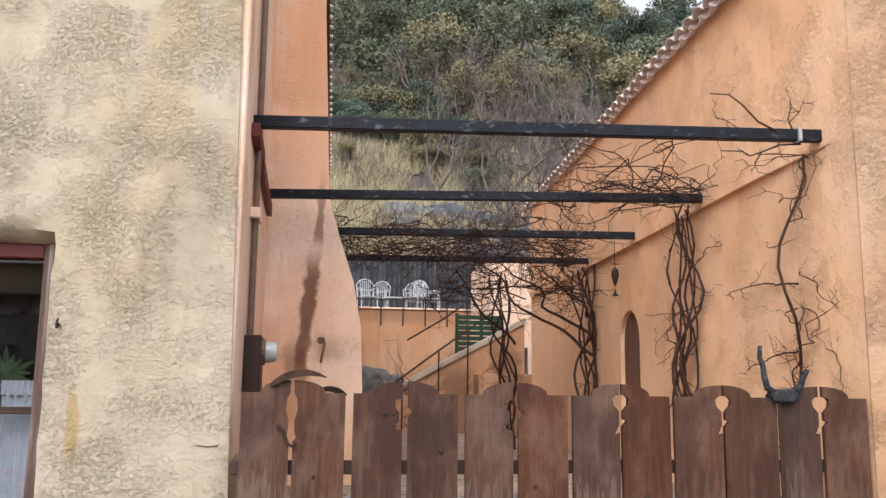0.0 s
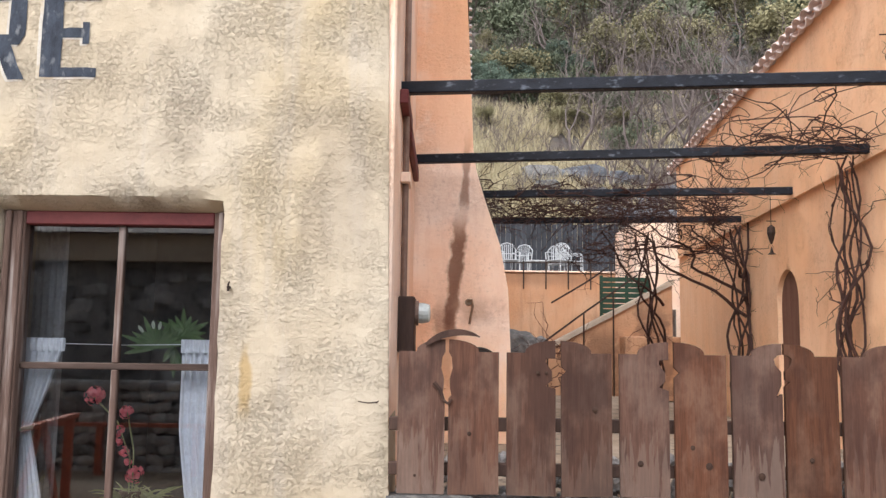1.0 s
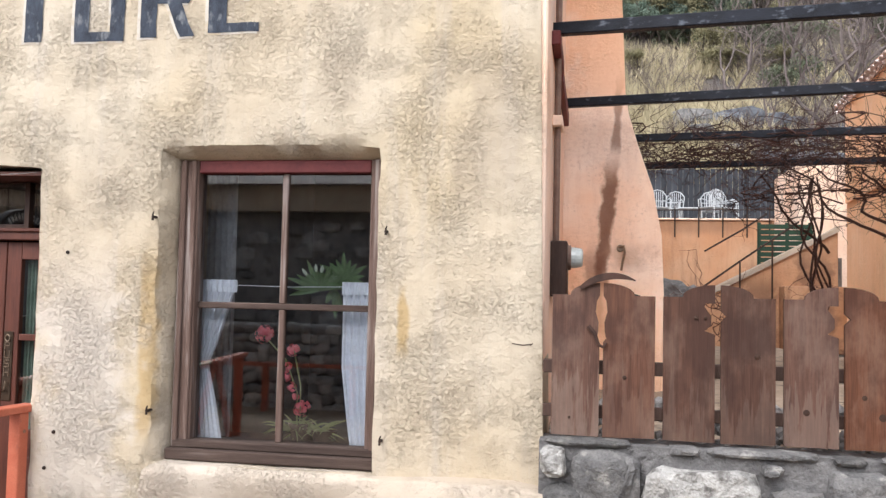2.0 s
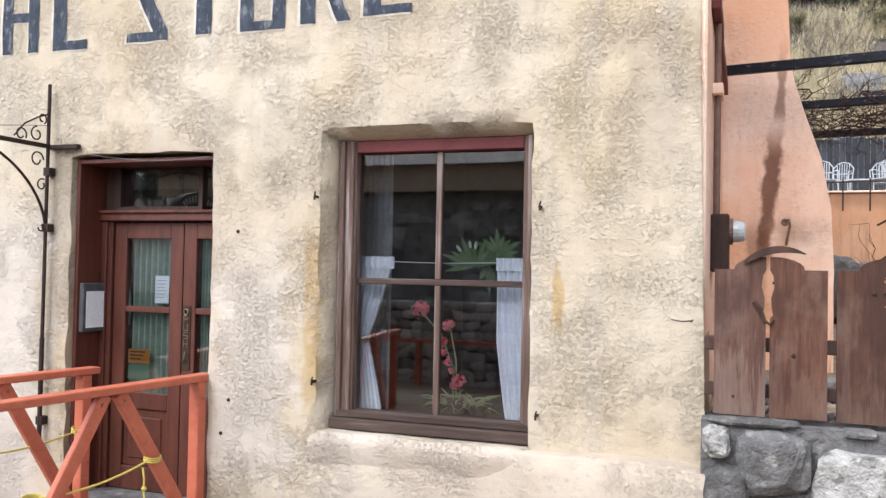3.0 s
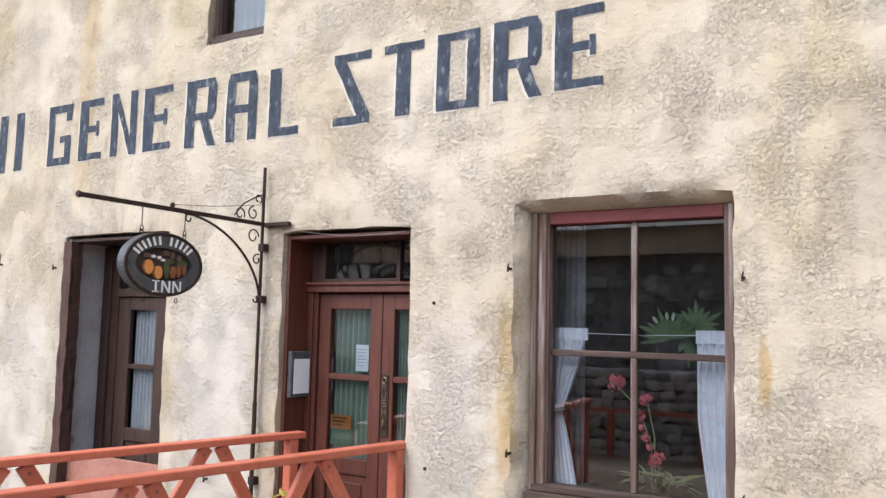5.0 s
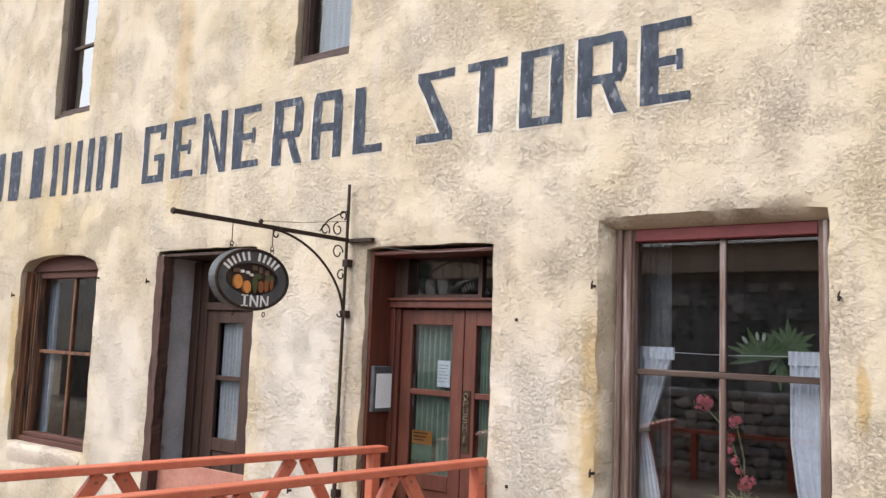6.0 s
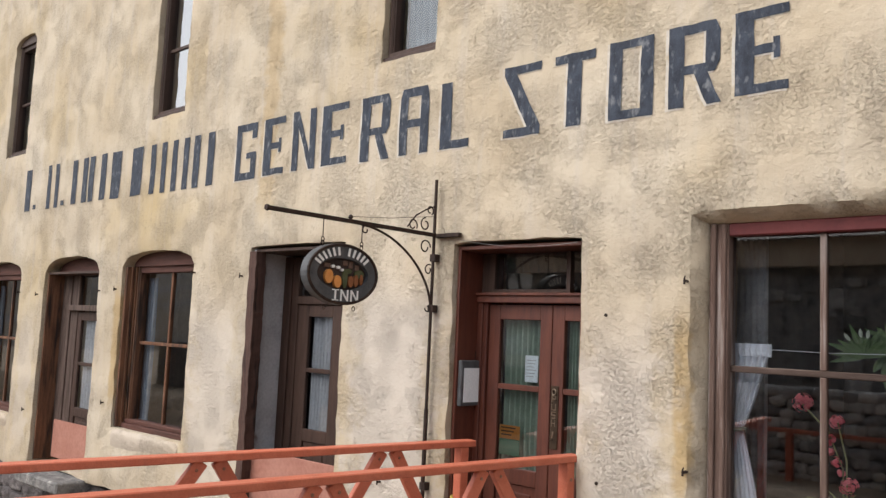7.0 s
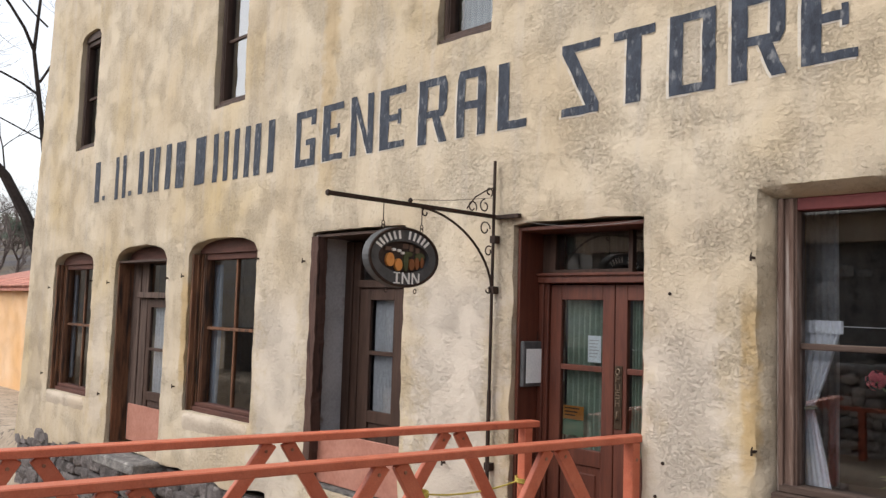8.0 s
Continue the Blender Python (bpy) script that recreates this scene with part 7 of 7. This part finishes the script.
SLATE = mat("blue_grey_slate", (0.085, 0.092, 0.108), (0.17, 0.18, 0.20), 3, 0.85, 0.02, 10, rand=0.3)
DRY = mat("pale_dry_grass", (0.36, 0.30, 0.185), (0.50, 0.43, 0.28), 2, 0.9, 0.0)
tr = random.Random(33)


def branch(bm, p, d, length, r, depth, tips, spread, kinks=4):
    """A limb that forks; its ends are added to tips."""
    pts, q, v = [p], Vector(p), Vector(d)
    for i in range(kinks):
        v = (v + Vector((tr.gauss(0, 0.16), tr.gauss(0, 0.16), tr.gauss(0.05, 0.12)))).normalized()
        q = q + v * length / kinks
        pts.append(q.copy())
    tube(bm, pts, r, 6 if r > 0.06 else (4 if r > 0.02 else 3), 0.6)
    if depth == 0:
        tips.append(q)
        return
    for k in range(tr.choice((2, 3, 3)) if depth > 1 else 3):
        e = (v + Vector((tr.gauss(0, spread), tr.gauss(0, spread), tr.gauss(0.1, spread * 0.7)))).normalized()
        branch(bm, tr.choice(pts[2:]) if k else q, e, length * tr.uniform(0.55, 0.8), r * 0.55, depth - 1, tips, spread, kinks)


def leafy_tree(label, leaf, height, width, count, size):
    t = thing("tree", label, "tree", group="hillside trees")
    bm, tips = bmesh.new(), []
    for k in range(3):
        a = tr.uniform(0, 6.3)
        branch(bm, Vector((0.1 * math.cos(a), 0.1 * math.sin(a), -0.3)), Vector((0.5 * math.cos(a), 0.5 * math.sin(a), 1)).normalized(), height * 0.42, 0.13, 3, tips, 0.55)
    part("trunk", bm, BARK, t)
    bm = bmesh.new()
    clumps = [(c, tr.uniform(0.5, 1.0) * width * 0.20) for c in tr.sample(tips, min(len(tips), 34))]
    for _ in range(count):
        c, r = tr.choice(clumps)
        d = Vector((tr.gauss(0, 1), tr.gauss(0, 1), tr.gauss(0, 0.7))).normalized()
        p = c + d * r * tr.uniform(0.5, 1.0) ** 0.4
        p.z = max(p.z, 0.5)
        u = Vector((tr.gauss(0, 1), tr.gauss(0, 1), tr.gauss(0, 1))).normalized()
        w = (d + Vector((tr.gauss(0, 0.5), tr.gauss(0, 0.5), tr.gauss(0, 0.5)))).cross(u).normalized()
        s = size * tr.uniform(0.6, 1.3)
        bm.faces.new([bm.verts.new(p + u * s), bm.verts.new(p + w * s * 0.6), bm.verts.new(p - u * s), bm.verts.new(p - w * s * 0.6)])
    part("crown", bm, leaf, t)
    return t


def bare_tree(label, height, r, depth, bark, spread=0.5, stems=1):
    t = thing("bare_tree", label, "tree", group="bare trees")
    bm, tips = bmesh.new(), []
    for k in range(stems):
        a = tr.uniform(0, 6.3)
        lean = 0.15 if stems == 1 else 0.6
        branch(bm, Vector((0, 0, -0.3)), Vector((lean * math.cos(a), lean * math.sin(a), 1)).normalized(), height * 0.38, r, depth, tips, spread)
    part("trunk", bm, bark, t)
    return t


protos = [leafy_tree("dark green live oak on the hillside", OAK, 6.5, 6.0, 5600, 0.12), leafy_tree("olive-green oak on the hillside", OLIVE, 5.5, 5.5, 4800, 0.11), leafy_tree("blue-green juniper on the hillside", PINE, 6.0, 4.5, 5600, 0.11)]
bares = [bare_tree("leafless grey-brown tree on the hillside", 6.5, 0.12, 5, PALEBARK, 0.5, 2), bare_tree("leafless grey brush on the hillside", 3.2, 0.04, 4, PALEBARK, 0.6, 5)]


def plant(proto, x, y, scale):
    ob = copy_thing(proto, pose(0, 0, 0))
    ob.matrix_basis = Matrix.LocRotScale((x, y, hill_height(x, y) - 0.1), Euler((0, 0, tr.uniform(0, 6.3))), (scale * tr.uniform(0.9, 1.15), scale * tr.uniform(0.9, 1.15), scale * tr.uniform(0.85, 1.1)))
    return ob


def at_bearing(right, far):
    """A place on the hill, degrees right of the court's axis and metres out."""
    return 0.0 + far * math.sin(radians(right)), -4.9 + far * math.cos(radians(right))


for k, (right, far, scale) in enumerate(((4, 52, 0.9), (7, 58, 1.0), (10, 55, 1.0), (2, 60, 1.1), (13, 62, 1.0), (16, 66, 1.0))):
    plant(protos[(1, 0, 1, 0, 1, 1)[k]], *at_bearing(right, far), scale)
for far, count in ((70, 6), (80, 8), (90, 9), (102, 10), (116, 11), (132, 12), (150, 13)):
    for i in range(count):
        right = -3 + 30 * (i + tr.uniform(0.1, 0.9)) / count
        x, y = at_bearing(right, far + tr.uniform(-4, 4))
        plant(protos[tr.choice((0, 0, 2, 2, 1) if far > 85 else (0, 1, 1, 0))], x, y, tr.uniform(0.9, 1.4) * (1 + (far - 70) * 0.004))
for right, far, scale in ((14, 42, 1.1), (17, 44, 1.2), (11, 46, 1.0), (20, 46, 1.1), (8, 44, 0.8), (15, 50, 1.1), (12, 38, 0.8), (18, 40, 0.9), (13, 47, 1.1), (19, 52, 1.2), (16, 56, 1.2), (9, 50, 0.9), (21, 50, 1.1), (10, 60, 1.2), (14, 63, 1.2), (6, 56, 1.0), (17, 60, 1.2), (12, 54, 1.2), (7, 56, 1.1)):
    plant(bares[0], *at_bearing(right, far), scale)
for i in range(130):
    right, far = tr.uniform(0, 24), tr.uniform(33, 64)
    if right < 9 and far < 51:
        continue
    plant(bares[1], *at_bearing(right, far), tr.uniform(0.6, 1.2))
for i in range(60):
    right, far = tr.uniform(-1, 25), tr.uniform(44, 78)
    plant(protos[tr.choice((0, 0, 1, 2))], *at_bearing(right, far), tr.uniform(0.28, 0.5))
for i in range(60):
    plant(bares[i % 2], tr.uniform(-130, -58), tr.uniform(8, 34), tr.uniform(0.8, 1.3))
for x, y, s, k in ((-98, 24, 0.6, 2), (-110, 27, 0.7, 0), (-118, 20, 0.8, 2), (-30, -60, 1.4, 0), (-50, -58, 1.5, 2), (-15, -62, 1.3, 0), (5, -60, 1.4, 0), (-70, -50, 1.5, 0), (-40, -75, 1.6, 2), (20, -62, 1.4, 0)):
    plant(protos[k], x, y, s)
for p in protos + bares:
    p.matrix_basis = Matrix.Translation((60 + 9 * (protos + bares).index(p), 60, hill_height(60 + 9 * (protos + bares).index(p), 60) - 0.1))


def tufts(label, count, right, far, size):
    bm = bmesh.new()
    for _ in range(count):
        x, y = at_bearing(tr.uniform(*right), tr.uniform(*far))
        if noise.noise((x * 0.25, y * 0.25, 8)) < -0.3:
            continue
        z = hill_height(x, y)
        for _ in range(9):
            d = Vector((tr.gauss(0, 0.45), tr.gauss(0, 0.45), 1)).normalized() * size * tr.uniform(0.5, 1.2)
            u = Vector((tr.gauss(0, 1), tr.gauss(0, 1), 0)).normalized() * 0.035
            p = Vector((x + tr.gauss(0, 0.12), y + tr.gauss(0, 0.12), z - 0.05))
            bm.faces.new([bm.verts.new(p - u), bm.verts.new(p + u), bm.verts.new(p + d)])
    return tagged(part("dry_grass", bm, DRY), label, "grass", "", "stuff")


for i in range(26):
    plant(protos[tr.choice((0, 2))], *at_bearing(tr.uniform(-0.5, 9), tr.uniform(51, 57)), tr.uniform(0.34, 0.52))
tufts("tufts of pale dry grass on the lower hillside", 2200, (-2, 9.5), (34, 51), 0.9)
for i in range(46):
    plant(bares[1], *at_bearing(tr.uniform(-0.5, 9.5), tr.uniform(36, 52)), tr.uniform(0.4, 0.8))
tufts("sparse tufts of dry grass below the bare trees", 1400, (8, 22), (30, 60), 0.8)
for i in range(34):
    x, y = at_bearing(tr.uniform(7, 17), tr.uniform(33, 42))
    w = tr.uniform(0.9, 2.4)
    tagged(part("boulder", rock(x, y, hill_height(x, y) + 0.05, w, w, w * 0.35, 140 + i, 0.25, 2), SLATE), "blue-grey slate slab on the lower hillside", "rock", "hillside slate")
for i in range(26):
    x, y = at_bearing(tr.uniform(1, 22), tr.uniform(27, 40))
    w = tr.uniform(0.7, 2.2)
    tagged(part("boulder", rock(x, y, hill_height(x, y) + 0.1, w, w, w * 0.6, 100 + i, 0.25, 2), STONE), "grey-blue boulder on the lower hillside", "rock", "hillside boulders")

# ---- beyond the store's far end ----
shed = thing("shed", "low orange stucco shed with a terracotta tile roof", "shed", at=(-25, 4, 0))
part("wall", boxes(((-36, 3.0, -1.2), (-18.0, 7.0, 2.06))), TAN, shed)
REDTILE = mat("red_clay_tile", (0.34, 0.13, 0.095), (0.46, 0.22, 0.17), 5, 0.8, 0.003, 40, rand=0.25)
roof = part("roof", prism(bmesh.new(), [(2.75, 2.02), (7.2, 3.1), (7.2, 3.2), (2.75, 2.10)], "x", -36.2, -17.8), REDTILE, shed)
REDCOVER = COVER.copy()
REDCOVER.materials[0] = REDTILE
for i in range(60):
    for r in range(3):
        ob = new("tile", REDCOVER)
        ob.matrix_basis = Matrix.Translation((-17.9 - i * 0.24, 2.70 + r * 0.40, 2.11 + r * 0.105)) @ Matrix.Rotation(radians(90), 4, "Z") @ Matrix.Rotation(radians(-14), 4, "Y")
        ob.parent = roof
DARKBARK = mat("dark_bare_bark", (0.022, 0.017, 0.016), (0.05, 0.04, 0.036), 5, 0.9, 0.01, 20)
west = thing("bare_tree", "large leafless dark tree beyond the store's far end", "tree", group="bare trees", at=(-41, 8.2, -0.8))
bm, tips = bmesh.new(), []
tube(bm, [(-41, 8.2, -0.9), (-41, 8.1, 2.0), (-41, 7.9, 4.0), (-41, 7.3, 5.5), (-41.2, 6.4, 7.2), (-41.4, 5.3, 8.4), (-41.6, 3.8, 9.3)], 0.36, 8, 0.45)
tube(bm, [(-41, 8.0, 3.4), (-40.9, 8.1, 7.0), (-41, 7.6, 10.4), (-41.1, 7.2, 13.0), (-41.2, 7.4, 16.2)], 0.17, 7, 0.35)
for p, d, ln, r in (((-41.2, 7.4, 16.0), (0, -0.1, 1), 3.0, 0.09), ((-41.1, 7.2, 13.0), (-0.1, -0.6, 0.9), 4.2, 0.11), ((-41, 7.5, 11.0), (0, -0.9, 0.6), 3.6, 0.08), ((-41, 7.5, 11.6), (0.1, 0.4, 1), 4.2, 0.09), ((-41, 7.8, 9.0), (0.0, -0.8, 0.25), 2.8, 0.06), ((-41.2, 6.4, 7.2), (0, -0.1, 1), 2.6, 0.06), ((-41.1, 7.0, 6.0), (0, -0.5, -0.4), 2.0, 0.04), ((-41.4, 5.3, 8.4), (0, -0.4, 1), 3.4, 0.08), ((-41, 7.7, 14.2), (0, -0.7, 0.5), 3.0, 0.06)):
    branch(bm, Vector(p), Vector(d).normalized(), ln, r * 0.75, 5, tips, 0.42)
for p in tr.sample(tips, min(len(tips), 420)):
    branch(bm, p, Vector((tr.gauss(0, 1), tr.gauss(-0.3, 1), tr.gauss(0.2, 0.8))).normalized(), tr.uniform(0.7, 1.5), 0.012, 1, [], 0.5, 3)
part("trunk", bm, DARKBARK, west)

# ---- across the street, seen only in the window glass ----
OPPSTONE = mat("dark_rubble_wall", (0.20, 0.205, 0.215), (0.38, 0.38, 0.385), 3.5, 0.9, 0.04, 5, c3=(0.08, 0.075, 0.07), c3scale=4, c3lo=0.56, rand=0.5)
opp = thing("stone_house", "dark rubble stone house across the street", "house", at=(-2, -12, 0))
part("wall", boxes(((-14, -14, -0.2), (-4.2, -12, 3.4)), ((-3.2, -14, -0.2), (10, -12, 3.4)), ((-4.2, -14, 2.1), (-3.2, -12, 3.4))), OPPSTONE, opp)
part("eave", boxes(((-14.3, -14.2, 3.4), (10.3, -11.7, 3.95))), PLINTH, opp)
part("roof", prism(bmesh.new(), [(-11.5, 3.95), (-14.5, 4.9), (-17.5, 3.95)], "x", -14.5, 10.5), DARKWOOD, opp)
part("door", boxes(((-4.2, -12.4, -0.2), (-3.2, -12.3, 2.1))), DARKWOOD, opp)
orng = random.Random(9)
for i in range(170):
    x, z = orng.uniform(-9, 4), orng.uniform(0.1, 3.2)
    if -4.6 < x < -2.8 and z < 2.4:
        continue
    w = orng.uniform(0.3, 0.6)
    part("stone", rock(x, -12.0, z, w, 0.2, w * 0.6, orng.random() * 60, 0.15, 1), OPPSTONE, opp)

COBBLE = mat("river_cobble", (0.30, 0.31, 0.33), (0.52, 0.53, 0.55), 5, 0.85, 0.01, 14, rand=0.45)
bank = thing("cobble_wall", "low retaining wall of dark rounded cobbles across the street", "wall", "structure", at=(-4, -6.4, 0))
part("mortar", boxes(((-22, -6.8, -0.2), (9, -6.35, 1.24)), bevel=0.02), DARKMORTAR, bank)
SHAPES = [mesh_of(rock(0, 0, 0, 1, 0.9, 0.8, 200 + i, 0.25, 2), COBBLE, True, "cobble") for i in range(6)]
for r in range(9):
    x = -7.6
    while x < -2.6:
        w = orng.uniform(0.12, 0.26)
        ob = new("cobble", orng.choice(SHAPES))
        ob.matrix_basis = Matrix.LocRotScale((x + w / 2, -6.34, 0.06 + r * 0.14 + orng.uniform(-0.02, 0.02)), Euler((0, orng.uniform(-0.4, 0.4), 0)), (w * 1.08, 0.16, 0.19))
        ob.parent = bank
        ob.matrix_parent_inverse = Matrix.Translation((4, 6.4, 0))
        x += w

# a low red rail before the cobbles
verge = thing("railing", "low rust-red timber rail before the cobble wall", "railing", at=(-5, -5.95, 0))
part("top_rail", strut(bmesh.new(), (-7.8, -5.95, 0.70), (-2.4, -5.95, 0.70), 0.09, 0.05, (0, 1, 0), 0.005), RAILRED, verge)
for x in (-7.6, -6.3, -5.0, -3.75, -2.5):
    part("post", strut(bmesh.new(), (x, -5.95, 0.0), (x, -5.95, 0.675), 0.08, 0.08, (0, 1, 0), 0.005), RAILRED, verge)
